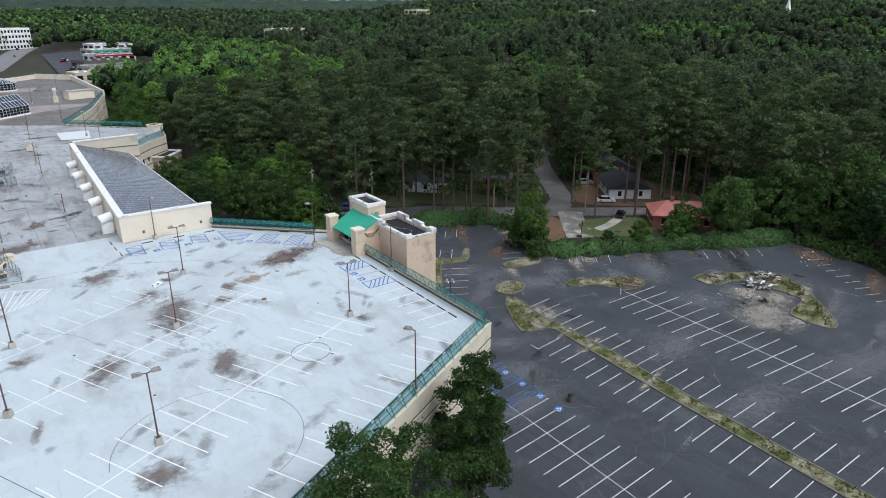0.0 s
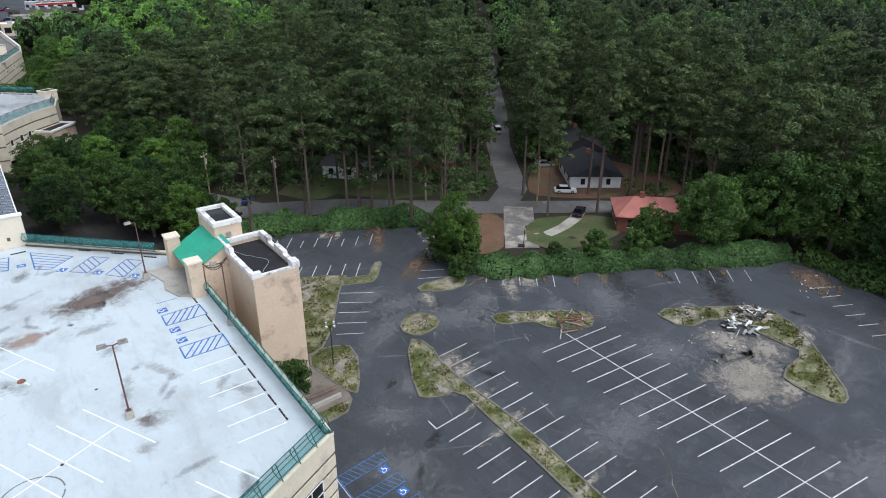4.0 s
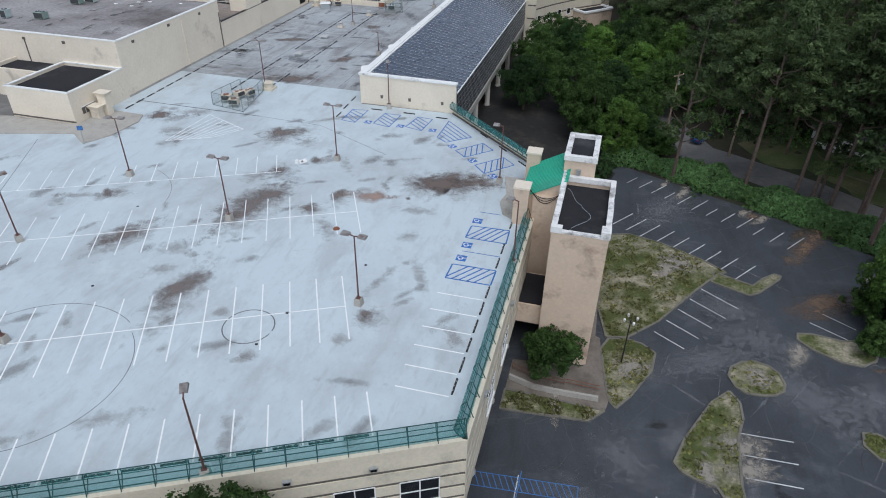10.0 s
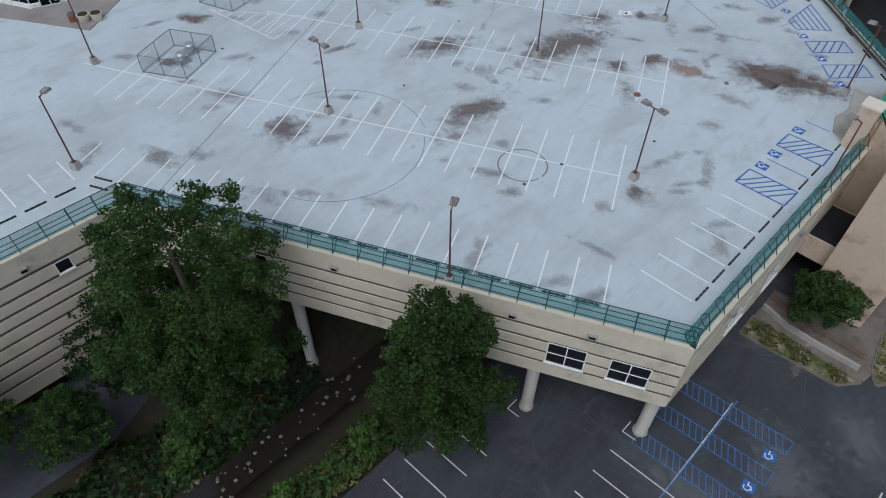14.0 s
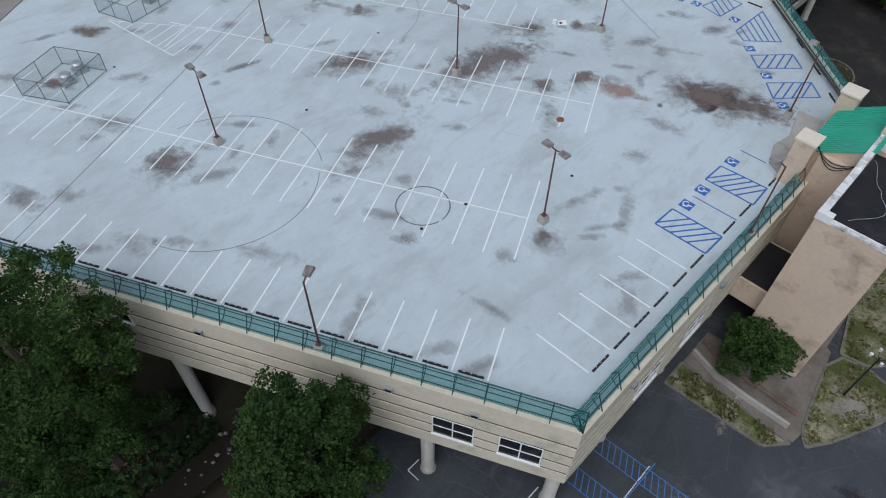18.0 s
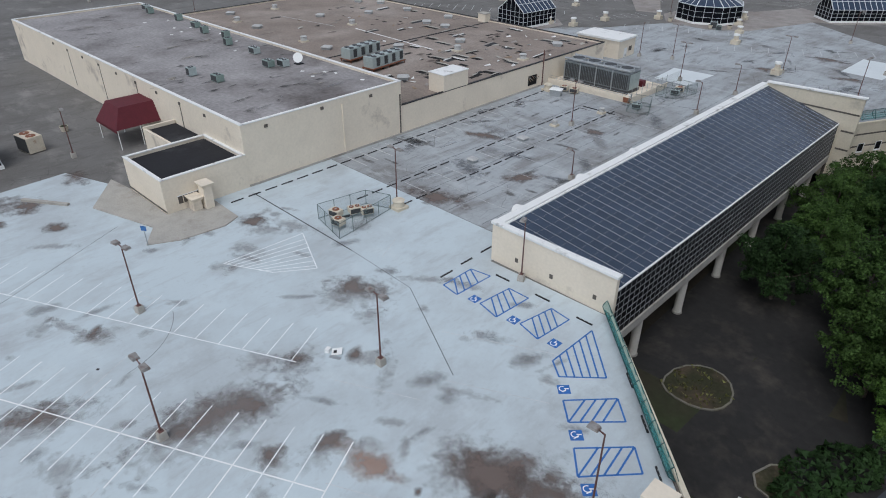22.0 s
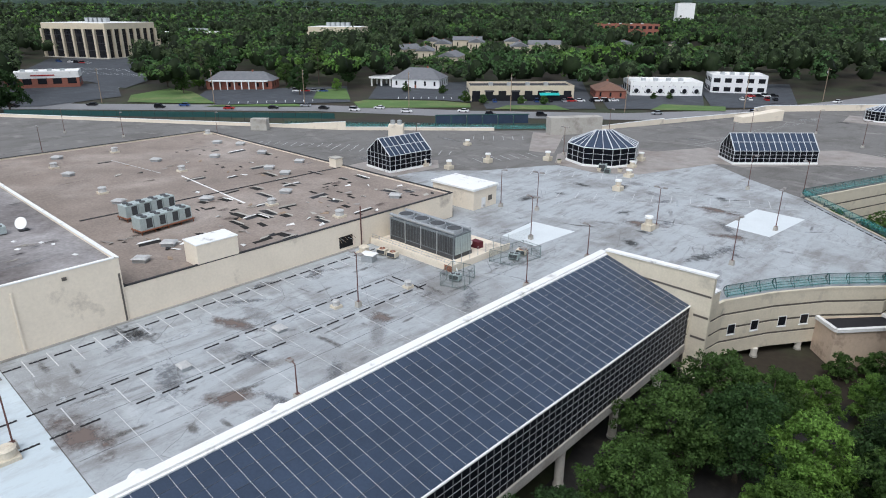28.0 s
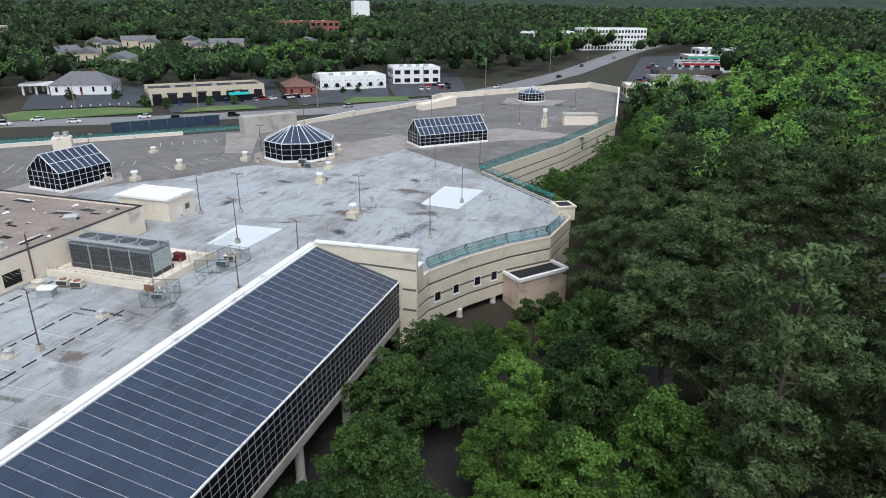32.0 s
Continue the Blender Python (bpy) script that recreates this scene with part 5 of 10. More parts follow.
for k in range(5):
    line(car_park, (77.6 + 1.35 * k, 91.9 + 2.2 * k), (80.7 + 1.55 * k, 89.4 + 1.95 * k), 0.12, unit_lot, lot6)
for k in range(12):
    r = 0.8 + 0.2 * (k % 3)
    line(car_park, (73.4 + 1.873 * k, 127.9 - 1.564 * k), (73.4 + 1.873 * k + 2.0 * r, 127.9 - 1.564 * k + 2.4 * r), 0.11, unit_lot if k % 3 else unit_worn, lot6)
for k in range(9):
    line(car_park, (71.9 + 1.888 * k, 115.1 - 1.5 * k), (74.6 + 1.888 * k, 118.3 - 1.5 * k), 0.11, unit_lot, lot6)
for k in range(12):
    line(car_park, (121.5 + 0.95 * k, 33 + 2.0 * k), (123.6 + 0.95 * k, 31.6 + 2.0 * k), 0.11, unit_worn, lot6)
# worn stalls at the foot of the vine bank
for k in range(5):
    line(car_park, (100.9 + 1.6 * k, 87.5 - 2.02 * k), (102.9 + 1.6 * k, 90.0 - 2.02 * k), 0.09, unit_worn, lot6)
for k in range(5):
    line(car_park, (120.7 + 1.87 * k, 67.8 - 1.6 * k), (122.6 + 1.87 * k, 70.1 - 1.6 * k), 0.08, unit_worn, lot6)
for a, b in (((95.6, 97.4), (98.4, 95.0)), ((94.0, 95.7), (97.6, 92.9))):
    line(car_park, a, b, 0.11, unit_lot, lot6)
# stalls nearest to the deck
for k in range(12):
    y = 59.2 - 2.47 * k
    line(car_park, (60.6, y), (70.8, y - 0.3), 0.12, unit_lot, lot6)
    line(car_park, (48.3, y - 7.4), (53.3, y - 7.4), 0.12, unit_lot if k < 6 else unit_worn, lot6)
line(car_park, (65.8, 70), (65.8, 31), 0.1, unit_worn, lot6)
for k in range(3):
    y = 69.7 - 3.62 * k
    hatched(car_park, [(61.5, y), (71.2, y), (71.2, y - 1.5), (61.5, y - 1.5)], 16, unit_blue_worn, lot6, 0.09, 0.6)
    symbol(car_park, 70.3, 67.3 - 3.63 * k, 90, lot6, 1.0)
symbol(car_park, 70.2, 56.4, 90, lot6, 1.0)
line(car_park, (66.0, 70.5), (65.8, 58), 0.1, unit_blue_worn, lot6)
for p in ((52.2, 57.2), (61.0, 62.0)):
    for dx, dy in ((1.3, 0), (0, 1.3)):
        line(car_park, (p[0] - 0.65, p[1] - 0.65), (p[0] - 0.65 + dx, p[1] - 0.65 + dy), 0.1, unit_lot, lot6)


def kerbed_island(poly, mat, label, kerb_w=0.24):
    """A planted island with a raised concrete kerb."""
    poly = ccw(poly)
    c = Vector((sum(p[0] for p in poly) / len(poly), sum(p[1] for p in poly) / len(poly)))
    isl = thing("kerbed_island", label, "traffic island")
    part("bed", Shape().prism(poly, lambda x, y: lot(x, y) - 0.2, lambda x, y: lot(x, y) + 0.16), mat, isl)
    for a, b in zip(poly, poly[1:] + poly[:1]):
        part("kerb_stone", Shape().bar((*a, lot(*a)), (*b, lot(*b)), kerb_w, 0.22), "kerb", isl)
    return isl


def rounded(poly, rounds=2):
    for _ in range(rounds):
        out = []
        for a, b in zip(poly, poly[1:] + poly[:1]):
            out += [(a[0] * 0.75 + b[0] * 0.25, a[1] * 0.75 + b[1] * 0.25), (a[0] * 0.25 + b[0] * 0.75, a[1] * 0.25 + b[1] * 0.75)]
        poly = out
    return poly


ISL = {
    "median": ([(84.3, 84.3), (86.0, 81.4), (84.6, 76), (85.4, 61.4), (84.7, 51.8), (84.4, 30), (84.2, -30), (82.2, -30), (82.4, 30), (82.7, 53.3), (83.0, 58), (83.3, 66), (83.6, 71.6), (80.2, 72.5), (79.0, 74.2)], "weeds", "long weedy median with a broken kerb"),
    "tip": (rounded([(84.6, 86.6), (86.9, 88.6), (89.5, 87.6), (90.2, 84.6), (88.5, 83.4), (85.6, 83.6)], 1), "weeds", "rounded sandy island with a kerb"),
    "two": ([(95.8, 80.8), (100.0, 77.8), (106.2, 72.3), (105.5, 70.3), (103.6, 69.2), (100, 72.5), (99.2, 75.8), (95.3, 77.8)], "weeds", "weedy island with boards dumped on it"),
    "three": ([(112.4, 66.6), (119, 61.2), (123.8, 57), (122.5, 51.2), (117.3, 44.6), (115.0, 41.8), (112.8, 41.6), (112.2, 46), (112.9, 48.6), (118.6, 48.5), (118.2, 51.5), (118.2, 55.7), (117, 60), (112.2, 60.8)], "weeds", "large weedy island with rubble"),
    "four": (rounded([(92.5, 94), (92.2, 92), (97, 88.6), (99.8, 90.6), (99.6, 95.3), (98, 92.4)], 1), "weeds", "small sandy island by the hedge"),
    "bed": ([(71.7, 89.8), (75.6, 90.2), (78.4, 87.5), (74.2, 79.2), (73.2, 80.4), (72.7, 83.2)], "weeds", "sandy weed bed beside the tower path"),
    "grass": ([(71.2, 90.2), (75.8, 90.4), (84.7, 103.7), (86.6, 104.6), (75.6, 112.5), (70.8, 112)], "weeds", "rough grass triangle beside the tower"),
    "strip": ([(62.6, 77.6), (71.4, 77.4), (72.9, 79.0), (62.6, 80.4)], "weeds", "planted strip along the kerb"),
    "nose": ([(84.3, 102.2), (88.3, 99.9), (89.4, 100.5), (92.0, 103.5), (92.3, 104.3), (91.6, 104.6), (90.3, 103.6), (88.9, 101.9), (84.7, 104.3)], "weeds", "sandy kerbed nose at the end of a row"),
}
for k in ("median", "two", "three", "bed", "grass"):
    ISL[k] = (rounded(ISL[k][0], 1),) + ISL[k][1:]
islands = {k: kerbed_island(*v) for k, v in ISL.items()}
WALK = [(62.6, 80.6), (71.0, 79.3), (73.0, 79.2), (73.2, 80.4), (72.7, 83.2), (71.7, 89.8), (71.2, 90.2), (70.8, 112), (70.3, 112), (70.3, 85.0), (62.6, 85.0)]
tagged(part("pavement_walk", Shape().prism(ccw(WALK), lambda x, y: lot(x, y) - 0.2, lambda x, y: lot(x, y) + 0.17), "walk"), "worn concrete walk round the tower foot", "pavement", kind="structure")
ramp = thing("ramp_wall", "low concrete ramp wall with a rusty handrail", "wall")
pts = [(62.8, 82.0), (65.5, 80.9), (68.5, 80.5), (72.2, 80.2)]
for a, b in zip(pts, pts[1:]):
    part("wall_run", Shape().bar((*a, lot(*a)), (*b, lot(*b)), 0.3, 0.75), "concrete", ramp)
    a2, b2 = (a[0], a[1] + 1.5), (b[0], b[1] + 1.3)
    for h in (0.5, 0.95):
        part("handrail", Shape().bar((*a2, lot(*a2) + h), (*b2, lot(*b2) + h), 0.05, 0.05), "rust", ramp)
    part("rail_post", Shape().bar((*a2, lot(*a2)), (*a2, lot(*a2) + 1.0), 0.05, 0.05, (1, 0, 0)), "rust", ramp)

# sand, wear and litter on the asphalt
litter = random.Random(57)


def inside_lot(x, y):
    """Open asphalt, well inside the car park's edge."""
    return y < 60 and x < 128 or (y < 92 and x < 98) or (y < 100 and x < 92)


edge_in = [(134.5, 52), (133.0, 60), (126.5, 66), (111.5, 79.0), (101.5, 89.0), (103.0, 107.5), (91.0, 118.6), (82.0, 125.4), (73.5, 132)]
for a, b in zip(edge_in, edge_in[1:]):
    for q in range(max(2, int(math.dist(a, b) / 4.5))):
        u = litter.random()
        x, y = a[0] + (b[0] - a[0]) * u, a[1] + (b[1] - a[1]) * u
        stain(car_park, x, y, litter.uniform(1.6, 4.2), litter.uniform(0.5, 1.3), math.degrees(math.atan2(b[1] - a[1], b[0] - a[0])) + litter.uniform(-15, 15), litter.choice(("stain_straw", "stain_sand", "stain_mud", "stain_litter")), lot6, 0.004)
for k in range(46):
    x, y = litter.uniform(66, 130), litter.uniform(10, 100)
    if inside_lot(x, y):
        stain(car_park, x, y, litter.uniform(1.0, 6.0), litter.uniform(0.15, 0.9), litter.choice((10, 60, 100, 150)) + litter.uniform(-15, 15), litter.choice(("stain_pale", "stain_pale", "stain_mud")), lot6, 0.004)
for k in range(60):
    x, y = litter.uniform(74, 128), litter.uniform(58, 124)
    if (x - 73) * 0.83 + (y - 128) < -6 and not (x < 78 and y < 112):
        stain(car_park, x, y, litter.uniform(2.0, 6.5), litter.uniform(0.10, 0.32), -39 + litter.choice((0, 0, 90, 25)) + litter.uniform(-12, 12), "stain_pale", lot6, 0.004)
for x, y, rx, ry, w, kind in ((111.5, 51, 3.5, 3.0, 20, "stain_sand"), (107.5, 49, 2.5, 2, 30, "stain_sand"), (112, 46.5, 2, 4, 0, "stain_sand"), (116, 52, 3, 3, 0, "stain_sand"), (110, 50, 7, 5, 30, "stain_pale"), (109.5, 50.5, 5.5, 4.5, 40, "stain_sand"), (114, 56, 4, 3, 10, "stain_sand"), (106, 84.2, 4.0, 1.6, -38, "stain_sand"), (83, 88, 3, 8, 20, "stain_pale"), (92, 84, 4, 8, -50, "stain_pale"), (103, 84.5, 4.5, 1.6, -40, "stain_sand"),
                              (92, 90.2, 3, 1.2, -30, "stain_sand"), (80, 76.5, 3, 2.5, 10, "stain_pale"), (75, 73.5, 5, 3, 30, "stain_pale"), (88, 92, 7, 3, 60, "stain_pale"), (97, 84, 6, 3, -40, "stain_pale"),
                              (110, 72, 7, 4, -40, "stain_pale"), (107, 60, 6, 4, 20, "stain_pale"), (104, 104, 2.5, 7, 40, "stain_straw"), (97, 112.6, 8, 1.6, -40, "stain_straw"), (134, 56, 4.5, 2.6, -35, "stain_straw"),
                              (132, 44, 2, 6, 10, "stain_straw"), (123, 63, 8, 2.2, -38, "stain_mud"), (115, 74.5, 6, 2, -38, "stain_mud"), (120.5, 45, 1.6, 7, 12, "stain_pale"), (118, 37, 1.5, 6, 15, "stain_pale"),
                              (96, 99, 2.5, 5, 20, "stain_straw"), (93, 55, 9, 5, 80, "stain_pale"), (90, 40, 8, 4, 70, "stain_pale"), (72, 66, 6, 4, 20, "stain_pale"), (68, 60, 8, 3, 80, "stain_pale"), (108, 35, 10, 5, 60, "stain_pale"),
                              (110, 87.0, 2.2, 1.2, 0, "stain_sand"), (104, 75, 5, 2.5, -30, "stain_pale"), (79, 120, 8, 4, -40, "stain_pale"), (86, 97, 5, 3, 60, "stain_pale")):
    stain(car_park, x, y, rx * 1.2, ry * 1.2, w, kind, lot6)
for x, y, rx, ry, w in ((85.0, 76.5, 2.4, 4.0, 0), (82.0, 73.2, 2.6, 1.3, 0), (84.0, 63.5, 0.9, 5.0, 0), (83.6, 52.0, 0.8, 5.0, 0), (87.6, 86.0, 2.2, 1.6, 0), (79.0, 104.5, 4.5, 2.0, -30), (104.0, 71.5, 2.0, 1.2, -40), (98.0, 78.0, 2.4, 1.2, -40), (116.0, 63.0, 3.0, 2.0, -40), (121.0, 50.0, 1.5, 4.0, 15), (85.5, 74, 2.0, 3.5, 0), (84.2, 68.5, 0.8, 4, 0), (88, 86.2, 1.8, 1.8, 0), (80.6, 106, 4, 3, 0), (75.2, 85.5, 2.2, 3, 0), (97.6, 78.4, 1.5, 1, -40), (114.5, 63, 2, 2, 0), (68, 79, 4, 0.8, 0)):
    stain(car_park, x, y, rx, ry, w, "stain_sand", lambda x, y: lot(x, y) + 0.16, lift=0.01, name="bare_sand")
crack_seed = random.Random(4)
for k in range(26):
    x, y = crack_seed.uniform(72, 126), crack_seed.uniform(28, 88)
    if any(abs(x - c) < 2.5 for c in (83.8,)):
        continue
    a = crack_seed.uniform(0, 6.28)
    s = Shape()
    for j in range(7):
        a += crack_seed.uniform(-0.7, 0.7)
        x2, y2 = x + 1.1 * math.cos(a), y + 1.1 * math.sin(a)
        s.bar((x, y, lot6(x, y) + 0.003), (x2, y2, lot6(x2, y2) + 0.003), 0.05, 0.004)
        x, y = x2, y2
    tagged(part("crack", s, crack_seed.choice(("weeds", "joint", "joint")), car_park))


# ---- rubble and dumped timber ----
def heap(name, x, y, label, n, spread, mats, long=(0.6, 3.0), zf=lambda x, y: lot(x, y) + 0.15, seed=1, top=0.9, wide=(0.08, 0.35)):
    r = random.Random(seed)
    t = thing(name, label, "debris", m=pose(x, y, zf(x, y)))
    for k in range(n):
        ang, d = r.uniform(0, 6.28), spread * math.sqrt(r.random())
        L, w, h = r.uniform(*long), r.uniform(*wide), r.uniform(0.04, 0.16)
        px, py = d * math.cos(ang), d * 0.7 * math.sin(ang)
        z = (1 - d / spread) * top * r.random() + 0.0
        m = Matrix.Translation((px, py, z + zf(x + px, y + py) - zf(x, y))) @ pose(0, 0, 0, r.uniform(-14, 14), r.uniform(-16, 16), r.uniform(0, 360))
        part(r.choice(("board", "plank", "sheet")), Shape().box(-L / 2, -w / 2, 0, L / 2, w / 2, h), r.choice(mats), t, m=m)
    return t


heap("rubble_heap", 119.4, 56.8, "heap of broken boards, white sheets and dark rubble", 110, 3.6, ["white", "concrete", "concrete", "wood", "black", "groove", "stone", "grey_metal", "black"], (0.4, 2.2), seed=3, top=0.5, wide=(0.08, 0.45))
heap("timber_heap", 103.2, 71.6, "dumped rusty pipes and boards on an island", 30, 3.0, ["wood", "rust", "rust", "groove", "concrete"], (0.8, 3.8), seed=5, top=0.3, wide=(0.06, 0.16))
heap("litter", 112.5, 57.5, "scattered pale litter on the island", 26, 6.0, ["white", "stone", "concrete"], (0.06, 0.18), seed=7, top=0.1)
heap("litter", 133.0, 55.0, "scattered pale litter on pine straw", 22, 4.0, ["white", "stone"], (0.05, 0.15), seed=8, top=0.1)
bin_ = thing("waste_bin", "dark concrete litter bin standing on the car park", "bin", m=pose(72.6, 56.5, lot6(72.6, 56.5)))
part("body", Shape().tube((0, 0, 0), (0, 0, 0.9), 0.42, 0.45, 12), "groove", bin_)
part("lid", Shape().tube((0, 0, 0.9), (0, 0, 1.1), 0.47, 0.3, 12), "black", bin_)

for x, y in ((-12.8, 51.4), (-18.6, 62.6)):
    tb = thing("waste_bin", "brown ribbed litter bin on the deck paving", "bin", m=pose(x, y, D + 0.1))
    part("body", Shape().tube((0, 0, 0), (0, 0, 0.85), 0.42, 0.45, 12), "rust", tb)
    part("lid", Shape().tube((0, 0, 0.85), (0, 0, 1.05), 0.48, 0.3, 12), "groove", tb)
for x, y in ((-13.6, 74.3), (1.1, 96.3)):
    sg = thing("sign_post", "blue sign plate on a thin steel post", "sign", m=pose(x, y, D, 0, 0, 30))
    part("post", Shape().tube((0, 0, 0), (0, 0, 2.6), 0.05, 0.05, 8), "grey_metal", sg)
    part("plate", Shape().box(-0.35, -0.05, 2.0, 0.35, -0.02, 2.6), "blue_worn", sg)
kb = thing("loose_kerb", "long pale timber kerb lying on the stained deck", "kerb", m=pose(-18.9, 91.8, D, 0, 0, 32.8))
part("beam", Shape().box(-3.4, -0.25, 0, 3.4, 0.25, 0.3), "concrete", kb)

# ---- lamp posts ----
lamp_cache = {}


def lamp_post(x, y, heads=2, yaw=0, z=D, h=7.5, head_mat="rust_pole"):
    key = (heads, h)
    m = pose(x, y, z, 0, 0, yaw)
    if key in lamp_cache:
        return copy_thing(lamp_cache[key], m)
    t = thing("lamp_post", "rust-brown lamp post with %s on a concrete foot" % ("two box heads" if heads == 2 else "one box head"), "lamp post", "deck lamp posts", m=m)
    foot = Shape().add([(s1 * r, s2 * r, z0) for z0, r in ((0, 0.36), (0.75, 0.30)) for s1, s2 in ((-1, -1), (1, -1), (1, 1), (-1, 1))],
                       [(0, 3, 2, 1), (4, 5, 6, 7), (0, 1, 5, 4), (1, 2, 6, 5), (2, 3, 7, 6), (3, 0, 4, 7)])
    part("foot", foot, "concrete", t, "stained concrete foot")
    part("base_plate", Shape().box(-0.2, -0.2, 0.75, 0.2, 0.2, 0.8), "rust_pole", t)
    part("pole", Shape().tube((0, 0, 0.75), (0, 0, h), 0.085, 0.06, 8), "rust_pole", t)
    for s in ((-1, 1) if heads == 2 else (1,)):
        part("arm", Shape().bar((0, 0, h - 0.1), (0.45 * s, 0, h), 0.08, 0.08), "rust_pole", t)
        head = part("head", Shape().add([(s * x0, y0, z0) for x0, y0, z0 in ((0.4, -0.26, h - 0.02), (1.2, -0.31, h - 0.02), (1.2, 0.31, h - 0.02), (0.4, 0.26, h - 0.02), (0.46, -0.22, h + 0.2), (1.14, -0.26, h + 0.2), (1.14, 0.26, h + 0.2), (0.46, 0.22, h + 0.2))],
                                        [(0, 3, 2, 1), (4, 5, 6, 7), (0, 1, 5, 4), (1, 2, 6, 5), (2, 3, 7, 6), (3, 0, 4, 7)]), "lamp_head", t, "grey box head")
        part("lens", Shape().box(min(s * 0.5, s * 1.05), -0.18, h - 0.04, max(s * 0.5, s * 1.05), 0.18, h - 0.02), "white", head)
    lamp_cache[key] = t
    return t


for x, y, hd, w in ((49.15, 74.45, 2, -5), (22.4, 61.4, 2, 0), (30.0, 84.4, 2, 0), (35.5, 101.6, 2, 0), (11.5, 74.4, 2, 60), (12.9, 90.2, 2, 10), (13.4, 40.1, 1, 120), (-2.3, 49.1, 2, 90),
                    (-13.9, 74.9, 2, 30), (36.0, 120.7, 1, -70), (57.0, 101.6, 1, 180), (46.0, 54.3, 1, 120), (61.7, 84.5, 1, 170), (13.4, 123.6, 2, 0), (12.9, 163.6, 2, 0),  (13.6, 201.0, 2, 0), (-2.1, 212.5, 1, 0), (4.5, 215.5, 2, 0), (26.4, 221.5, 2, 0), (43.0, 213.0, 2, 90), (42.4, 235.2, 2, 90),
                    (28.7, 260.4, 1, 0), (39.2, 262.6, 1, 200), (-20, 262, 2, 0), (-52, 238, 1, 0), (10, 300, 1, 0), (36, 330, 2, 40), (-28, 300, 1, 0), (50, 370, 1, 0), (-16.5, 124, 1, 90),
                    (-32, 100, 1, 0), (-110, 210, 1, 0), (-130, 190, 1, 0), (-150, 180, 1, 0), (-120, 165, 2, 0), (-160, 150, 1, 0), (20, 345, 1, 0), (5, 330, 1, 0)):
    lamp_post(x, y, hd, w)
for x, y, tall in ((25.3, 145.5, 4.2), (25.2, 184.0, 5.6), (25.5, 199.7, 5.6)):
    lamp_post(x, y, 1, 180, h=tall)
lp = thing("path_lamp", "thin black lamp pole with white globes by the path", "lamp post", m=pose(74.2, 86.2, lot(74.2, 86.2) + 0.15))
part("pole", Shape().tube((0, 0, 0), (0, 0, 6.0), 0.09, 0.06, 8), "black", lp)
for k in range(4):
    a = k * 1.57 + 0.4
    part("arm", Shape().bar((0, 0, 5.6), (0.7 * math.cos(a), 0.7 * math.sin(a), 5.9), 0.04, 0.04), "black", lp)
    part("globe", Shape().tube((0.7 * math.cos(a), 0.7 * math.sin(a), 5.9), (0.7 * math.cos(a), 0.7 * math.sin(a), 6.2), 0.1, 0.14, 8), "white", lp)


# ---- fenced equipment on the deck ----
def cage(corners, label, h=2.0, fallen=False):
    t = thing("fence_cage", label, "fence")
    pm = Shape().tube((0, 0, 0), (0, 0, h), 0.04, 0.04, 6).mesh("fence_post", "fence_post")
    for a, b in zip(corners, corners[1:] + corners[:1]):
        a, b = Vector((*a, D)), Vector((*b, D))
        n = max(1, round((b - a).length / 2.4))
        for i in range(n):
            part("post", pm, "", t, m=Matrix.Translation(a.lerp(b, i / n)))
            p, q = a.lerp(b, i / n), a.lerp(b, (i + 1) / n)
            part("mesh_panel", Shape().add([p, q, q + Vector((0, 0, h)), p + Vector((0, 0, h))], [(0, 1, 2, 3)]), "fence", t)
        part("top_rail", Shape().bar(a + Vector((0, 0, h)), b + Vector((0, 0, h)), 0.05, 0.05), "fence_post", t)
        part("bottom_rail", Shape().bar(a + Vector((0, 0, 0.1)), b + Vector((0, 0, 0.1)), 0.04, 0.04), "fence_post", t)
    return t


cage([(2.9, 51.9), (7.3, 54.5), (4.7, 59.6), (0.3, 57.0)], "chain-link cage round two roof fans on the deck")
cage([(-6.8, 64.4), (-2.0, 66.0), (-3.6, 71.9), (-8.4, 70.3)], "chain-link cage round a vent on the deck")
cage([(-10.9, 74.7), (-5.4, 77.8), (-7.4, 80.8), (-12.9, 77.7)], "chain-link cage with a sagging side on the deck")
cage([(9.7, 113.9), (10.8, 120.6), (14.1, 121.9), (15.6, 112.6)], "chain-link cage round four condenser units")
cage([(14.3, 180.4), (17.8, 181.4), (19.6, 177.2), (16.0, 176.0)], "chain-link cage beside the cooling plant")
cage([(15.2, 188.0), (18.8, 189.0), (20.0, 194.8), (16.4, 195.0)], "chain-link cage round condensers")


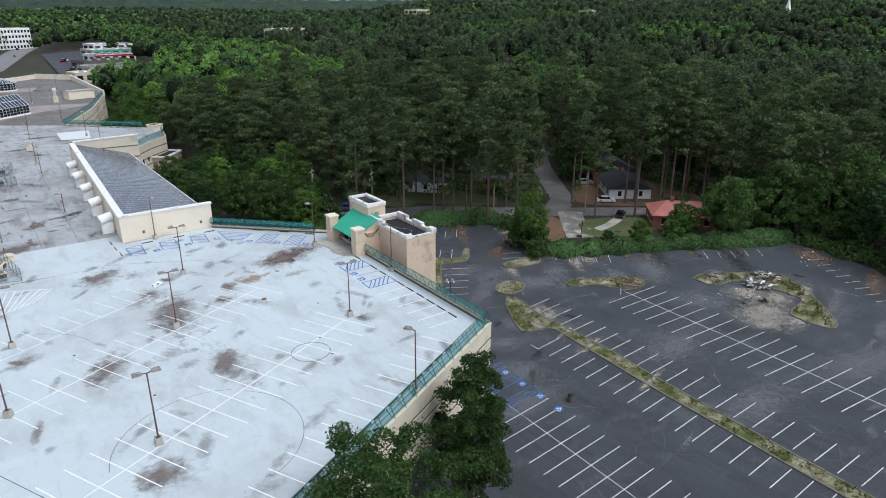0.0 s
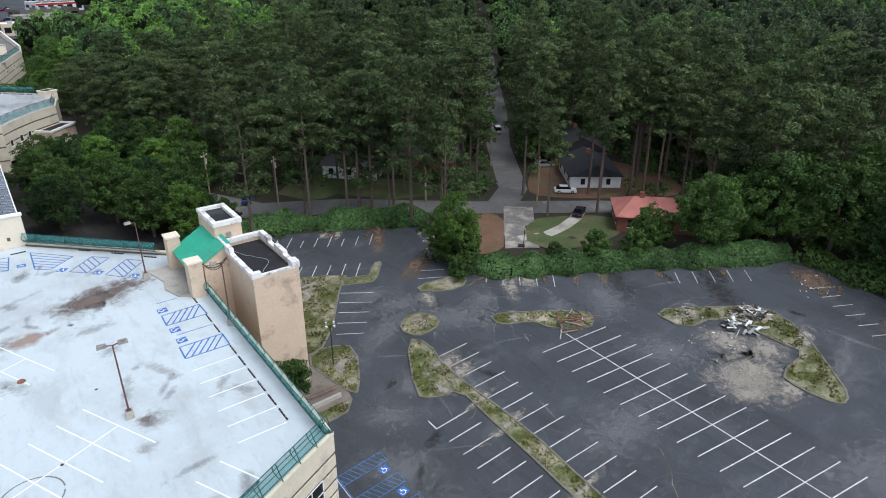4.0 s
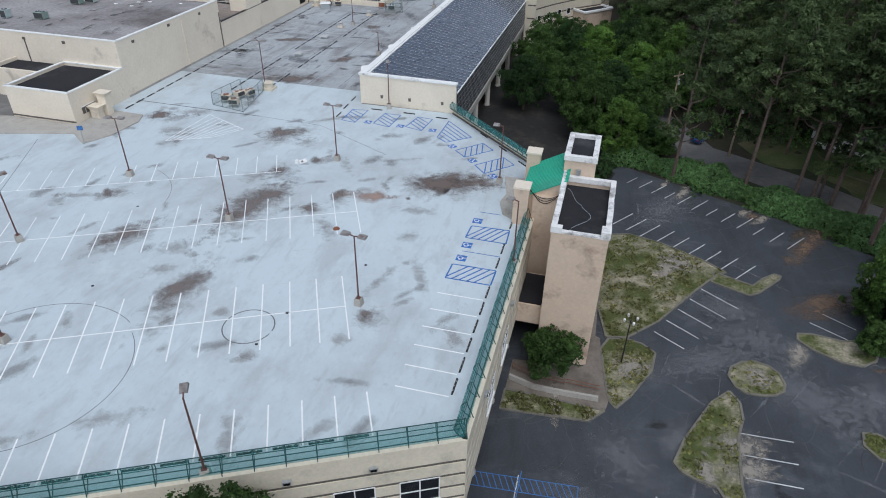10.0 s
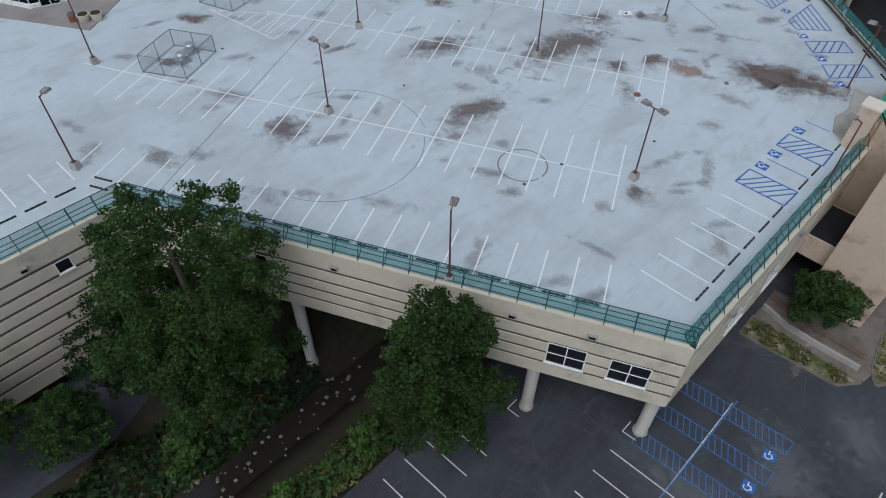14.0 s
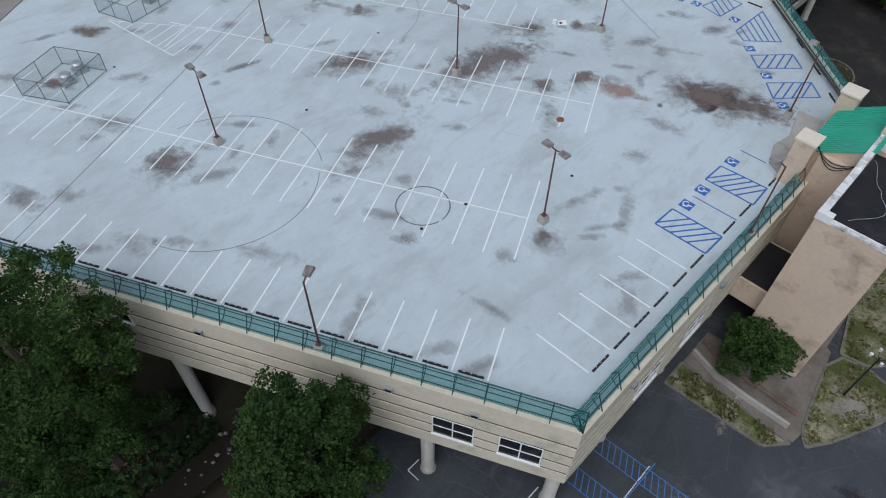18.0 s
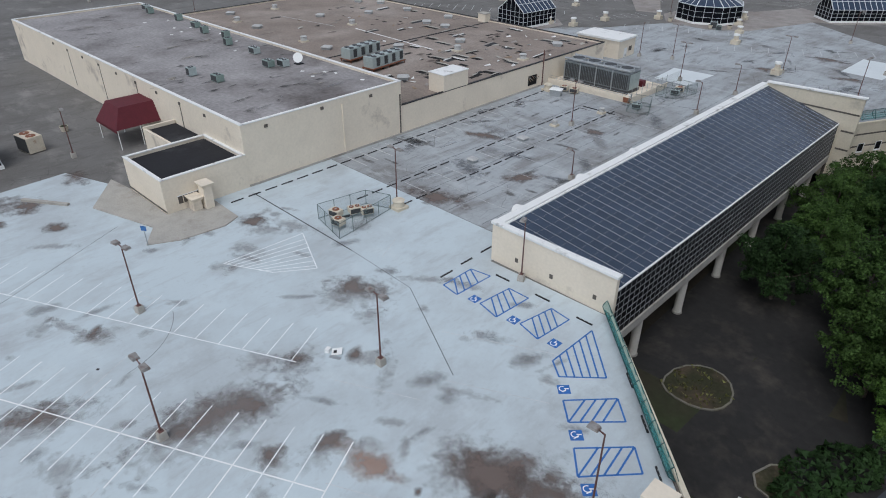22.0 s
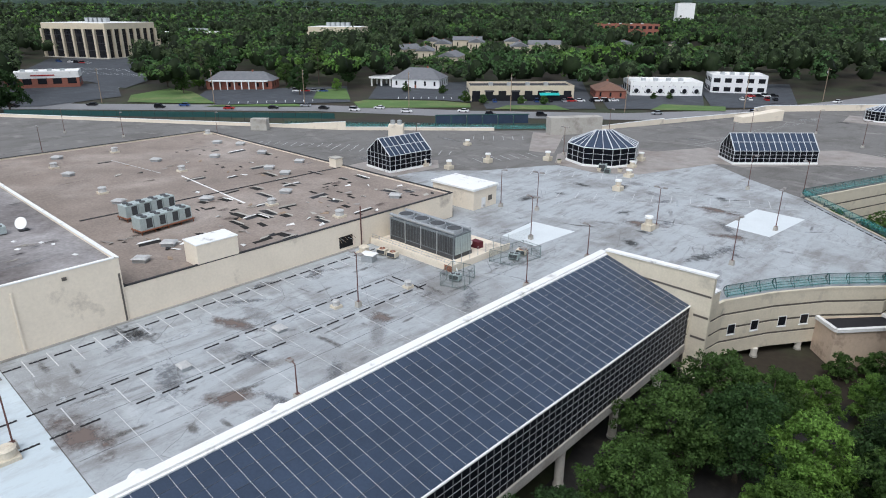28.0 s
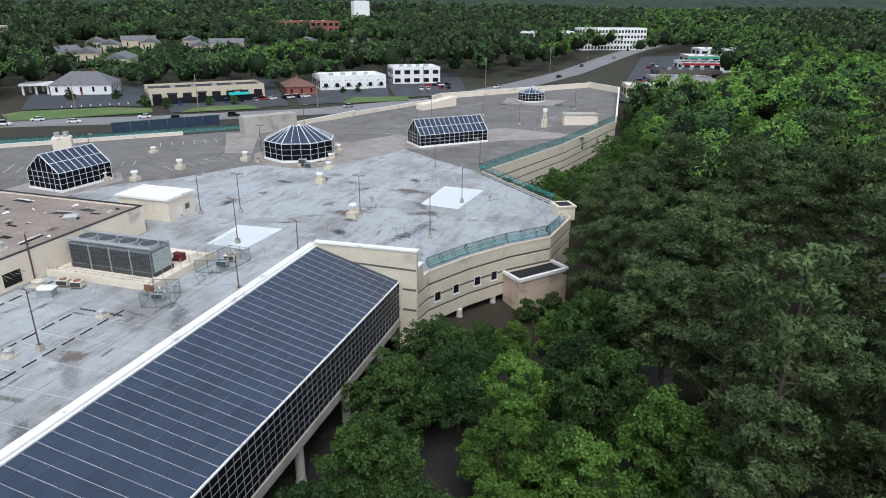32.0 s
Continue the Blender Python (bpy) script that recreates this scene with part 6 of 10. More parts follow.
def fan_unit(x, y, z, w=1.5, d=1.1, h=0.8, legs=0.5, fans=2, mat="unit_beige", yaw=0, name="condenser_unit", label="beige condenser unit with rusty fan guards on legs"):
    t = thing(name, label, "air conditioner", "condenser units", m=pose(x, y, z, 0, 0, yaw))
    soften(part("casing", Shape().box(-w / 2, -d / 2, legs, w / 2, d / 2, legs + h), mat, t), 0.03)
    for k in range(fans):
        cx = (k - (fans - 1) / 2) * w / fans
        g = part("fan_guard", Shape().tube((cx, 0, legs + h), (cx, 0, legs + h + 0.08), min(w / fans, d) * 0.40, min(w / fans, d) * 0.38, 14), "rust" if mat == "unit_beige" else "dark_grille", t)
        part("hub", Shape().tube((cx, 0, legs + h + 0.08), (cx, 0, legs + h + 0.12), 0.12, 0.1, 8), "grey_metal", g)
    part("grille", Shape().box(-w / 2 + 0.1, -d / 2 - 0.02, legs + 0.1, w / 2 - 0.1, -d / 2, legs + h - 0.1), "dark_grille", t)
    if legs > 0.1:
        for sx in (-1, 1):
            for sy in (-1, 1):
                part("leg", Shape().box(sx * (w / 2 - 0.1) - 0.04, sy * (d / 2 - 0.1) - 0.04, 0, sx * (w / 2 - 0.1) + 0.04, sy * (d / 2 - 0.1) + 0.04, legs), "grey_metal", t)
    return t


def roof_fan(x, y, z, r=0.5, mat="grey_metal", label="round galvanised roof exhaust fan on a curb", name="roof_fan"):
    t = thing(name, label, "roof fan", "roof fans", m=pose(x, y, z))
    part("curb", Shape().box(-r * 1.2, -r * 1.2, 0, r * 1.2, r * 1.2, 0.35), "unit_beige" if mat != "grey_metal" else "grey_metal", t)
    part("drum", Shape().tube((0, 0, 0.35), (0, 0, 0.35 + r * 0.9), r, r * 0.9, 14), mat, t)
    part("cap", Shape().tube((0, 0, 0.45 + r * 0.9), (0, 0, 0.62 + r * 0.9), r * 1.12, r * 0.8, 14), mat, t)
    part("neck", Shape().tube((0, 0, 0.35 + r * 0.9), (0, 0, 0.45 + r * 0.9), r * 0.7, r * 0.7, 10), "dark_grille", t)
    return t


def curb_vent(x, y, z, w=1.3, d=0.9, h=0.5, yaw=0, mat="unit", label="low pale metal roof hatch on a curb"):
    t = thing("roof_hatch", label, "roof vent", "roof hatches", m=pose(x, y, z, 0, 0, yaw))
    part("curb", Shape().box(-w / 2, -d / 2, 0, w / 2, d / 2, h), "grey_metal", t)
    part("cover", Shape().add([(-w * 0.62, -d * 0.62, h), (w * 0.62, -d * 0.62, h), (w * 0.62, d * 0.62, h), (-w * 0.62, d * 0.62, h), (-w * 0.45, -d * 0.4, h + 0.22), (w * 0.45, -d * 0.4, h + 0.22), (w * 0.45, d * 0.4, h + 0.22), (-w * 0.45, d * 0.4, h + 0.22)],
                              [(0, 3, 2, 1), (4, 5, 6, 7), (0, 1, 5, 4), (1, 2, 6, 5), (2, 3, 7, 6), (3, 0, 4, 7)]), mat, t)
    return t


for x, y, w in ((11.2, 115.5, 10), (13.2, 114.3, 10), (12.2, 117.6, 70), (13.4, 118.6, 70)):
    fan_unit(x, y, D, fans=1 if w == 10 else 2, yaw=w)
fan_unit(11.6, 116.6, D, 1.6, 1.1, 0.5, 0.1, 0, "unit", 70, label="low grey condenser cabinet inside the fence")
for x, y in ((3.9, 56.0), (2.8, 57.7)):
    roof_fan(x, y, D, 0.55, "grey_metal", "grey drum fan on a square base inside a fence")
curb_vent(-5.1, 69.6, D, 1.2, 0.9, 0.7, 20, "unit_beige", "beige vent box inside a fence")
curb_vent(-9.0, 77.6, D, 1.2, 0.9, 0.7, 20, "unit_beige", "beige vent box inside a fence")
curb_vent(11.2, 152.6, D, 1.3, 1.2, 0.4, 0, "vent_pale", "white square roof vent on the deck")
curb_vent(11.4, 140.4, D, 1.2, 1.1, 0.5, 0, "vent_pale", "white square roof vent on the deck")
roof_fan(11.0, 161.4, D, 0.5, "vent_pale", "white round vent cap on a square curb")
roof_fan(13.2, 172.4, D, 0.5, "vent_pale", "white round vent cap on a square curb")
roof_fan(14.6, 122.8, D, 0.75, "unit_beige", "beige ribbed vent stack on the deck")
wreck = thing("fallen_fan", "white fan housing lying broken on the deck", "debris", m=pose(31.2, 99.6, D, 0, 0, 25) @ Matrix.Scale(0.6, 4))
part("lid", Shape().box(-0.1, -0.7, 0.05, 1.5, 0.7, 0.15), "white", wreck, m=pose(0, 0, 0, 6, -8, 20))
part("box", Shape().box(-1.1, -0.4, 0, -0.4, 0.4, 0.6), "white", wreck)
part("opening", Shape().tube((-1.12, 0, 0.3), (-1.0, 0, 0.3), 0.2, 0.2, 10), "black", wreck)
part("panel", Shape().box(0.0, -1.2, 0.0, 1.8, -0.6, 0.05), "grey_metal", wreck)
part("hole", Shape().box(0.2, -0.3, 0.16, 0.7, 0.2, 0.2), "black", wreck, m=pose(0, 0, 0, 6, -8, 20))
for x, y in ((43.4, 71.5), (42.8, 67.0), (47.5, 80.5), (4.5, 60.5), (18.5, 84), (24, 70)):
    part("drain", Shape().tube((x, y, D), (x, y, D + 0.01), 0.15, 0.15, 10), "black", deck)
planter = thing("drain_cap", "rusty drain cap on the deck", "drain", m=pose(42.0, 86.0, D))
part("cap", Shape().tube((0, 0, 0), (0, 0, 0.12), 0.4, 0.3, 10), "rust", planter)

# ---- the two big stores on the deck ----
def parapet_walls(t, x0, y0, x1, y1, z0, z1, mat, roof_mat, roof_z, coping="white", thick=0.35, cop_h=0.14):
    for nm, b in (("wall", (x0, y0, x1, y0 + thick)), ("wall", (x0, y1 - thick, x1, y1)), ("wall", (x0, y0 + thick, x0 + thick, y1 - thick)), ("wall", (x1 - thick, y0 + thick, x1, y1 - thick))):
        part(nm, Shape().box(b[0], b[1], z0, b[2], b[3], z1), mat, t)
        if coping:
            part("coping", Shape().box(b[0] - 0.06, b[1] - 0.06, z1, b[2] + 0.06, b[3] + 0.06, z1 + cop_h), coping, t)
    part("roof", Shape().box(x0 + thick, y0 + thick, roof_z - 0.3, x1 - thick, y1 - thick, roof_z), roof_mat, t)


store = thing("department_store", "cream stucco store block with a grey felt roof", "building")
parapet_walls(store, -98.0, 112.9, -4.5, 141.0, D - 0.02, 31.5, "stucco", "grey_roof", 31.15, "white", 0.4, 0.12)
mall = thing("mall_block", "cream stucco store block with a brown gravel roof full of holes", "building")
parapet_walls(mall, -98.0, 141.05, -4.6, 201.0, D - 0.02, 27.55, "stucco", "brown_roof", 27.2, "black", 0.35, 0.12)
part("raised_box", Shape().box(-8.2, 150.8, 26.9, -4.56, 156.8, 30.3), "stucco", mall)
part("coping", Shape().box(-8.3, 150.7, 30.3, -4.5, 156.9, 30.42), "white", mall)
part("roof_seam", Shape().bar((-37.5, 147, 27.21), (-37.2, 200, 27.21), 0.5, 0.06), "black_roof", mall)
part("repair_strip", Shape().bar((-54.6, 172.5, 27.215), (-27.5, 171.1, 27.215), 0.35, 0.03), "white", mall)
part("repair_strip", Shape().bar((-80, 168, 27.215), (-60, 170.5, 27.215), 0.15, 0.02), "worn_paint", mall)
hole_seed = random.Random(9)
# roof holes as thin black sheets; no opening is cut, the dark is painted
for k in range(26):
    x, y = hole_seed.uniform(-30, -7), hole_seed.uniform(160, 199)
    m = pose(x, y, 27.205, 0, 0, hole_seed.choice((0, 0, 90)) + hole_seed.uniform(-6, 6))
    w, d = hole_seed.uniform(0.8, 2.4), hole_seed.uniform(0.35, 1.0)
    part("roof_hole", Shape().box(-w / 2, -d / 2, 0, w / 2, d / 2, 0.02), "hole_shade", mall, m=m)
for k in range(12):
    x, y = hole_seed.uniform(-80, -35), hole_seed.uniform(165, 198)
    w, d = hole_seed.uniform(0.6, 2.0), hole_seed.uniform(0.3, 0.8)
    part("roof_hole", Shape().box(-w / 2, -d / 2, 0, w / 2, d / 2, 0.02), "hole_shade", mall, m=pose(x, y, 27.205, 0, 0, hole_seed.uniform(-10, 10)))
# the hole torn into the east wall, its dark inside painted as a black sheet
part("wall_break", Shape().prism([(-4.62, 174.2), (-4.55, 174.2), (-4.55, 176.9), (-4.62, 176.9)], D + 0.7, D + 2.6), "hole_shade", mall)
for k in range(8):
    y = 174.0 + 0.4 * k
    part("torn_edge", Shape().bar((-4.5, y, D + 2.6 - 0.2 * (k % 3)), (-4.3, y + 0.5, D + 1.6 + 0.3 * (k % 2)), 0.1, 0.06), hole_seed.choice(("grey_metal", "wood", "black")), mall)
for y, z1 in ((116.6, 30.6), (125.8, 30.8), (134.8, 30.6)):
    part("scupper", Shape().box(-4.5, y - 0.25, z1 - 0.2, -4.35, y + 0.25, z1 + 0.2), "groove", store)
part("downpipe", Shape().box(-4.5, 129.3, D, -4.36, 129.5, 30.5), "stucco", store)
part("downpipe", Shape().box(-4.5, 140.6, D, -4.4, 140.8, 29.5), "groove", store)
part("downpipe", Shape().box(-4.55, 178.6, D, -4.4, 178.75, 29.8), "rust_pole", mall)
part("kick_strip", Shape().box(-4.5, 113, D, -4.3, 141, D + 0.25), "concrete", store)
part("kick_strip", Shape().box(-4.6, 141.05, D, -4.3, 178, D + 0.2), "concrete", mall)
for k in range(9):
    x = -14 - 7.4 * k
    part("scupper", Shape().box(x - 0.25, 112.78, 30.4, x + 0.25, 112.9, 30.8), "groove", store)
    part("wall_streak", Shape().box(x - 0.12, 112.87, D + 1, x + 0.12, 112.9, 30.4), "groove", store) if k % 2 else None
low = thing("entrance_block", "low cream entrance block with a black flat roof", "building")
parapet_walls(low, -15.2, 101.3, -4.4, 112.88, D - 0.02, 27.5, "stucco", "black_roof", 27.1, "white", 0.35, 0.12)
part("annex_wall", Shape().box(-24.0, 108.0, D, -15.25, 108.4, 27.3), "stucco", low)
part("annex_roof", Shape().box(-24.0, 108.4, 26.8, -15.25, 112.8, 27.0), "black_roof", low)
part("annex_wall", Shape().box(-24.4, 108.0, D, -24.0, 112.8, 27.5), "stucco", low)
for k in range(4):
    part("louvre", Shape().box(-4.4, 103.0 + 0.7 * k, D + 1.0, -4.34, 103.55 + 0.7 * k, D + 2.0), "groove", low)
    part("louvre_frame", Shape().box(-4.4, 102.95 + 0.7 * k, D + 2.0, -4.32, 103.6 + 0.7 * k, D + 2.08), "white", low)
part("band", Shape().box(-15.25, 101.24, D + 0.3, -4.35, 101.3, D + 0.5), "groove", low)
for x, y, hh in ((-2.9, 106.0, 3.0), (-3.4, 104.6, 1.4)):
    v = thing("vent_shaft", "cream stucco vent shaft with a flared cap", "vent", m=pose(x, y, D))
    part("shaft", Shape().box(-0.7, -0.55, 0, 0.7, 0.55, hh), "stucco", v)
    part("cap", Shape().add([(-0.75, -0.6, hh), (0.75, -0.6, hh), (0.75, 0.6, hh), (-0.75, 0.6, hh), (-1.05, -0.85, hh + 0.5), (1.05, -0.85, hh + 0.5), (1.05, 0.85, hh + 0.5), (-1.05, 0.85, hh + 0.5)],
                            [(0, 3, 2, 1), (4, 5, 6, 7), (0, 1, 5, 4), (1, 2, 6, 5), (2, 3, 7, 6), (3, 0, 4, 7)]), "stucco", v)
part("pad", Shape().prism(ccw([(0.9, 96.2), (2.6, 99.5), (3.2, 104.8), (2.2, 107.2), (-4.35, 107.4), (-4.35, 101.25), (-15, 101.2), (-20, 100.6), (-13, 95.5), (-2.6, 98.6)]), D, D + 0.13), "concrete", low, "kerbed concrete pad")
# maroon entrance canopy
can = thing("entrance_canopy", "maroon canvas canopy on thin posts by the store", "awning", m=pose(-33.4, 106.0, D) @ Matrix.Diagonal((1.55, 1.05, 1.12, 1)))
part("canvas", Shape().add([(-2.5, 0, 2.8), (2.5, 0, 2.8), (2.5, 7.5, 2.8), (-2.5, 7.5, 2.8), (-1.6, 1.5, 5.4), (1.6, 1.5, 5.4), (1.6, 7.5, 5.4), (-1.6, 7.5, 5.4)],
                           [(0, 3, 2, 1), (4, 5, 6, 7), (0, 1, 5, 4), (1, 2, 6, 5), (2, 3, 7, 6), (3, 0, 4, 7)]), "maroon", can)
for k in range(12):
    part("valance", Shape().box(-2.5 + 0.42 * k, -0.03, 2.4, -2.5 + 0.42 * k + 0.38, 0.02, 2.8), "maroon", can)
for sx in (-2.4, 2.4):
    for y in (0.2, 3.5, 7.0):
        part("post", Shape().tube((sx, y, 0), (sx, y, 2.8), 0.06, 0.06, 8), "white", can)
# units on the grey roof
for x, y, kind in ((-25.6, 121.5, 2), (-31.5, 120.2, 1), (-27.4, 131.9, 2), (-25.9, 133.8, 2), (-36.8, 135.0, 2), (-45.7, 134.8, 1), (-51.0, 137.4, 1), (-64.3, 138.0, 2), (-73, 138.6, 1), (-84.9, 137.6, 1), (-58, 136.6, 1), (-90, 139, 2)):
    fan_unit(x, y, 31.15, 1.9 if kind == 2 else 1.2, 1.3, 1.05 if kind == 2 else 1.3, 0.12, kind, random.choice(("unit", "unit_green", "unit_green")), 90 * (kind - 1) * 0, "rooftop_unit", "grey-green rooftop air conditioner with dark grilles")
dish = thing("satellite_dish", "white satellite dish on the grey roof", "satellite dish", m=pose(-25.3, 136.5, 31.15))
part("mast", Shape().tube((0, 0, 0), (0, 0, 1.0), 0.06, 0.05, 8), "grey_metal", dish)
part("reflector", Shape().tube((0, 0, 1.0), (0.22, -0.25, 1.15), 0.25, 0.85, 18), "white", dish)
part("base", Shape().box(-0.6, -0.6, 0, 0.6, 0.6, 0.12), "black", dish)
for k in range(60):
    x, y = hole_seed.uniform(-92, -8), hole_seed.uniform(116, 139)
    if hole_seed.random() < 0.35:
        stain(store, x, y, hole_seed.uniform(1, 3.5), hole_seed.uniform(0.6, 1.6), hole_seed.uniform(0, 180), hole_seed.choice(("stain_mud", "stain_grey")), lambda x, y: 31.152)
    elif y > 130:
        part("roof_debris", Shape().box(-0.3, -0.2, 0, 0.3, 0.2, 0.08), "white", store, m=pose(x, y, 31.15, 0, 0, hole_seed.uniform(0, 180)))
for x, y in ((-80.6, 156.5), (-58.4, 174.4), (-52.3, 156.1), (-23.0, 173.8), (-94, 199), (-88, 172), (-9.0, 177.9)):
    roof_fan(x, y, 27.2, 0.72, "vent_pale", "round pale roof exhaust fan on a curb")
for x, y in ((-71.3, 156.3), (-71.6, 174.7), (-43.4, 155.6), (-80.7, 194.6), (-47.0, 188.5), (-34.0, 167.3), (-74.7, 197.7), (-47.5, 196.6), (-11.0, 192.3), (-62, 196), (-28, 180), (-16, 152), (-12.5, 146.5), (-40.5, 188.2), (-66, 186), (-90, 160)):
    curb_vent(x, y, 27.2, 1.8, 1.5, 0.55, 40 + hole_seed.uniform(-8, 8), "vent_pale")
pent = thing("roof_penthouse", "small cream stair head on the roof edge", "roof hut", m=pose(-38.5, 200.0, 27.2))
part("wall", Shape().box(-1.2, -0.9, 0, 1.2, 0.9, 1.9), "stucco", pent)
part("cap", Shape().box(-1.35, -1.05, 1.9, 1.35, 1.05, 2.1), "concrete", pent)
for k in range(70):
    x, y = (hole_seed.uniform(-26, -7), hole_seed.uniform(146, 199)) if k < 56 else (hole_seed.uniform(-80, -30), hole_seed.uniform(160, 198))
    t = thing("roof_scrap", "torn roofing scrap and insulation lying on the gravel", "debris", "scraps on the brown roof", m=pose(x, y, 27.2, 0, 0, hole_seed.uniform(0, 360)))
    a, b = hole_seed.uniform(0.25, 0.8), hole_seed.uniform(0.15, 0.45)
    part("sheet", Shape().add([(-a, -b, 0.0), (a, -b * 0.6, 0.05), (a * 0.8, b, 0.25), (-a * 0.7, b * 0.8, 0.02), (-a, -b, 0.05), (a, -b * 0.6, 0.1), (a * 0.8, b, 0.3), (-a * 0.7, b * 0.8, 0.07)],
                              [(0, 3, 2, 1), (4, 5, 6, 7), (0, 1, 5, 4), (1, 2, 6, 5), (2, 3, 7, 6), (3, 0, 4, 7)]), hole_seed.choice(("white_dirty", "white", "black", "wood", "concrete", "paving")), t)
for k in range(46):
    x, y = (hole_seed.uniform(-34, -6), hole_seed.uniform(150, 199)) if k < 34 else (hole_seed.uniform(-80, -34), hole_seed.uniform(165, 199))
    w, d, yaw = hole_seed.uniform(0.9, 2.6), hole_seed.uniform(0.35, 0.8), hole_seed.choice((0, 0, 90)) + hole_seed.uniform(-8, 8)
    torn = thing("torn_roof_patch", "torn dark strip in the roof felt with a raised pale edge", "roof damage", "torn strips on the brown roof", m=pose(x, y, 27.2, 0, 0, yaw))
    # flat sheet, mostly near-black, painting the dark inside the tear
    part("opening", Shape().add([(-w, -d, 0.012), (w * 0.9, -d * 0.8, 0.012), (w, d, 0.012), (-w * 0.8, d * 0.7, 0.012)], [(0, 1, 2, 3)]), hole_seed.choice(("hole_shade", "hole_shade", "black")), torn)
    part("lifted_edge", Shape().add([(-w, d * 0.75, 0.02), (w, d * 1.0, 0.02), (w * 0.9, d * 1.25, 0.16), (-w * 0.7, d * 1.1, 0.12), (-w, d * 0.75, 0.06), (w, d * 1.0, 0.06), (w * 0.9, d * 1.25, 0.20), (-w * 0.7, d * 1.1, 0.16)],
                                    [(0, 3, 2, 1), (4, 5, 6, 7), (0, 1, 5, 4), (1, 2, 6, 5), (2, 3, 7, 6), (3, 0, 4, 7)]), hole_seed.choice(("concrete", "concrete", "paving", "white_dirty")), torn)
for k in range(40):
    stain(store, hole_seed.uniform(-92, -6), hole_seed.uniform(146, 199), hole_seed.uniform(1, 4.5), hole_seed.uniform(0.6, 2.2), hole_seed.uniform(0, 180), hole_seed.choice(("stain", "stain_grey", "stain_sand")), lambda x, y: 27.203)
for k in range(44):
    stain(store, hole_seed.uniform(-92, -8), hole_seed.uniform(114, 140), hole_seed.uniform(1.2, 5.0), hole_seed.uniform(0.4, 1.8), hole_seed.uniform(0, 180), hole_seed.choice(("stain_sand", "stain_grey", "stain_streak", "stain_streak")), lambda x, y: 31.154)
# twin chillers on steel frames
for cx, cy in ((-33.0, 156.4), (-24.9, 155.3)):
    ch = thing("rooftop_chiller", "grey multi-fan chiller on a rusty steel frame", "chiller", "chillers on the brown roof", m=pose(cx, cy, 27.2, 0, 0, 97))
    part("frame", Shape().box(-4.6, -1.5, 0.5, 4.6, 1.5, 0.65), "rust", ch)
    for k in range(5):
        for sy in (-1.3, 1.3):
            part("leg", Shape().box(-4.4 + 2.2 * k - 0.06, sy - 0.06, 0, -4.4 + 2.2 * k + 0.06, sy + 0.06, 0.5), "rust", ch)
    for k in range(4):
        mod = part("module", Shape().box(-4.4 + 2.2 * k, -1.2, 0.66, -4.4 + 2.2 * k + 2.1, 1.2, 2.6), "unit", ch)
        for sy in (-1.21, 1.2):
            part("coil", Shape().box(-4.3 + 2.2 * k + 0.9, sy, 0.9, -4.3 + 2.2 * k + 1.85, sy + 0.02, 2.4), "dark_grille", mod)
        for sy in (-0.6, 0.6):
            part("fan", Shape().tube((-4.4 + 2.2 * k + 1.05, sy, 2.6), (-4.4 + 2.2 * k + 1.05, sy, 2.72), 0.5, 0.48, 14), "dark_grille", mod)

# ---- cooling tower plant beside the wall ----
plant = thing("cooling_plant", "weathered galvanised cooling tower on a stained concrete plinth", "cooling tower", m=pose(0, 0, D))
part("plinth", Shape().box(-4.5, 180.6, 0, 14.0, 194.6, 0.5), "stucco", plant, "stained cream plinth")
part("skirt", Shape().box(-4.4, 180.55, 0.5, 14.05, 180.7, 1.1), "stucco", plant)
part("skirt", Shape().box(13.9, 180.7, 0.5, 14.05, 194.6, 1.1), "stucco", plant)
part("corner_rust", Shape().box(12.6, 180.5, 0.1, 14.1, 180.55, 1.0), "rust", plant)
part("frame", Shape().box(-2.9, 183.6, 0.5, 11.6, 187.9, 1.1), "dark_grille", plant)
for k in range(4):
    x0 = -2.8 + 3.6 * k
    body = part("cell", Shape().box(x0, 183.7, 1.1, x0 + 3.5, 187.8, 4.3), "tower_sheet", plant)
    for j in range(9):
        part("louvre", Shape().box(x0 + 0.2 + 0.36 * j, 183.62, 1.3, x0 + 0.36 * j + 0.42, 183.7, 4.0), "dark_grille", body)
    part("fan_ring", Shape().tube((x0 + 1.75, 185.75, 4.3), (x0 + 1.75, 185.75, 4.85), 1.45, 1.35, 20), "grey_metal", body)
    part("fan_disc", Shape().tube((x0 + 1.75, 185.75, 4.4), (x0 + 1.75, 185.75, 4.86), 1.2, 1.2, 20), "dark_grille", body)
    part("corner_post", Shape().box(x0 - 0.08, 183.58, 0.6, x0 + 0.08, 183.74, 4.4), "grey_metal", body)
for y in (183.9, 187.4):
    part("header_pipe", Shape().tube((-3.0, y, 4.75), (11.6, y, 4.75), 0.24, 0.24, 12), "grey_metal", plant)
for j in range(9):
    part("end_slat", Shape().box(11.6, 184.0 + 0.4 * j, 1.2, 11.66, 184.32 + 0.4 * j, 4.1), "unit", plant)
for y in (180.9, 194.4):
    for h in (1.5, 1.9):
        part("guard_rail", Shape().bar((-4.3, y, h - 0.3), (13.9, y, h - 0.3), 0.05, 0.05), "grey_metal", plant)
    for k in range(12):
        part("guard_post", Shape().tube((-4.2 + 1.64 * k, y, 0.5), (-4.2 + 1.64 * k, y, 1.65), 0.03, 0.03, 6), "grey_metal", plant)
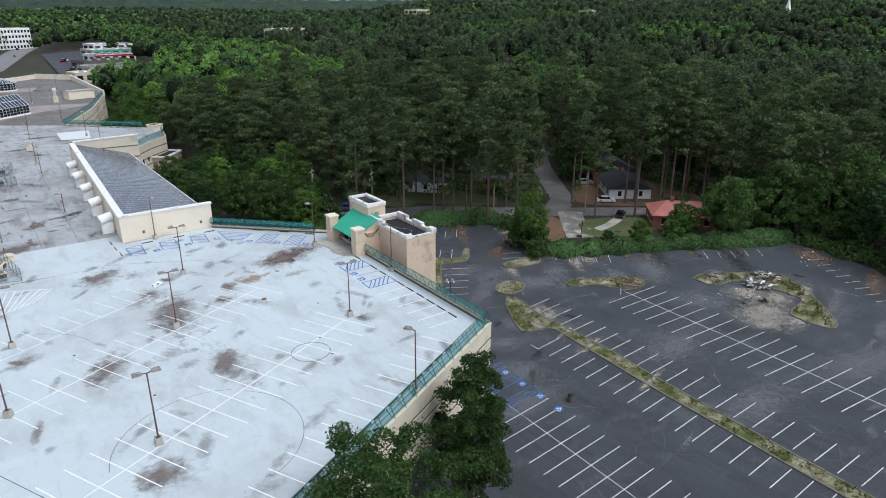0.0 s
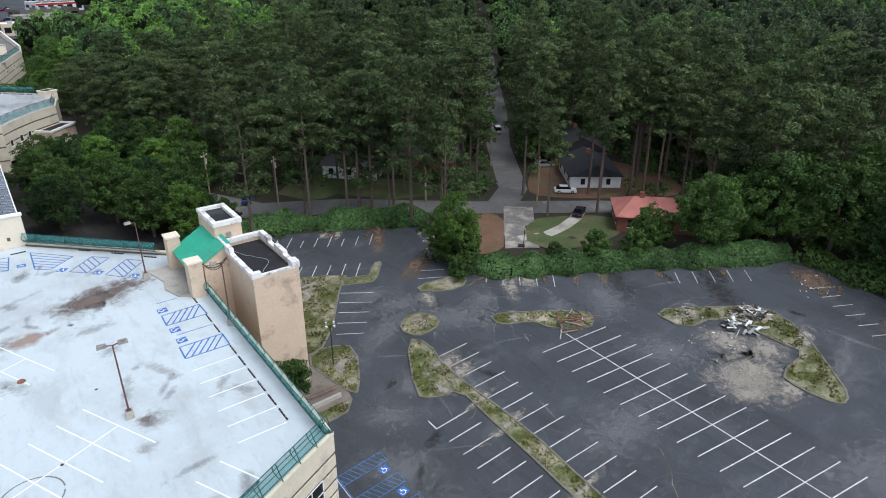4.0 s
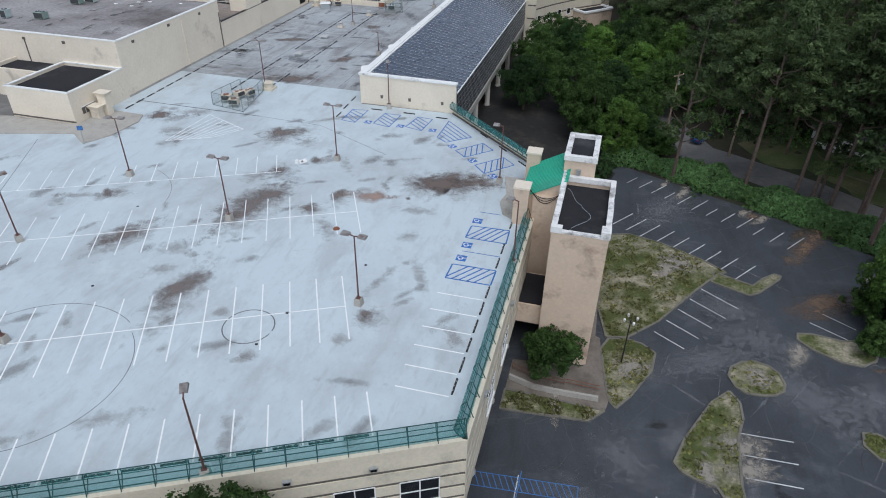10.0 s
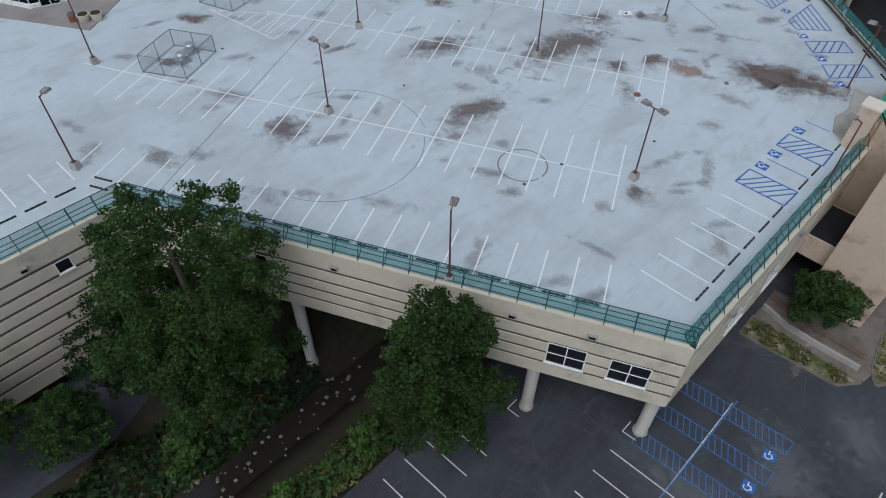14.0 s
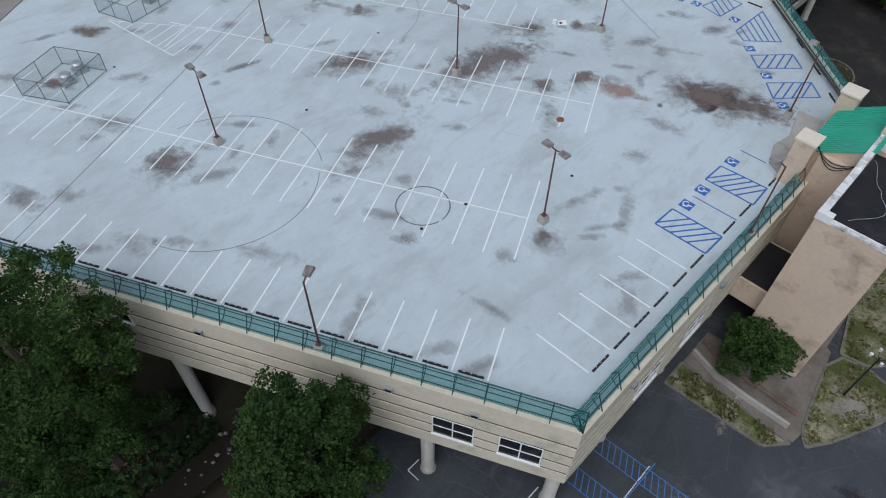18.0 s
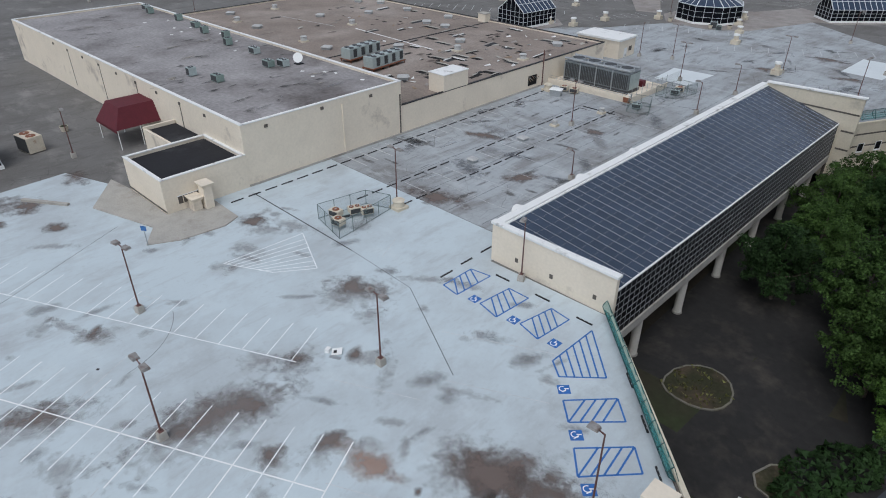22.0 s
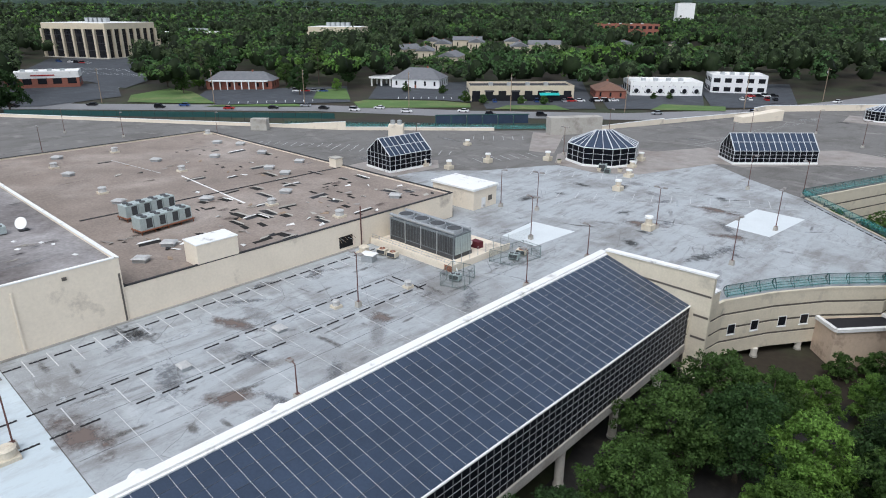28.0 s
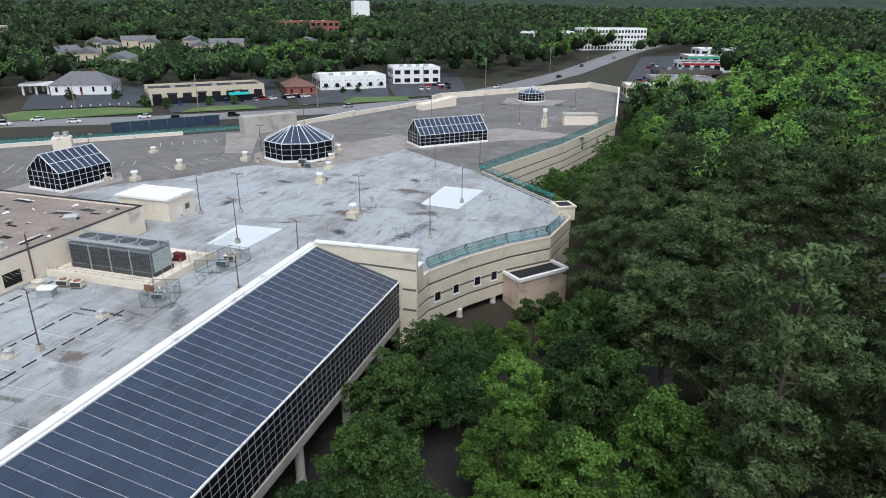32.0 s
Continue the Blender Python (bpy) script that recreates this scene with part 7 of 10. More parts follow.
for k in range(8):
    part("guard_post", Shape().tube((13.9, 181 + 1.9 * k, 0.5), (13.9, 181 + 1.9 * k, 2.6), 0.05, 0.05, 6), "grey_metal", plant)
part("wind_screen", Shape().add([(13.9, 188.5, 0.6), (13.9, 200.5, 0.6), (13.9, 200.5, 2.4), (13.9, 188.5, 2.4)], [(0, 1, 2, 3)]), "fence", plant)
part("tank", Shape().tube((4, 191.6, 0.5), (4, 191.6, 2.6), 1.0, 1.0, 16), "white", plant)
part("pipe_run", Shape().tube((-2, 189.6, 1.4), (10, 189.6, 1.4), 0.35, 0.35, 12), "white", plant)
part("pump", Shape().box(9.5, 190, 0.5, 11.2, 191.2, 1.6), "maroon", plant)
part("drip_pipe", Shape().tube((12.2, 183, 1.0), (14.6, 181.2, 0.2), 0.1, 0.1, 8), "white", plant)
for x, y, k in ((-1.6, 176.8, 0), (1.0, 178.4, 1), (3.2, 178.6, 1), (16.4, 178.8, 2), (17.4, 191.4, 2), (17.2, 193.6, 1), (1.4, 175.2, 3)):
    if k == 0:
        roof_fan(x, y, D, 0.8, "unit_beige", "beige drum vent beside the store wall")
    elif k == 3:
        curb_vent(x, y, D, 2.0, 1.4, 1.2, 20, "white", "tilted white sheet-metal vent box")
    else:
        fan_unit(x, y, D, 1.6, 1.2, 0.8, 0.3, k, "unit" if k == 2 else "unit_beige", 15)
hut = thing("plant_hut", "cream plant hut with a white flat roof", "hut", m=pose(-8.6, 210.0, D, 0, 0, 0))
part("wall", Shape().box(-6.6, -3.4, 0, 4.4, 3.6, 3.9), "stucco", hut)
part("roof", Shape().box(-6.9, -3.7, 3.9, 4.7, 3.9, 4.3), "white", hut)
part("door", Shape().box(4.4, -1.0, 0.1, 4.45, 0.2, 2.1), "white_dirty", hut)
part("louvre", Shape().box(4.4, 1.0, 1.2, 4.45, 2.2, 2.2), "groove", hut)

# ---- urns and planters on the deck ----
for x, y, hh in ((-29, 241, 2.4), (-19.4, 253.7, 2.4), (8.6, 239.8, 2.4), (25.8, 219.6, 2.6), (-37.8, 226.7, 2.0), (-31.4, 228.9, 2.2), (4.4, 252.4, 1.8), (-1.8, 270.4, 2.2), (-47.5, 254, 1.6), (44.7, 328, 6.0), (0.2, 262, 1.6)):
    u = thing("vent_stack", "cream ribbed vent stack standing on the deck", "vent", "vent stacks", m=pose(x, y, D))
    part("base", Shape().box(-0.9, -0.9, 0, 0.9, 0.9, hh * 0.42), "unit_beige", u)
    part("drum", Shape().tube((0, 0, hh * 0.42), (0, 0, hh * 0.85), 0.62, 0.58, 14), "unit_beige", u)
    part("rim", Shape().tube((0, 0, hh * 0.85), (0, 0, hh), 0.78, 0.72, 14), "white", u)


# ---- glazed skylight pavilions ----
def gable_pavilion(x, y, yaw, w, L, wall_h, ridge_h, label, cols, rows):
    t = thing("skylight_pavilion", label, "skylight", m=pose(x, y, D, 0, 0, yaw))
    part("plinth", Shape().box(-w / 2 - 0.2, -L / 2 - 0.2, 0, w / 2 + 0.2, L / 2 + 0.2, 0.5), "white", t)
    h = w / 2
    for s in (-1, 1):
        # side walls and roof slopes
        a = [(s * h, -L / 2 * s, 0.5), (s * h, L / 2 * s, 0.5), (s * h, L / 2 * s, wall_h), (s * h, -L / 2 * s, wall_h)]
        glazed(t, a, rows, cols, "glass_dark", width=0.09, depth=0.08)
        b = [(s * h, -L / 2 * s, wall_h), (s * h, L / 2 * s, wall_h), (0, L / 2 * s, ridge_h), (0, -L / 2 * s, ridge_h)]
        glazed(t, b, 2, cols, "glass_roof", width=0.12, depth=0.1)
        y0 = s * L / 2
        c = [(s * h, y0, 0.5), (-s * h, y0, 0.5), (-s * h, y0, wall_h), (s * h, y0, wall_h)]
        glazed(t, c, rows, max(3, int(w / 1.5)), "glass_dark", width=0.09, depth=0.08)
        g = Shape().add([(-h, y0, wall_h), (h, y0, wall_h), (0, y0, ridge_h), (-h, y0 - 0.06 * s, wall_h), (h, y0 - 0.06 * s, wall_h), (0, y0 - 0.06 * s, ridge_h)], [(0, 1, 2), (5, 4, 3), (0, 3, 4, 1), (1, 4, 5, 2), (2, 5, 3, 0)])
        part("gable_pane", g, "glass_dark", t)
        for k in (-1, 1):
            part("barge_bar", Shape().bar((k * h, y0, wall_h), (0, y0, ridge_h), 0.18, 0.16), "mullion", t)
        for k in range(1, int(w / 1.5)):
            px = -h + w * k / int(w / 1.5)
            part("gable_mullion", Shape().bar((px, y0 + 0.03 * s, wall_h), (px, y0 + 0.03 * s, wall_h + (ridge_h - wall_h) * (1 - abs(px) / h)), 0.08, 0.06, (0, s, 0)), "mullion", t)
    part("ridge_cap", Shape().bar((0, -L / 2, ridge_h), (0, L / 2, ridge_h), 0.25, 0.1), "mullion", t)
    return t


def drum_pavilion(x, y, r, n, wall_h, top_h, label, rows=3, per=2, ridge_half=0.4, ridge_yaw=0, corners=None):
    rd = Vector((math.cos(math.radians(ridge_yaw)), math.sin(math.radians(ridge_yaw)), 0))
    t = thing("skylight_drum", label, "skylight", m=pose(x, y, D))
    plan = [Vector((*c, 0)) for c in corners] if corners else [Vector((r * math.cos(2 * math.pi * k / n), r * math.sin(2 * math.pi * k / n), 0)) for k in range(n)]
    bays = per
    part("plinth", Shape().prism([(c.x * 1.04, c.y * 1.04) for c in plan], 0, 0.5), "white", t)
    for k in range(len(plan)):
        p, q = plan[k] + Vector((0, 0, 0.5)), plan[(k + 1) % len(plan)] + Vector((0, 0, 0.5))
        per = max(2, round((q - p).length / 1.5)) if corners else bays
        up = Vector((0, 0, wall_h - 0.5))
        glazed(t, [p, q, q + up, p + up], rows, per, "glass_dark", width=0.09, depth=0.08)
        p1, q1 = p + up, q + up
        p2, q2 = (rd * max(-ridge_half, min(ridge_half, v.dot(rd) * 0.5)) + Vector((v.x * 0.03, v.y * 0.03, top_h)) for v in (p, q))
        glazed(t, [p1, q1, q2, p2], 1, per, "glass_roof", width=0.12, depth=0.1)
        part("hip_bar", Shape().bar(p1, p2, 0.2, 0.14), "mullion", t)
        part("eave_bar", Shape().bar(p1, q1, 0.22, 0.16), "mullion", t)
    part("finial", Shape().tube((0, 0, top_h), (0, 0, top_h + 0.25), 0.5, 0.3, 8), "mullion", t)
    return t


gable_pavilion(-42.5, 222.6, -6, 9.5, 12.6, 4.0, 7.6, "gabled glass skylight with white bars over the mall", 8, 3)
gable_pavilion(-39.1, 85.4, -4, 7.6, 12.4, 4.0, 7.4, "gabled glass skylight on worn paving", 8, 3)
gable_pavilion(21.9, 293.4, -46, 8.5, 21.5, 3.4, 7.2, "long gabled glass skylight with white bars", 14, 3)
drum_pavilion(-9.5, 264.0, 9.2, 8, 4.6, 7.8, "eight-sided glass skylight with a low hipped roof", 3, 3, 1.9, 43)
drum_pavilion(-27.5, 55.0, 9.2, 8, 4.6, 8.3, "eight-sided dark glass entrance pavilion", 4, 4, 0.6, 65,
              [(7.9, -5.8), (9.0, -1.8), (4.4, 7.5), (0.0, 9.6), (-7.9, 5.8), (-9.0, 1.8), (-4.4, -7.5), (0.0, -9.6)])
drum_pavilion(29.5, 390.0, 5.6, 12, 3.6, 5.6, "round glass skylight with a low cone roof", 3, 2)
porch = thing("entrance_porch", "cream arched porch on columns before the glass pavilion", "porch", m=pose(-18.7, 58.0, D + 0.1, 0, 0, 116))
part("pediment", Shape().add([(-2, 0, 2.8), (2, 0, 2.8), (2, 0, 3.2), (0.9, 0, 4.2), (-0.9, 0, 4.2), (-2, 0, 3.2)] + [(x, 1.2, z) for x, z in ((-2, 2.8), (2, 2.8), (2, 3.2), (0.9, 4.2), (-0.9, 4.2), (-2, 3.2))],
     [(0, 1, 2, 3, 4, 5), (11, 10, 9, 8, 7, 6)] + [(i, (i + 1) % 6, 6 + (i + 1) % 6, 6 + i) for i in range(6)]), "beige_wall", porch)
for x in (-1.8, 1.8):
    part("column", Shape().tube((x, 0.3, 0), (x, 0.3, 2.8), 0.16, 0.14, 10), "groove", porch)
part("emblem", Shape().tube((0, -0.06, 3.55), (0, 0.0, 3.55), 0.45, 0.45, 20), "blue_worn", porch, "round blue plate on the pediment")
for x in (-1.2, -0.4, 0.4, 1.2):
    part("door_frame", Shape().box(x - 0.05, 1.3, 0, x + 0.05, 1.42, 2.5), "mullion", porch)
part("door_head", Shape().box(-1.25, 1.3, 2.5, 1.25, 1.42, 2.62), "mullion", porch)
side_door = thing("glass_door", "white-framed double glass door of the pavilion", "door", m=pose(-18.8, 51.3, D + 0.1, 0, 0, 74.6))
for x in (-1.1, 0.0, 1.1):
    part("stile", Shape().box(x - 0.06, -0.34, 0, x + 0.06, -0.22, 2.4), "mullion", side_door)
for z in (0.0, 2.4):
    part("rail", Shape().box(-1.16, -0.34, z, 1.16, -0.22, z + 0.12), "mullion", side_door)
for x in (-0.55, 0.55):
    part("leaf", Shape().box(x - 0.48, -0.28, 0.12, x + 0.48, -0.24, 2.4), "glass_dark", side_door)
for x, y, w in ((-11.3, 53.6, 1), (-12.0, 52.4, 1), (-3.5, 252.6, 1), (0.5, 255.4, 1), (-15.5, 253.2, 1), (-44.5, 103, 1)):
    pl = thing("planter", "round cream planter with dead stems", "planter", "planters on the deck", m=pose(x, y, D + 0.02))
    part("pot", Shape().tube((0, 0, 0), (0, 0, 0.9), 0.5, 0.7, 12), "unit_beige", pl)
    part("soil", Shape().tube((0, 0, 0.86), (0, 0, 0.92), 0.6, 0.6, 12), "soil", pl)
fan_unit(-3.0, 253.2, D, 1.8, 1.6, 1.7, 0.1, 1, "unit", 20, "condenser_unit", "grey cabinet unit beside the glass drum")
fan_unit(-1.0, 252.0, D, 1.4, 1.2, 1.1, 0.1, 1, "unit_green", 20, "condenser_unit", "grey cabinet unit beside the glass drum")
fan_unit(-39.5, 96.6, D, 3.6, 2.4, 2.4, 0.1, 2, "unit_beige", 10, "condenser_unit", "beige cabinet unit beside the gabled skylight")

# ---- parapets, screens and blocks along the far deck edge ----
def deck_wall(a, b, h0, h1, mat="stucco", name="wall_deck_edge", label="cream parapet wall along the deck edge", thick=0.5):
    a3, b3 = Vector((*a, D - 1)), Vector((*b, D - 1))
    d = (b3 - a3).normalized()
    s = Vector((-d.y, d.x, 0)) * thick / 2
    v = [a3 - s, a3 + s, b3 + s, b3 - s]
    z = [h0 + 1, h0 + 1, h1 + 1, h1 + 1]
    w = thing(name, label, "wall", kind="structure")
    part("wall_body", slab(v + [p + Vector((0, 0, k)) for p, k in zip(v, z)]), mat, w)
    part("coping", Shape().bar(a3 + Vector((0, 0, h0 + 1)), b3 + Vector((0, 0, h1 + 1)), thick + 0.15, 0.12), "white", w)


for a, b, h0, h1 in (((47.8, 448), (-8, 383), 2.2, 2.2), ((-8, 383), (-8, 371), 2.2, 2.6), ((-8, 371), (-24, 330), 1.2, 1.2), ((-24, 330), (-34, 303), 1.6, 1.0), ((63.6, 430), (47.8, 448), 2.6, 2.6),
                     ((-92, 245), (-57, 278), 0.9, 0.9), ((-150, 208), (-110, 234), 1.0, 1.0), ((-225, 160), (-150, 208), 1.0, 1.0), ((66.6, 347.8), (63.6, 430), 1.6, 2.6), ((-110, 234), (-92, 245), 1.0, 2.6)):
    deck_wall(a, b, h0, h1)
blk = thing("screen_block", "weathered pale concrete block at the deck edge", "block", m=pose(-36, 292, D, 0, 0, 54))
part("body", Shape().box(-8.5, -2.2, 0, 8.5, 2.2, 5.2), "concrete", blk)
blk = thing("ramp_block", "cream ramp wall block with a sloping top", "block", m=pose(-2, 358, D, 0, 0, 62))
part("body", Shape().add([(-9, -2, 0), (9, -2, 0), (9, 2, 0), (-9, 2, 0), (-9, -2, 2.0), (9, -2, 3.6), (9, 2, 3.6), (-9, 2, 2.0)], [(0, 3, 2, 1), (4, 5, 6, 7), (0, 1, 5, 4), (1, 2, 6, 5), (2, 3, 7, 6), (3, 0, 4, 7)]), "stucco", blk)
blk = thing("stair_block", "cream stair block on the far deck", "block", m=pose(55, 337.5, D, 0, 0, 18))
part("body", Shape().box(-5.6, -2.4, 0, 5.6, 2.4, 3.4), "stucco", blk)
part("cap", Shape().box(-5.8, -2.6, 3.4, 5.8, 2.6, 3.7), "concrete", blk)
scr = thing("advert_screen", "long dark glazed screen with posts beside the road ramp", "screen", m=pose(-66, 283, D, 0, 0, 49))
for k in range(6):
    part("panel", Shape().box(-16 + 5.3 * k, -0.1, 0.5, -16 + 5.3 * k + 5.0, 0.1, 3.4), "glass_roof", scr)
    part("post", Shape().box(-16 + 5.3 * k - 0.15, -0.2, 0, -16 + 5.3 * k + 0.15, 0.2, 3.7), "green_rail", scr)
part("frame_top", Shape().box(-16, -0.2, 3.4, 15.8, 0.2, 3.7), "green_rail", scr)
blk = thing("vent_house", "cream vent house with round fans on top behind the skylight", "block", m=pose(-70, 247, D, 0, 0, 40))
part("body", Shape().box(-2.2, -2, 0, 2.2, 2, 4.2), "stucco", blk)
for sx in (-1, 1):
    part("fan_drum", Shape().tube((sx, 0, 4.2), (sx, 0, 5.4), 0.75, 0.75, 12), "grey_metal", blk)
railing([(-57, 278), (-34, 301)], "green railing along the deck edge by the road", spacing=3.2)
railing([(-110, 234), (-57, 278)], "green railing along the deck edge by the road", spacing=3.6)
blk = thing("deck_hut", "cream stair head on the rear deck", "block", m=pose(-112, 226, D, 0, 0, 40))
part("body", Shape().box(-2.6, -1.6, 0, 2.6, 1.6, 3.6), "concrete", blk)
# stair shaft at the curved wall and the white chimney box
shaft = thing("stair_shaft", "pinkish stucco stair shaft with a black roof at the curved wall", "tower")
part("body", Shape().prism(ccw([(55.9, 212.9), (59.1, 210.0), (65.8, 217.8), (62.7, 220.3)]), 7, 18.2), "tower", shaft)
for (ax, ay), (bx, by) in (((55.9, 212.9), (59.1, 210.0)), ((59.1, 210.0), (65.8, 217.8)), ((65.8, 217.8), (62.7, 220.3))):
    part("coping", Shape().bar((ax, ay, 18.2), (bx, by, 18.2), 0.55, 0.5), "white", shaft)
part("flat_roof", Shape().prism(ccw([(56.4, 212.9), (59.1, 210.5), (65.3, 217.7), (62.7, 219.9)]), 18.2, 18.3), "black_roof", shaft)
box = thing("corner_box", "cream box turret on the deck corner", "turret", m=pose(62.6, 234.5, D, 0, 0, 30))
part("body", Shape().box(-1.7, -1.7, -1.0, 1.7, 1.7, 1.6), "stucco", box)
part("rim", Shape().box(-1.9, -1.9, 1.6, 1.9, 1.9, 1.85), "stucco", box)
part("well", Shape().box(-1.3, -1.3, 1.85, 1.3, 1.3, 1.87), "black_roof", box)


# ---- windows in the deck walls ----
def wall_window(a, b, s, z0, w, h, label, cols=2, rows=2, parent_wall=None, out=0.02):
    """A window set in a wall that runs from a to b in plan; s metres along it."""
    a, b = Vector((*a, 0)), Vector((*b, 0))
    d = (b - a).normalized()
    n = Vector((d.y, -d.x, 0))
    yaw = math.degrees(math.atan2(d.y, d.x))
    p = a + d * s + n * out
    t = thing("window", label, "window", "windows in the deck walls", kind="structure", m=pose(p.x, p.y, z0, 0, 0, yaw))
    part("recess", Shape().box(0, -0.02, 0, w, 0.14, h), "window", t)
    for k in range(cols + 1):
        part("window_frame", Shape().box(w * k / cols - 0.045, -0.07, 0, w * k / cols + 0.045, -0.02, h), "white", t)
    for k in range(rows + 1):
        part("window_frame", Shape().box(0, -0.065, h * k / rows - 0.045, w, -0.022, h * k / rows + 0.045), "white", t)
    part("window_sill", Shape().box(-0.1, -0.16, -0.16, w + 0.1, -0.01, -0.045), "white", t)
    return t


for s_ in (36.55, 41.35):
    wall_window((21.0, 41.05), (62.4, 61.75), s_, 17.25, 2.95, 2.45, "square four-pane window in a white frame")
for s_, zz in ((11.6, 19.9), (0.6, 18.5)):
    wall_window((21.0, 41.05), (62.4, 61.75), s_, zz, 1.1, 1.1, "small square opening in the banded wall", 1, 1)
for s_, zz in ((64.0, 19.8), (69.5, 16.6)):
    wall_window((21.0, -30), (21.0, 41.05), s_, zz, 1.2, 1.2, "small square opening in the banded wall", 1, 1)
for s_ in (8.0, 14.5):
    wall_window((62.4, 61.75), (62.4, 106.0), s_, 17.25, 2.95, 2.45, "square four-pane window in a white frame")
for (a, b), s_ in (((CURVE[1], CURVE[2]), 1.2), ((CURVE[1], CURVE[2]), 5.2), ((CURVE[2], CURVE[3]), 1.2), ((CURVE[2], CURVE[3]), 4.8)):
    wall_window(a, b, s_, 17.6, 1.3, 1.5, "small dark square opening in the curved wall", 1, 1)
for s_ in (14, 28):
    wall_window((54.7, 302), (66.6, 347.8), s_, 18.4, 1.3, 1.5, "small dark square opening in the far wall", 1, 1)
for a, b, ss in (((21.0, 41.05), (62.4, 61.75), (9, 19, 33.5, 39.5)), ((62.4, 61.75), (62.4, 106.0), (6, 18)), ((21.0, -30), (21.0, 41.05), (62, 68))):
    for s_ in ss:
        a3, b3 = Vector((*a, 0)), Vector((*b, 0))
        d = (b3 - a3).normalized()
        p = a3 + d * s_ + Vector((d.y, -d.x, 0)) * 0.05
        wl = thing("wall_light", "small grey wall light under the coping", "wall light", "wall lights", m=pose(p.x, p.y, 21.75, 0, 0, math.degrees(math.atan2(d.y, d.x))))
        part("housing", Shape().box(-0.3, -0.25, 0, 0.3, 0.0, 0.35), "grey_metal", wl)
        part("lens", Shape().box(-0.22, -0.27, 0.04, 0.22, -0.25, 0.26), "glass_dark", wl)
for x in (34.5, 39.0, 44.2):
    part("wall_vent", Shape().box(x - 0.2, 121.66, 24.0, x + 0.2, 121.7, 24.5), "groove", hall)

# ---- plants ----
def card_mesh(name, centres, sizes, out, mat, rng, flat=0.0, slim=1.0, wild=0.75, four=False):
    """Leaf sprays: small three- or four-cornered blades at the given centres, turned roughly outwards."""
    n = len(centres)
    nrm = rng.normal(size=(n, 3)) * wild + out * 0.9
    nrm[:, 2] += flat
    nrm /= np.linalg.norm(nrm, axis=1)[:, None] + 1e-9
    t = rng.normal(size=(n, 3))
    t -= nrm * (t * nrm).sum(1)[:, None]
    t /= np.linalg.norm(t, axis=1)[:, None] + 1e-9
    b = np.cross(nrm, t)
    s = sizes[:, None]
    w = s * slim * rng.uniform(0.55, 0.9, (n, 1))
    k = 4 if four else 3
    v = np.empty((n, k, 3))
    if four:
        v[:, 0], v[:, 1], v[:, 2], v[:, 3] = centres - t * s, centres - b * w * 0.9 - nrm * s * 0.15, centres + t * s, centres + b * w * 0.9 - nrm * s * 0.15
    else:
        v[:, 0], v[:, 1], v[:, 2] = centres - t * s * 1.15, centres + t * s * 0.75 - b * w, centres + t * s * 0.6 + b * w
    me = bpy.data.meshes.new(name)
    me.vertices.add(k * n)
    me.vertices.foreach_set("co", v.reshape(-1).astype(np.float32))
    me.loops.add(k * n)
    me.loops.foreach_set("vertex_index", np.arange(k * n, dtype=np.int32))
    me.polygons.add(n)
    me.polygons.foreach_set("loop_start", np.arange(0, k * n, k, dtype=np.int32))
    me.materials.append(MAT[mat])
    me.update(calc_edges=True)
    return me


def on_lobes(rng, lobes, n, clumps, clump_size, thick=0.35, squash=0.8):
    """Leaves gathered in clumps, the clumps spread over the lobes of a crown."""
    L = np.array(lobes)
    wgt = (L[:, 3] * L[:, 4] * L[:, 5]) ** 0.67
    pick = rng.choice(len(L), clumps, p=wgt / wgt.sum())
    d = rng.normal(size=(clumps, 3))
    d /= np.linalg.norm(d, axis=1)[:, None]
    d[:, 2] = np.where(d[:, 2] < -0.3, -d[:, 2] * 0.6, d[:, 2])
    cc = L[pick, :3] + d * L[pick, 3:6] * (1 - thick * rng.random(clumps) ** 1.6 + 0.08 * rng.normal(size=clumps))[:, None]
    cr = clump_size * rng.uniform(0.6, 1.35, clumps)
    k = rng.choice(clumps, n, p=cr ** 2 / (cr ** 2).sum())
    e = rng.normal(size=(n, 3)) + d[k] * 0.5 + np.array((0, 0, 0.35))
    e /= np.linalg.norm(e, axis=1)[:, None]
    r = 1 - 0.5 * rng.random(n) ** 1.5 + 0.12 * rng.normal(size=n)
    c = cc[k] + e * np.array((1, 1, squash)) * (cr[k] * r)[:, None]
    return c, e * 0.7 + d[k] * 0.3


def limbs(shape, rng, h, r, lobes, fork=0.35, n=7):
    """A tapered trunk that leans a little, with limbs to some of the crown's lobes."""
    bend = rng.uniform(-0.03, 0.03, 2) * h
    pts = [Vector((bend[0] * (k / 6) ** 2, bend[1] * (k / 6) ** 2, h * k / 6)) for k in range(7)]
    for k in range(6):
        shape.tube(pts[k], pts[k + 1], r * (1 - 0.13 * k), r * (1 - 0.13 * (k + 1)), 7, caps=False)
    for i in range(min(n, len(lobes))):
        c = Vector(lobes[i][:3])
        z = max(fork * h, min(0.95 * h, c.z - 0.45 * math.hypot(c.x, c.y) - 0.5))
        k = min(5.99, 6 * z / h)
        a = pts[int(k)].lerp(pts[int(k) + 1], k % 1)
        m = a.lerp(c, 0.55) + Vector((0, 0, -0.3))
        shape.tube(a, m, r * 0.38, r * 0.22, 5, caps=False).tube(m, c, r * 0.22, r * 0.07, 5, caps=False)
    return shape


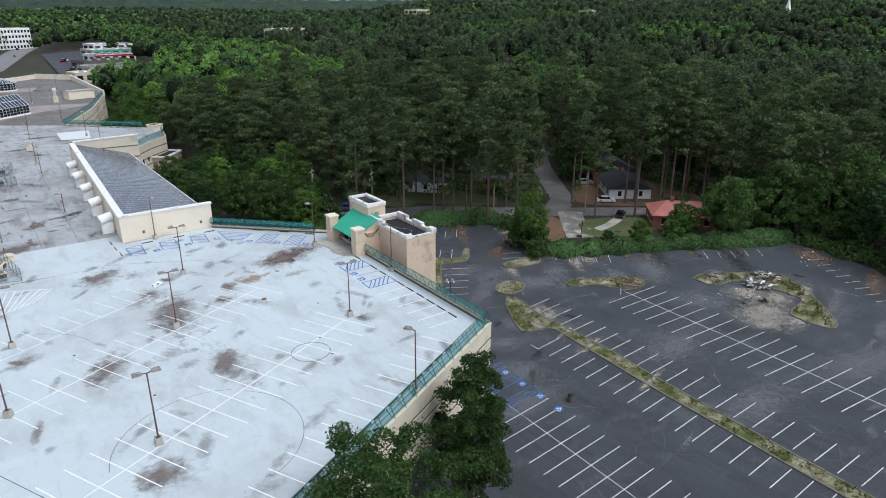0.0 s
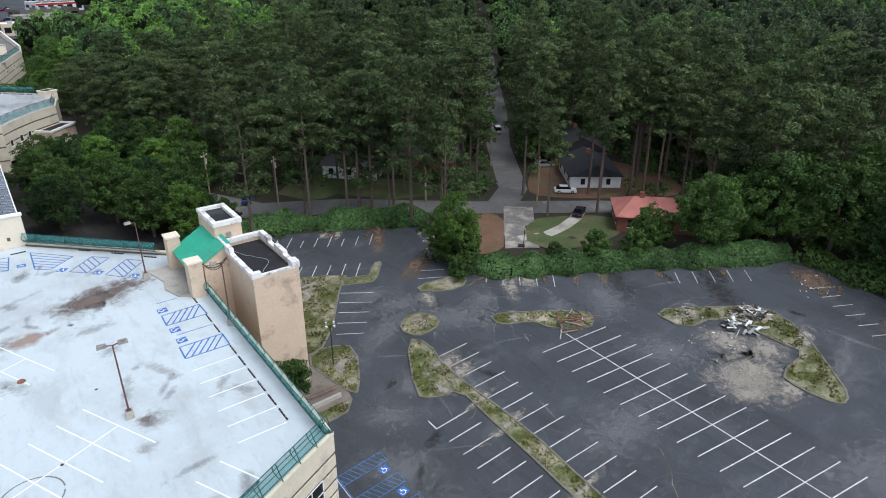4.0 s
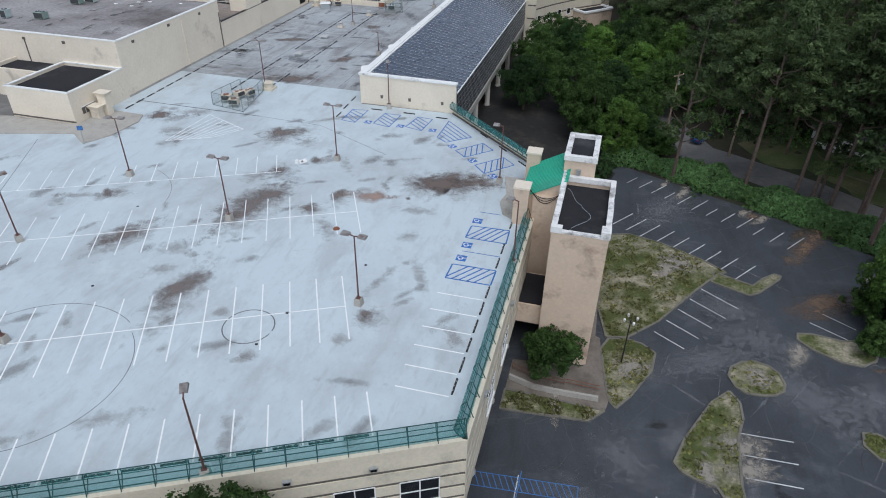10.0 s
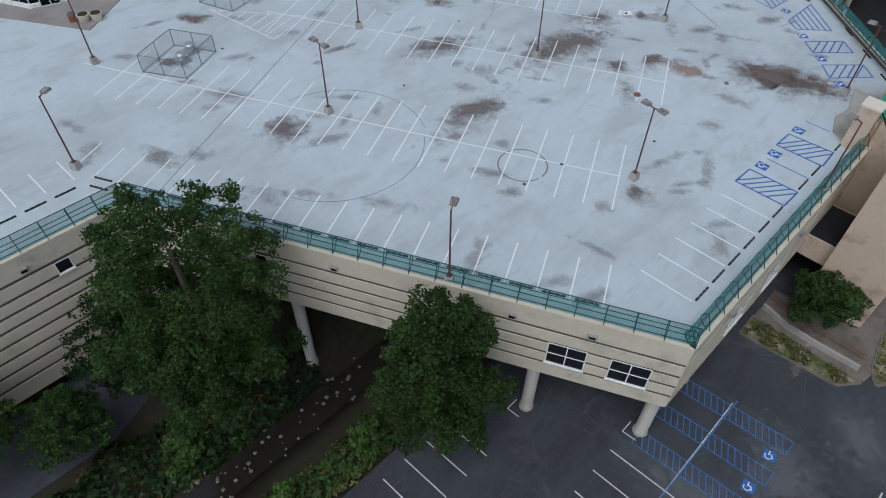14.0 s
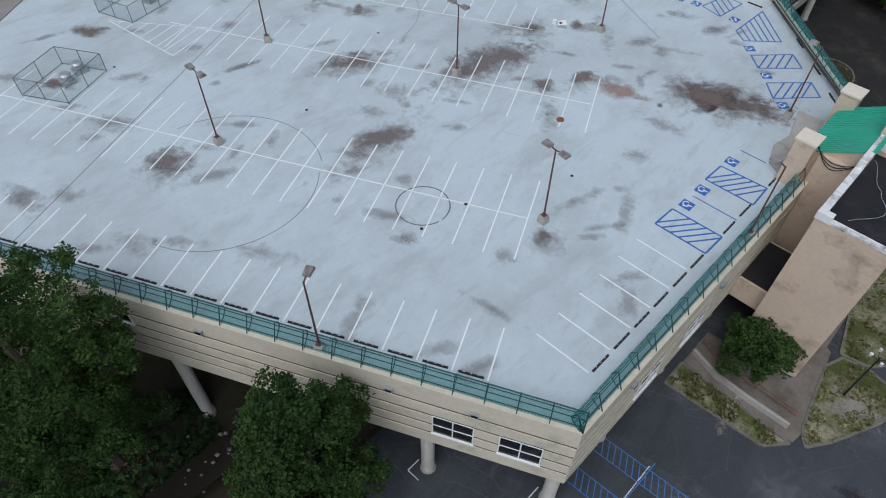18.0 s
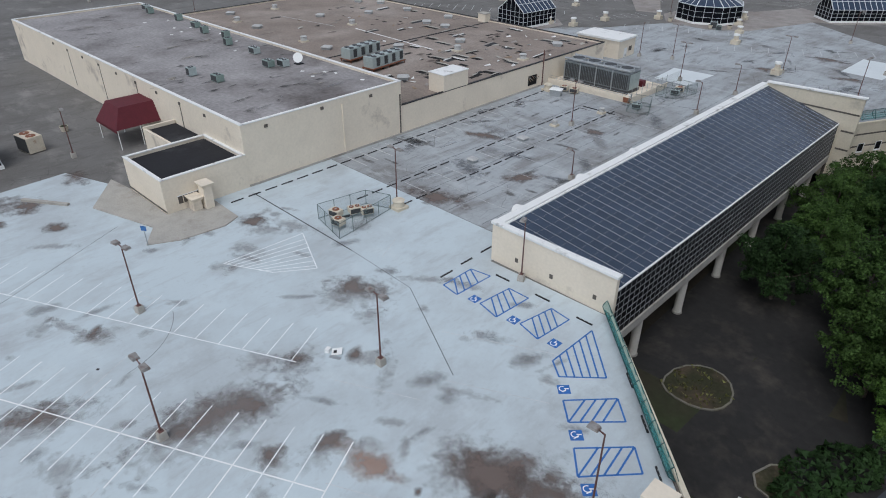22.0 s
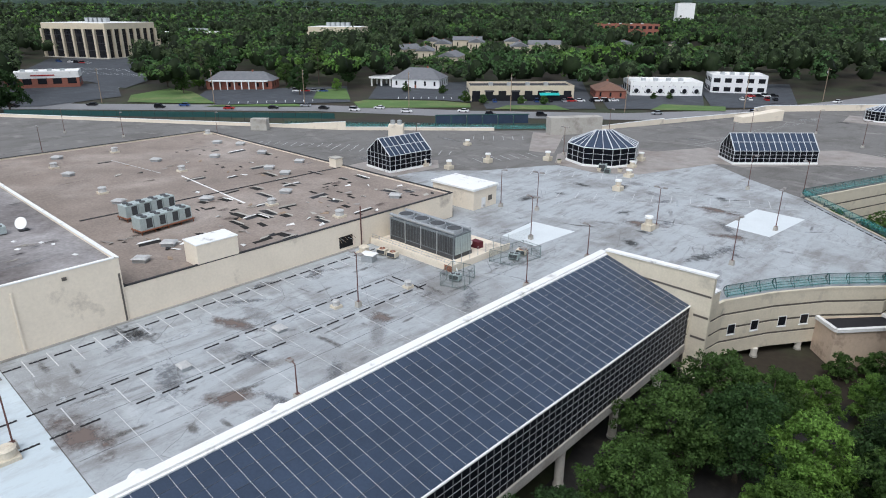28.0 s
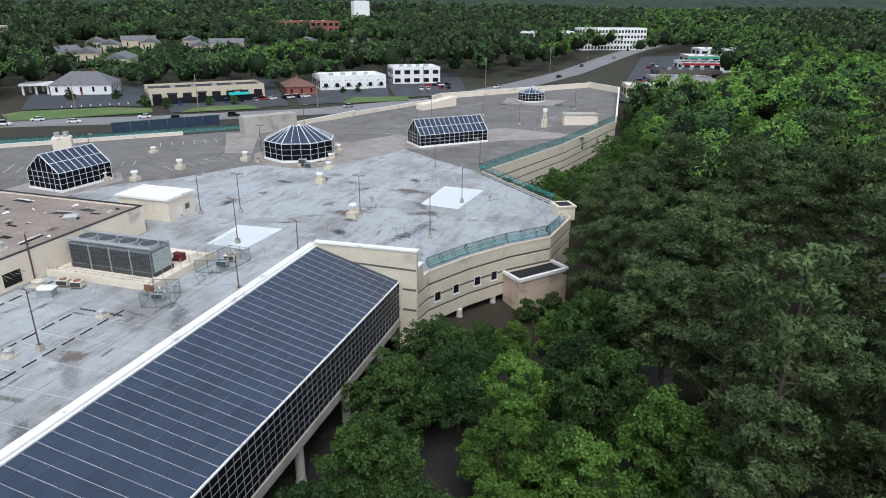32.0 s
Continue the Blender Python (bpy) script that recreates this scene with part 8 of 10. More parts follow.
def broadleaf(seed, h, spread, cards, size, leaf, low=0.3, clumps=170, clump_size=None, four=False, full=0.76, lobe_count=24):
    rng = np.random.default_rng(seed)
    lobes = []
    for k in range(lobe_count):
        a, q = 2.4 * k + rng.uniform(0, 0.8), (k + 0.5) / lobe_count
        z = h * (low + (0.92 - low) * q)
        rad = spread * math.sin(math.pi * min(0.97, 0.18 + full * q)) * rng.uniform(0.40, 0.78)
        s = spread * rng.uniform(0.30, 0.46) * (1.08 - 0.42 * q)
        lobes.append((rad * math.cos(a), rad * math.sin(a), z, s, s, s * rng.uniform(0.75, 1.1)))
    c, d = on_lobes(rng, lobes, cards, clumps, clump_size or spread * 0.15)
    crown = card_mesh("crown", c, size * rng.uniform(0.6, 1.35, len(c)), d, leaf, rng, 0.3, four=four)
    trunk = limbs(Shape(), rng, h * 0.82, 0.026 * h, lobes, 0.25, 9).mesh("trunk", "bark")
    return trunk, crown


def pine(seed, h, spread, cards, size, low=0.5, leaf="leaf_pine", clumps=150, clump_size=None):
    rng = np.random.default_rng(seed)
    lobes = []
    for k in range(22):
        q = (k + 0.5) / 22
        a = 2.4 * k + rng.uniform(-0.5, 0.5)
        z = h * (low + (0.985 - low) * q)
        rad = spread * (1.02 - 0.66 * q ** 1.7) * rng.uniform(0.25, 0.95)
        s = spread * rng.uniform(0.24, 0.38)
        lobes.append((rad * math.cos(a), rad * math.sin(a), z, s, s, s * rng.uniform(0.30, 0.45)))
    c, d = on_lobes(rng, lobes, cards, clumps, clump_size or spread * 0.13, 0.6, 0.7)
    crown = card_mesh("crown", c, size * rng.uniform(0.7, 1.5, len(c)), d, leaf, rng, 0.5, 0.55)
    trunk = limbs(Shape(), rng, h * 0.97, 0.0115 * h, lobes, low * 0.8, 12).mesh("trunk", "bark_pine")
    return trunk, crown


KIND = {
    "tall_a": (broadleaf(1, 26.0, 7.2, 78000, 0.125, "leaf_tall", 0.20, 640, 0.74, True, 0.60, 40), "tall leafy tree with mid-green leaves before the deck wall"),
    "tall_b": (broadleaf(2, 21.5, 4.9, 44000, 0.125, "leaf_tall", 0.25, 400, 0.66, True), "slender leafy tree with mid-green leaves before the deck wall"),
    "near_a": (broadleaf(14, 14.5, 6.2, 16500, 0.185, "leaf_c", 0.22, 330, 0.74), "broad leafy tree with dark green leaves"),
    "near_b": (broadleaf(15, 12.0, 5.0, 14500, 0.165, "leaf_b", 0.22, 280, 0.64), "leafy tree with bright green leaves"),
    "near_c": (broadleaf(3, 13.0, 6.0, 17500, 0.17, "leaf_a", 0.22, 340, 0.70), "spreading leafy tree with mid-green leaves"),
    "broad_a": (broadleaf(4, 13.0, 5.6, 6400, 0.30, "leaf_a", 0.22, 170), "leafy tree with mid-green leaves"),
    "broad_b": (broadleaf(5, 14.5, 6.0, 6400, 0.31, "leaf_b", 0.22, 170), "leafy tree with bright spring leaves"),
    "broad_c": (broadleaf(6, 12.0, 5.0, 6000, 0.28, "leaf_c", 0.22, 160), "leafy tree with dark green leaves"),
    "pine_near_a": (pine(7, 22.0, 6.6, 16000, 0.22, 0.40, "leaf_pine_deep", clumps=500, clump_size=0.62), "tall pine with a broad rounded crown"),
    "pine_near_b": (pine(8, 21.0, 6.0, 14500, 0.22, 0.36, "leaf_pine_deep", clumps=460, clump_size=0.60), "tall pine with a ragged crown"),
    "pine_a": (pine(9, 26.0, 5.2, 4700, 0.32, 0.36, clumps=260, clump_size=0.62), "tall pine with a bare trunk"),
    "pine_b": (pine(10, 24.0, 4.7, 4400, 0.31, 0.30, clumps=250, clump_size=0.60), "tall pine with a bare lower trunk"),
    "pine_c": (pine(11, 28.0, 5.4, 4800, 0.32, 0.42, clumps=270, clump_size=0.62), "tall pine with a high crown"),
    "pine_bare": (pine(16, 27.0, 4.8, 5200, 0.30, 0.52, clumps=270, clump_size=0.60), "tall pine with a long bare trunk and a high crown"),
    "bush": (broadleaf(12, 3.6, 2.6, 9000, 0.11, "leaf_a", 0.12, 160, 0.40), "dense round evergreen bush"),
    "shrub": (broadleaf(13, 4.5, 2.4, 2600, 0.20, "leaf_a", 0.15, 80, 0.45), "leafy green shrub among the weeds"),
}
first_tree = {}


def tree(kind, x, y, scale=1.0, yaw=None, z=None, group=""):
    yaw = random.uniform(0, 360) if yaw is None else yaw
    z = ground_z(x, y) - 0.15 if z is None else z
    m = pose(x, y, z, 0, 0, yaw)
    if kind not in first_tree:
        (trunk, crown), label = KIND[kind]
        t = thing("pine_tree" if kind.startswith("pine") else "bush" if kind == "bush" else "shrub" if kind == "shrub" else "tree", label, "tree" if kind not in ("bush", "shrub") else "shrub", group or "woodland trees", m=m)
        part("trunk", trunk, "", t)
        part("crown", crown, "", t)
        first_tree[kind] = t
    else:
        t = copy_thing(first_tree[kind], m)
    t.scale = (scale, scale, scale * random.uniform(0.92, 1.08))
    return t


random.seed(21)
# the two trees before the deck wall, and those by the creek
tree("tall_a", 33.2, 39.8, 1.03, 160, 7.0)
tree("near_a", 25.6, 35.0, 0.75, 200, 8.0)
tree("tall_b", 49.8, 49.6, 1.0, 60, 7.4)
tree("near_b", 24.5, 22.0, 0.9, 10, 8.5)
tree("near_c", 28.0, 28.0, 0.60, 70, 7.6)
tree("shrub", 44.6, 46.0, 0.8)
tree("shrub", 42.5, 38.0, 0.6)
tree("shrub", 33.0, 34.0, 0.9)
tree("bush", 66.8, 83.5, 1.32, 40, lot(67, 83) + 0.9)
# the row beside the glazed hall
for x, y, k, sc in ((52.6, 172.0, "near_c", 0.96), (54.0, 182.0, "near_c", 0.92), (54.2, 161.0, "near_c", 0.92), (58.5, 176.5, "near_a", 0.82), (64.8, 178.0, "near_b", 0.95), (65.0, 168.0, "near_b", 0.86), (66.5, 160.5, "near_b", 0.8),
                    (70.6, 169.5, "near_c", 0.7), (62.0, 152.5, "near_c", 0.95), (66.2, 142.5, "near_c", 0.95), (71.0, 136.5, "near_b", 0.9), (68.5, 150.0, "near_a", 0.9), (73.5, 146, "near_c", 0.9), (52.6, 152.0, "near_a", 0.8),
                    (70.8, 189.0, "near_c", 0.75), (61.0, 207.5, "shrub", 0.8), (64.5, 210.5, "shrub", 1.0), (57.5, 194.5, "shrub", 0.9), (70.5, 203.0, "near_c", 0.7), (61.8, 193.5, "near_b", 0.62), (57.8, 188.5, "near_c", 0.6), (66.0, 199.0, "near_b", 0.6),
                    (58.9, 252.0, "near_b", 0.72), (66.8, 264.0, "near_b", 0.8), (69.5, 272.0, "near_c", 0.85), (71.0, 257.0, "near_c", 0.7), (79.5, 300.0, "broad_b", 1.0), (76.5, 286.0, "near_c", 1.0), (84.0, 266.0, "near_b", 1.0),
                    (94, 340, "broad_b", 1.15), (84, 320, "broad_b", 1.05), (103, 295, "broad_b", 1.1), (89, 388, "broad_b", 1.1), (79, 352, "broad_b", 1.0), (118, 330, "broad_b", 1.1), (80, 374, "broad_a", 0.9), (96, 366, "broad_a", 1.0), (108, 316, "broad_a", 1.0)):
    tree(k, x, y, sc)
for x, y, k, sc in ((80.4, 168.5, "near_b", 1.05), (74.5, 176.5, "near_c", 1.05), (73.5, 164.0, "near_b", 1.0), (78.0, 190.0, "pine_near_b", 0.95), (93.6, 176.5, "pine_near_b", 0.92), (95.5, 166.0, "pine_near_a", 0.88), (86.3, 161.5, "pine_near_b", 0.9), (79.0, 157.5, "near_c", 0.95), (76.0, 212.0, "pine_near_a", 1.0), (78.3, 224.0, "pine_near_b", 1.08),
                    (86.8, 213.0, "pine_near_a", 0.98), (91.0, 227.0, "pine_near_b", 1.1), (98.5, 219.0, "pine_near_a", 1.0), (107.0, 231.0, "pine_near_b", 1.05), (87.9, 184.5, "pine_near_b", 0.9), (99.0, 188.0, "pine_near_a", 0.92), (76.0, 221.5, "pine_near_b", 1.0),
                    (77.0, 201.0, "pine_near_b", 0.95), (107.5, 209.0, "pine_near_a", 1.0), (104.0, 177.0, "pine_near_a", 0.95), (103, 160, "pine_near_b", 0.9), (89, 151, "pine_near_b", 0.9), (82.0, 236.0, "pine_near_a", 1.05), (96.0, 240.0, "pine_near_b", 1.0), (81.0, 194.0, "pine_near_a", 1.0), (80.5, 184.5, "pine_near_b", 1.0), (84.5, 200.0, "pine_near_b", 1.05), (72.0, 196.0, "near_c", 1.0), (71.0, 183.0, "near_a", 0.9), (88.0, 196.0, "pine_near_a", 0.95)):
    tree(k, x, y, sc)
for x, y, k, sc in ((91.0, 129.6, "pine_near_b", 0.9), (99.6, 123.4, "pine_near_a", 0.84), (104.2, 120.4, "pine_near_b", 0.92), (98.0, 139.5, "pine_near_a", 0.95), (105.0, 133.0, "pine_near_b", 0.95), (111.5, 126.5, "pine_near_a", 0.9), (92.5, 147.5, "pine_near_a", 0.9), (104.5, 142.0, "pine_near_b", 1.0),
                    (115.5, 119.0, "pine_near_b", 0.9), (71.5, 207.0, "pine_near_b", 0.9), (70.5, 216.5, "pine_near_a", 0.86), (72.0, 233.0, "pine_near_b", 0.95), (69.0, 243.0, "pine_near_a", 0.8), (76.7, 247.0, "pine_near_b", 1.0), (83.0, 257.0, "pine_near_a", 1.0), (95.0, 252.0, "pine_near_b", 1.05)):
    tree(k, x, y, sc)
for x, y, k, sc in ((54.9, 280.0, "near_b", 0.62), (66.5, 281.0, "near_b", 1.05), (71.5, 291.0, "near_b", 1.1), (68.0, 303.0, "near_c", 1.0), (75.5, 314.0, "near_b", 1.2), (76.0, 332.0, "near_c", 1.15), (83.5, 346.0, "near_b", 1.3), (77.5, 362.0, "near_b", 1.15), (82.0, 381.0, "near_c", 1.25), (76.5, 400.0, "near_b", 1.2),
                    (102.0, 302.0, "near_b", 1.35), (93.0, 322.0, "near_b", 1.25), (98.5, 348.0, "near_c", 1.3), (95.0, 406.0, "near_b", 1.3), (61.5, 262.0, "near_c", 0.8), (74.0, 139.5, "near_a", 0.62)):
    tree(k, x, y, sc)
# single trees along the car park
slim = tree("near_b", 101.2, 96.2, 1.0, 0)
slim.scale = (0.84, 0.84, 0.98)
tree("shrub", 98.9, 91.3, 0.75, 0, lot(98.9, 91.3))
tree("shrub", 101.2, 94.2, 1.3, 40)
tree("shrub", 102.8, 96.6, 1.2, 110)
tree("shrub", 99.9, 97.2, 1.1, 200)
for x, y, k, sc in ((131.5, 71.5, "near_c", 0.98), (126, 77.5, "near_c", 0.6), (136, 73.5, "near_c", 0.9), (122.0, 77.0, "shrub", 1.1), (141, 66, "near_c", 1.15), (139, 72, "near_c", 0.9), (142.5, 58, "near_c", 1.1), (142, 49, "broad_c", 1.1), (139.5, 41, "broad_a", 1.0),
                    (136, 32, "broad_a", 0.9), (147, 45, "broad_c", 1.3), (134.5, 22, "broad_a", 0.9), (117.5, 81.0, "shrub", 1.0), (148, 66, "broad_a", 1.3), (131.5, 12, "broad_c", 0.8), (150, 56, "near_c", 1.3), (148, 76, "near_a", 1.0),
                    (112.5, 84.8, "shrub", 0.7), (129.0, 79.0, "shrub", 1.2), (74.5, 139.0, "shrub", 1.3), (78, 137.5, "shrub", 1.2)):
    tree(k, x, y, sc)


for x, y, sc in ((134.6, 95.6, 0.95), (147.0, 98.0, 1.0), (148.3, 96.0, 1.1), (150.6, 94.4, 1.0), (126.4, 100.4, 0.8), (130.2, 111.2, 0.95), (90.1, 125.4, 1.0), (96.0, 121.8, 0.95), (98.0, 121.0, 1.05), (100.3, 120.2, 1.0), (103.5, 117.6, 0.95),
                 (141.5, 104.0, 0.95), (144.6, 103.6, 1.05), (152.5, 101.0, 1.0), (143.5, 79.0, 1.0), (149.1, 75.8, 1.05), (151.3, 63.1, 1.0), (145.4, 70.4, 0.95)):
    tree("pine_bare", x, y, sc)


def seg_dist(x, y, pts):
    best = 1e9
    for (ax, ay), (bx, by) in zip(pts, pts[1:]):
        dx, dy = bx - ax, by - ay
        t = max(0, min(1, ((x - ax) * dx + (y - ay) * dy) / (dx * dx + dy * dy)))
        best = min(best, math.hypot(x - ax - t * dx, y - ay - t * dy))
    return best


def inside(x, y, poly):
    c = False
    for (ax, ay), (bx, by) in zip(poly, poly[1:] + poly[:1]):
        if (ay > y) != (by > y) and x < (bx - ax) * (y - ay) / (by - ay) + ax:
            c = not c
    return c


STREET = [(181.7, 59.1), (158.9, 78.8), (138.6, 97.5), (118.4, 111.4), (101, 125.5), (84.5, 139.5), (77.5, 155), (76, 180), (82, 206), (95, 222), (112, 234), (150, 258), (220, 300)]
CROSS = [(121.4, 108.4), (131.4, 115.5), (150.6, 142.5), (174.8, 171.2), (214.2, 221.3), (282.6, 310.0)]
SPUR = [(125.0, 106.9), (119.6, 100.7), (112.0, 91.6)]
SERVICE = [(58, 118), (60, 140), (59.5, 160), (59, 172), (60.5, 190), (70, 205), (76, 198)]
ROAD = [(-420, 40), (-300, 140), (-241, 200), (-153, 280), (-98, 312), (-48, 352), (-14, 400), (8, 460), (29, 532), (55, 663), (105, 892), (139, 969), (170, 1060), (230, 1250)]
CLEAR = [[(106, 92), (118, 78), (145, 74), (148, 86), (132.4, 105)], [(129.8, 102.3), (143, 97), (158, 104), (166, 124), (152, 128), (140, 118)], [(88, 138), (113.3, 116.3), (120.6, 126.5), (96, 146)], [(86, 196), (94, 214), (106, 222), (112, 214), (96, 192)]]


def wooded(x, y, pad=0.0):
    if inside(x, y, LOT_EDGE) or inside(x, y, OUTER) or (x < 76 and y < 140) or (20 < x < 73 and y < 425):
        return False
    if seg_dist(x, y, STREET) < 5.0 + pad or seg_dist(x, y, CROSS) < 4.5 + pad or seg_dist(x, y, SPUR) < 10.0 or seg_dist(x, y, SERVICE) < 5.0:
        return False
    if seg_dist(x, y, [(103, 90), (113, 82), (121, 75.5), (128, 69.8), (138, 62)]) < 9:
        return False
    return not any(inside(x, y, c) for c in CLEAR)


# woodland near the car park and the street, tree by tree
placed = [(o.location.x, o.location.y) for o in bpy.data.objects if o.get("category") == "tree"]
tries = 0
while tries < 9000 and len(placed) < 400:
    tries += 1
    x, y = random.uniform(72, 235), random.uniform(24, 300)
    if not wooded(x, y, 1.0) or (x < 146 and y < 66) or math.hypot(x - 115, y - 128) > 118:
        continue
    near = 5.9 if math.hypot(x - 118, y - 110) < 62 else 7.4
    if any(abs(px - x) < near and abs(py - y) < near and math.hypot(px - x, py - y) < near for px, py in placed):
        continue
    if y > 225 and x < 110:
        k = random.choice(("broad_b", "broad_b", "broad_a", "pine_a"))
    else:
        k = random.choice(("pine_a", "pine_b", "pine_c", "pine_c", "pine_a", "pine_b", "broad_a" if random.random() < 0.5 else "broad_c"))
    if seg_dist(x, y, STREET) < 12 and k.startswith("broad"):
        k = "pine_a"
    placed.append((x, y))
    tree(k, x, y, random.uniform(0.86, 1.16))


# further woods: joined crowns, coarser with distance
def far_woods(name, label, r0, r1, spacing, per, size, seed, hmin, hmax):
    rng = np.random.default_rng(seed)
    cs, ds, ss = {}, {}, {}
    gtrunk, cores = Shape(), {}
    n_side = int(2 * r1 / spacing)
    for i in range(n_side):
        for j in range(n_side):
            x = 60 - r1 + (i + rng.random()) * spacing
            y = 110 - r1 + (j + rng.random()) * spacing
            r = math.hypot(x - 70, y - 110)
            if r < r0 or r > r1:
                continue
            bearing = math.degrees(math.atan2(x - 70, y - 90))
            if bearing < -92 or bearing > 82 or not wooded(x, y, 1.0):
                continue
            if math.hypot(x - 110, y - 130) < 260 and any(abs(px - x) < 6 and abs(py - y) < 6 for px, py in placed):
                continue
            if not town_free(x, y):
                continue
            patch = noise.noise((x / 90, y / 90, 3)) + rng.uniform(-0.16, 0.16)
            kind = "leaf_b" if patch > 0.33 else "leaf_a" if patch > 0.12 else "leaf_c" if patch > -0.04 else "leaf_pine"
            if r > 330 and rng.random() < 0.2:
                kind = "leaf_c"
            if bearing < 20 and y > 230 and x > 60 and x < 190:
                kind = rng.choice(["leaf_b", "leaf_a", "leaf_b", "leaf_c"])
            h = rng.uniform(hmin, hmax) * (1.12 if kind == "leaf_pine" else 0.92)
            sp = h * rng.uniform(0.20, 0.30) * (0.85 if kind == "leaf_pine" else 1.15)
            sp = max(sp, spacing * 0.40) * (1.2 if r > 330 else 1.0)
            if any(0 < (x - ax) * 0.66 - (y - ay) * 0.75 < 120 and abs((x - ax) * 0.75 + (y - ay) * 0.66) < 19 for ax, ay in APARTMENTS):
                h, sp = h * 0.45, sp * 0.8
            z0 = ground_z(x, y)
            k = per
            m = max(5, k // 9)
            dd = rng.normal(size=(m, 3))
            dd /= np.linalg.norm(dd, axis=1)[:, None]
            dd[:, 2] = np.where(dd[:, 2] < -0.2, -dd[:, 2], dd[:, 2])
            cc = dd * np.array((sp, sp, h * 0.36)) * rng.uniform(0.72, 0.95, (m, 1))
            which = rng.integers(0, m, k)
            d = rng.normal(size=(k, 3)) + dd[which] * 0.7 + np.array((0, 0, 0.3))
            d /= np.linalg.norm(d, axis=1)[:, None]
            c = np.array((x, y, z0 + h * 0.62)) + cc[which] + d * (sp * 0.24 * rng.uniform(0.6, 1.1, k))[:, None]
            # core in the near-black leaf colour, painting the shade inside the crown
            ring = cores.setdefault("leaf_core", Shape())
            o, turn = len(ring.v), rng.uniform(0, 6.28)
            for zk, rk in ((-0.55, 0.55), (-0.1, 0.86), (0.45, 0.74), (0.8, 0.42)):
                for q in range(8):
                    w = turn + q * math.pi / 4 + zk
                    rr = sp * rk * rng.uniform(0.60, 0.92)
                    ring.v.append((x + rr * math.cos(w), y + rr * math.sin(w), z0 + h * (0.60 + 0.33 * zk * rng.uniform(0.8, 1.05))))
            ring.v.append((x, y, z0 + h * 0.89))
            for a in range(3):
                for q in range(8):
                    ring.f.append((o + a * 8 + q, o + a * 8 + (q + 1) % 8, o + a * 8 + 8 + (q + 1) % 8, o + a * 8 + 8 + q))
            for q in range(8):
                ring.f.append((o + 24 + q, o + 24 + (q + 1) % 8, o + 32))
            cs.setdefault(kind, []).append(c)
            ds.setdefault(kind, []).append(d)
            ss.setdefault(kind, []).append(size * rng.uniform(0.6, 1.3, k))
            if r < 330 and rng.random() < 0.7:
                gtrunk.tube((x, y, z0 - 0.3), (x, y, z0 + h * 0.75), 0.28, 0.12, 5, caps=False)
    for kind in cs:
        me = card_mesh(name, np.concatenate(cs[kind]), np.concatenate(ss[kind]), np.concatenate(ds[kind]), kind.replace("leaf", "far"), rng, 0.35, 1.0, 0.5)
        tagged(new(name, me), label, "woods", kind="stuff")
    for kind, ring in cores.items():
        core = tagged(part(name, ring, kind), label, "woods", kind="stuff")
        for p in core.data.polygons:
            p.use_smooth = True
    if gtrunk.v:
        tagged(part("wood_trunks", gtrunk, "bark_pine"), "bare trunks standing in the woods", "woods", kind="stuff")


TOWN = [(720, 370, 30), (-486, 316, 46), (-318, 225, 26), (-242, 296, 24), (-180, 366, 19), (-125, 352, 19), (-100, 375, 17), (-87, 402, 14), (-72, 430, 19), (-48, 462, 17), (-30, 440, 18), (-420, 270, 40), (-411, 489, 30), (-550, 427, 40),
        (85, 445, 26), (92, 480, 28), (100, 540, 26), (108, 590, 26), (120, 660, 24), (-317, 529, 14), (-307, 561, 14), (-279, 469, 14), (-191, 609, 14), (-345, 545, 14)]


OPEN_TOWN = [(-225, 150), (-232, 190), (-336, 221), (-461, 270), (-478, 356), (-452, 362), (-300, 262), (-232, 250), (-243, 284), (-262, 318), (-238, 324), (-190, 324), (-200, 350), (-180, 372), (-150, 366), (-120, 372), (-102, 392), (-90, 410), (-74, 440), (-50, 474), (-30, 484), (5, 490),
             (25, 520), (70, 640), (118, 700), (112, 520), (92, 430), (72, 426), (60, 440), (40, 420), (-10, 330), (-60, 250), (-150, 180)]


APARTMENTS = [(-317, 529), (-307, 561), (-345, 545), (-330, 575), (-279, 469), (-251, 548), (-245, 574), (-290, 590), (-191, 609), (-165, 648), (-160, 640), (-235, 450), (-476, 628), (-262, 740)]


def town_free(x, y):
    if any(math.hypot(x - ax, y - ay) < 17 for ax, ay in APARTMENTS):
        return False
    if seg_dist(x, y, ROAD) < 15 or seg_dist(x, y, [(-241, 200), (-300, 250), (-390, 330), (-470, 430)]) < 9:
        return False
    if inside(x, y, OPEN_TOWN) or any(math.hypot(x - cx, y - cy) < r for cx, cy, r in TOWN):
        return False
    d = -0.726 * (x + 225) + 0.687 * (y - 160)
    if d < 10 and x < 60:
        return False
    return True


far_woods("near_woods", "dense mixed woodland of pines and broadleaf trees", 95, 215, 8.4, 760, 0.40, 31, 13, 24)
far_woods("near_woods", "dense mixed woodland of pines and broadleaf trees", 215, 330, 9.0, 360, 0.58, 34, 13, 24)
far_woods("middle_woods", "dense mixed woodland in the middle distance", 330, 780, 12.5, 120, 0.85, 32, 12, 23)
far_woods("far_woods", "distant woodland towards the horizon", 780, 1500, 19.0, 16, 2.1, 33, 14, 23)
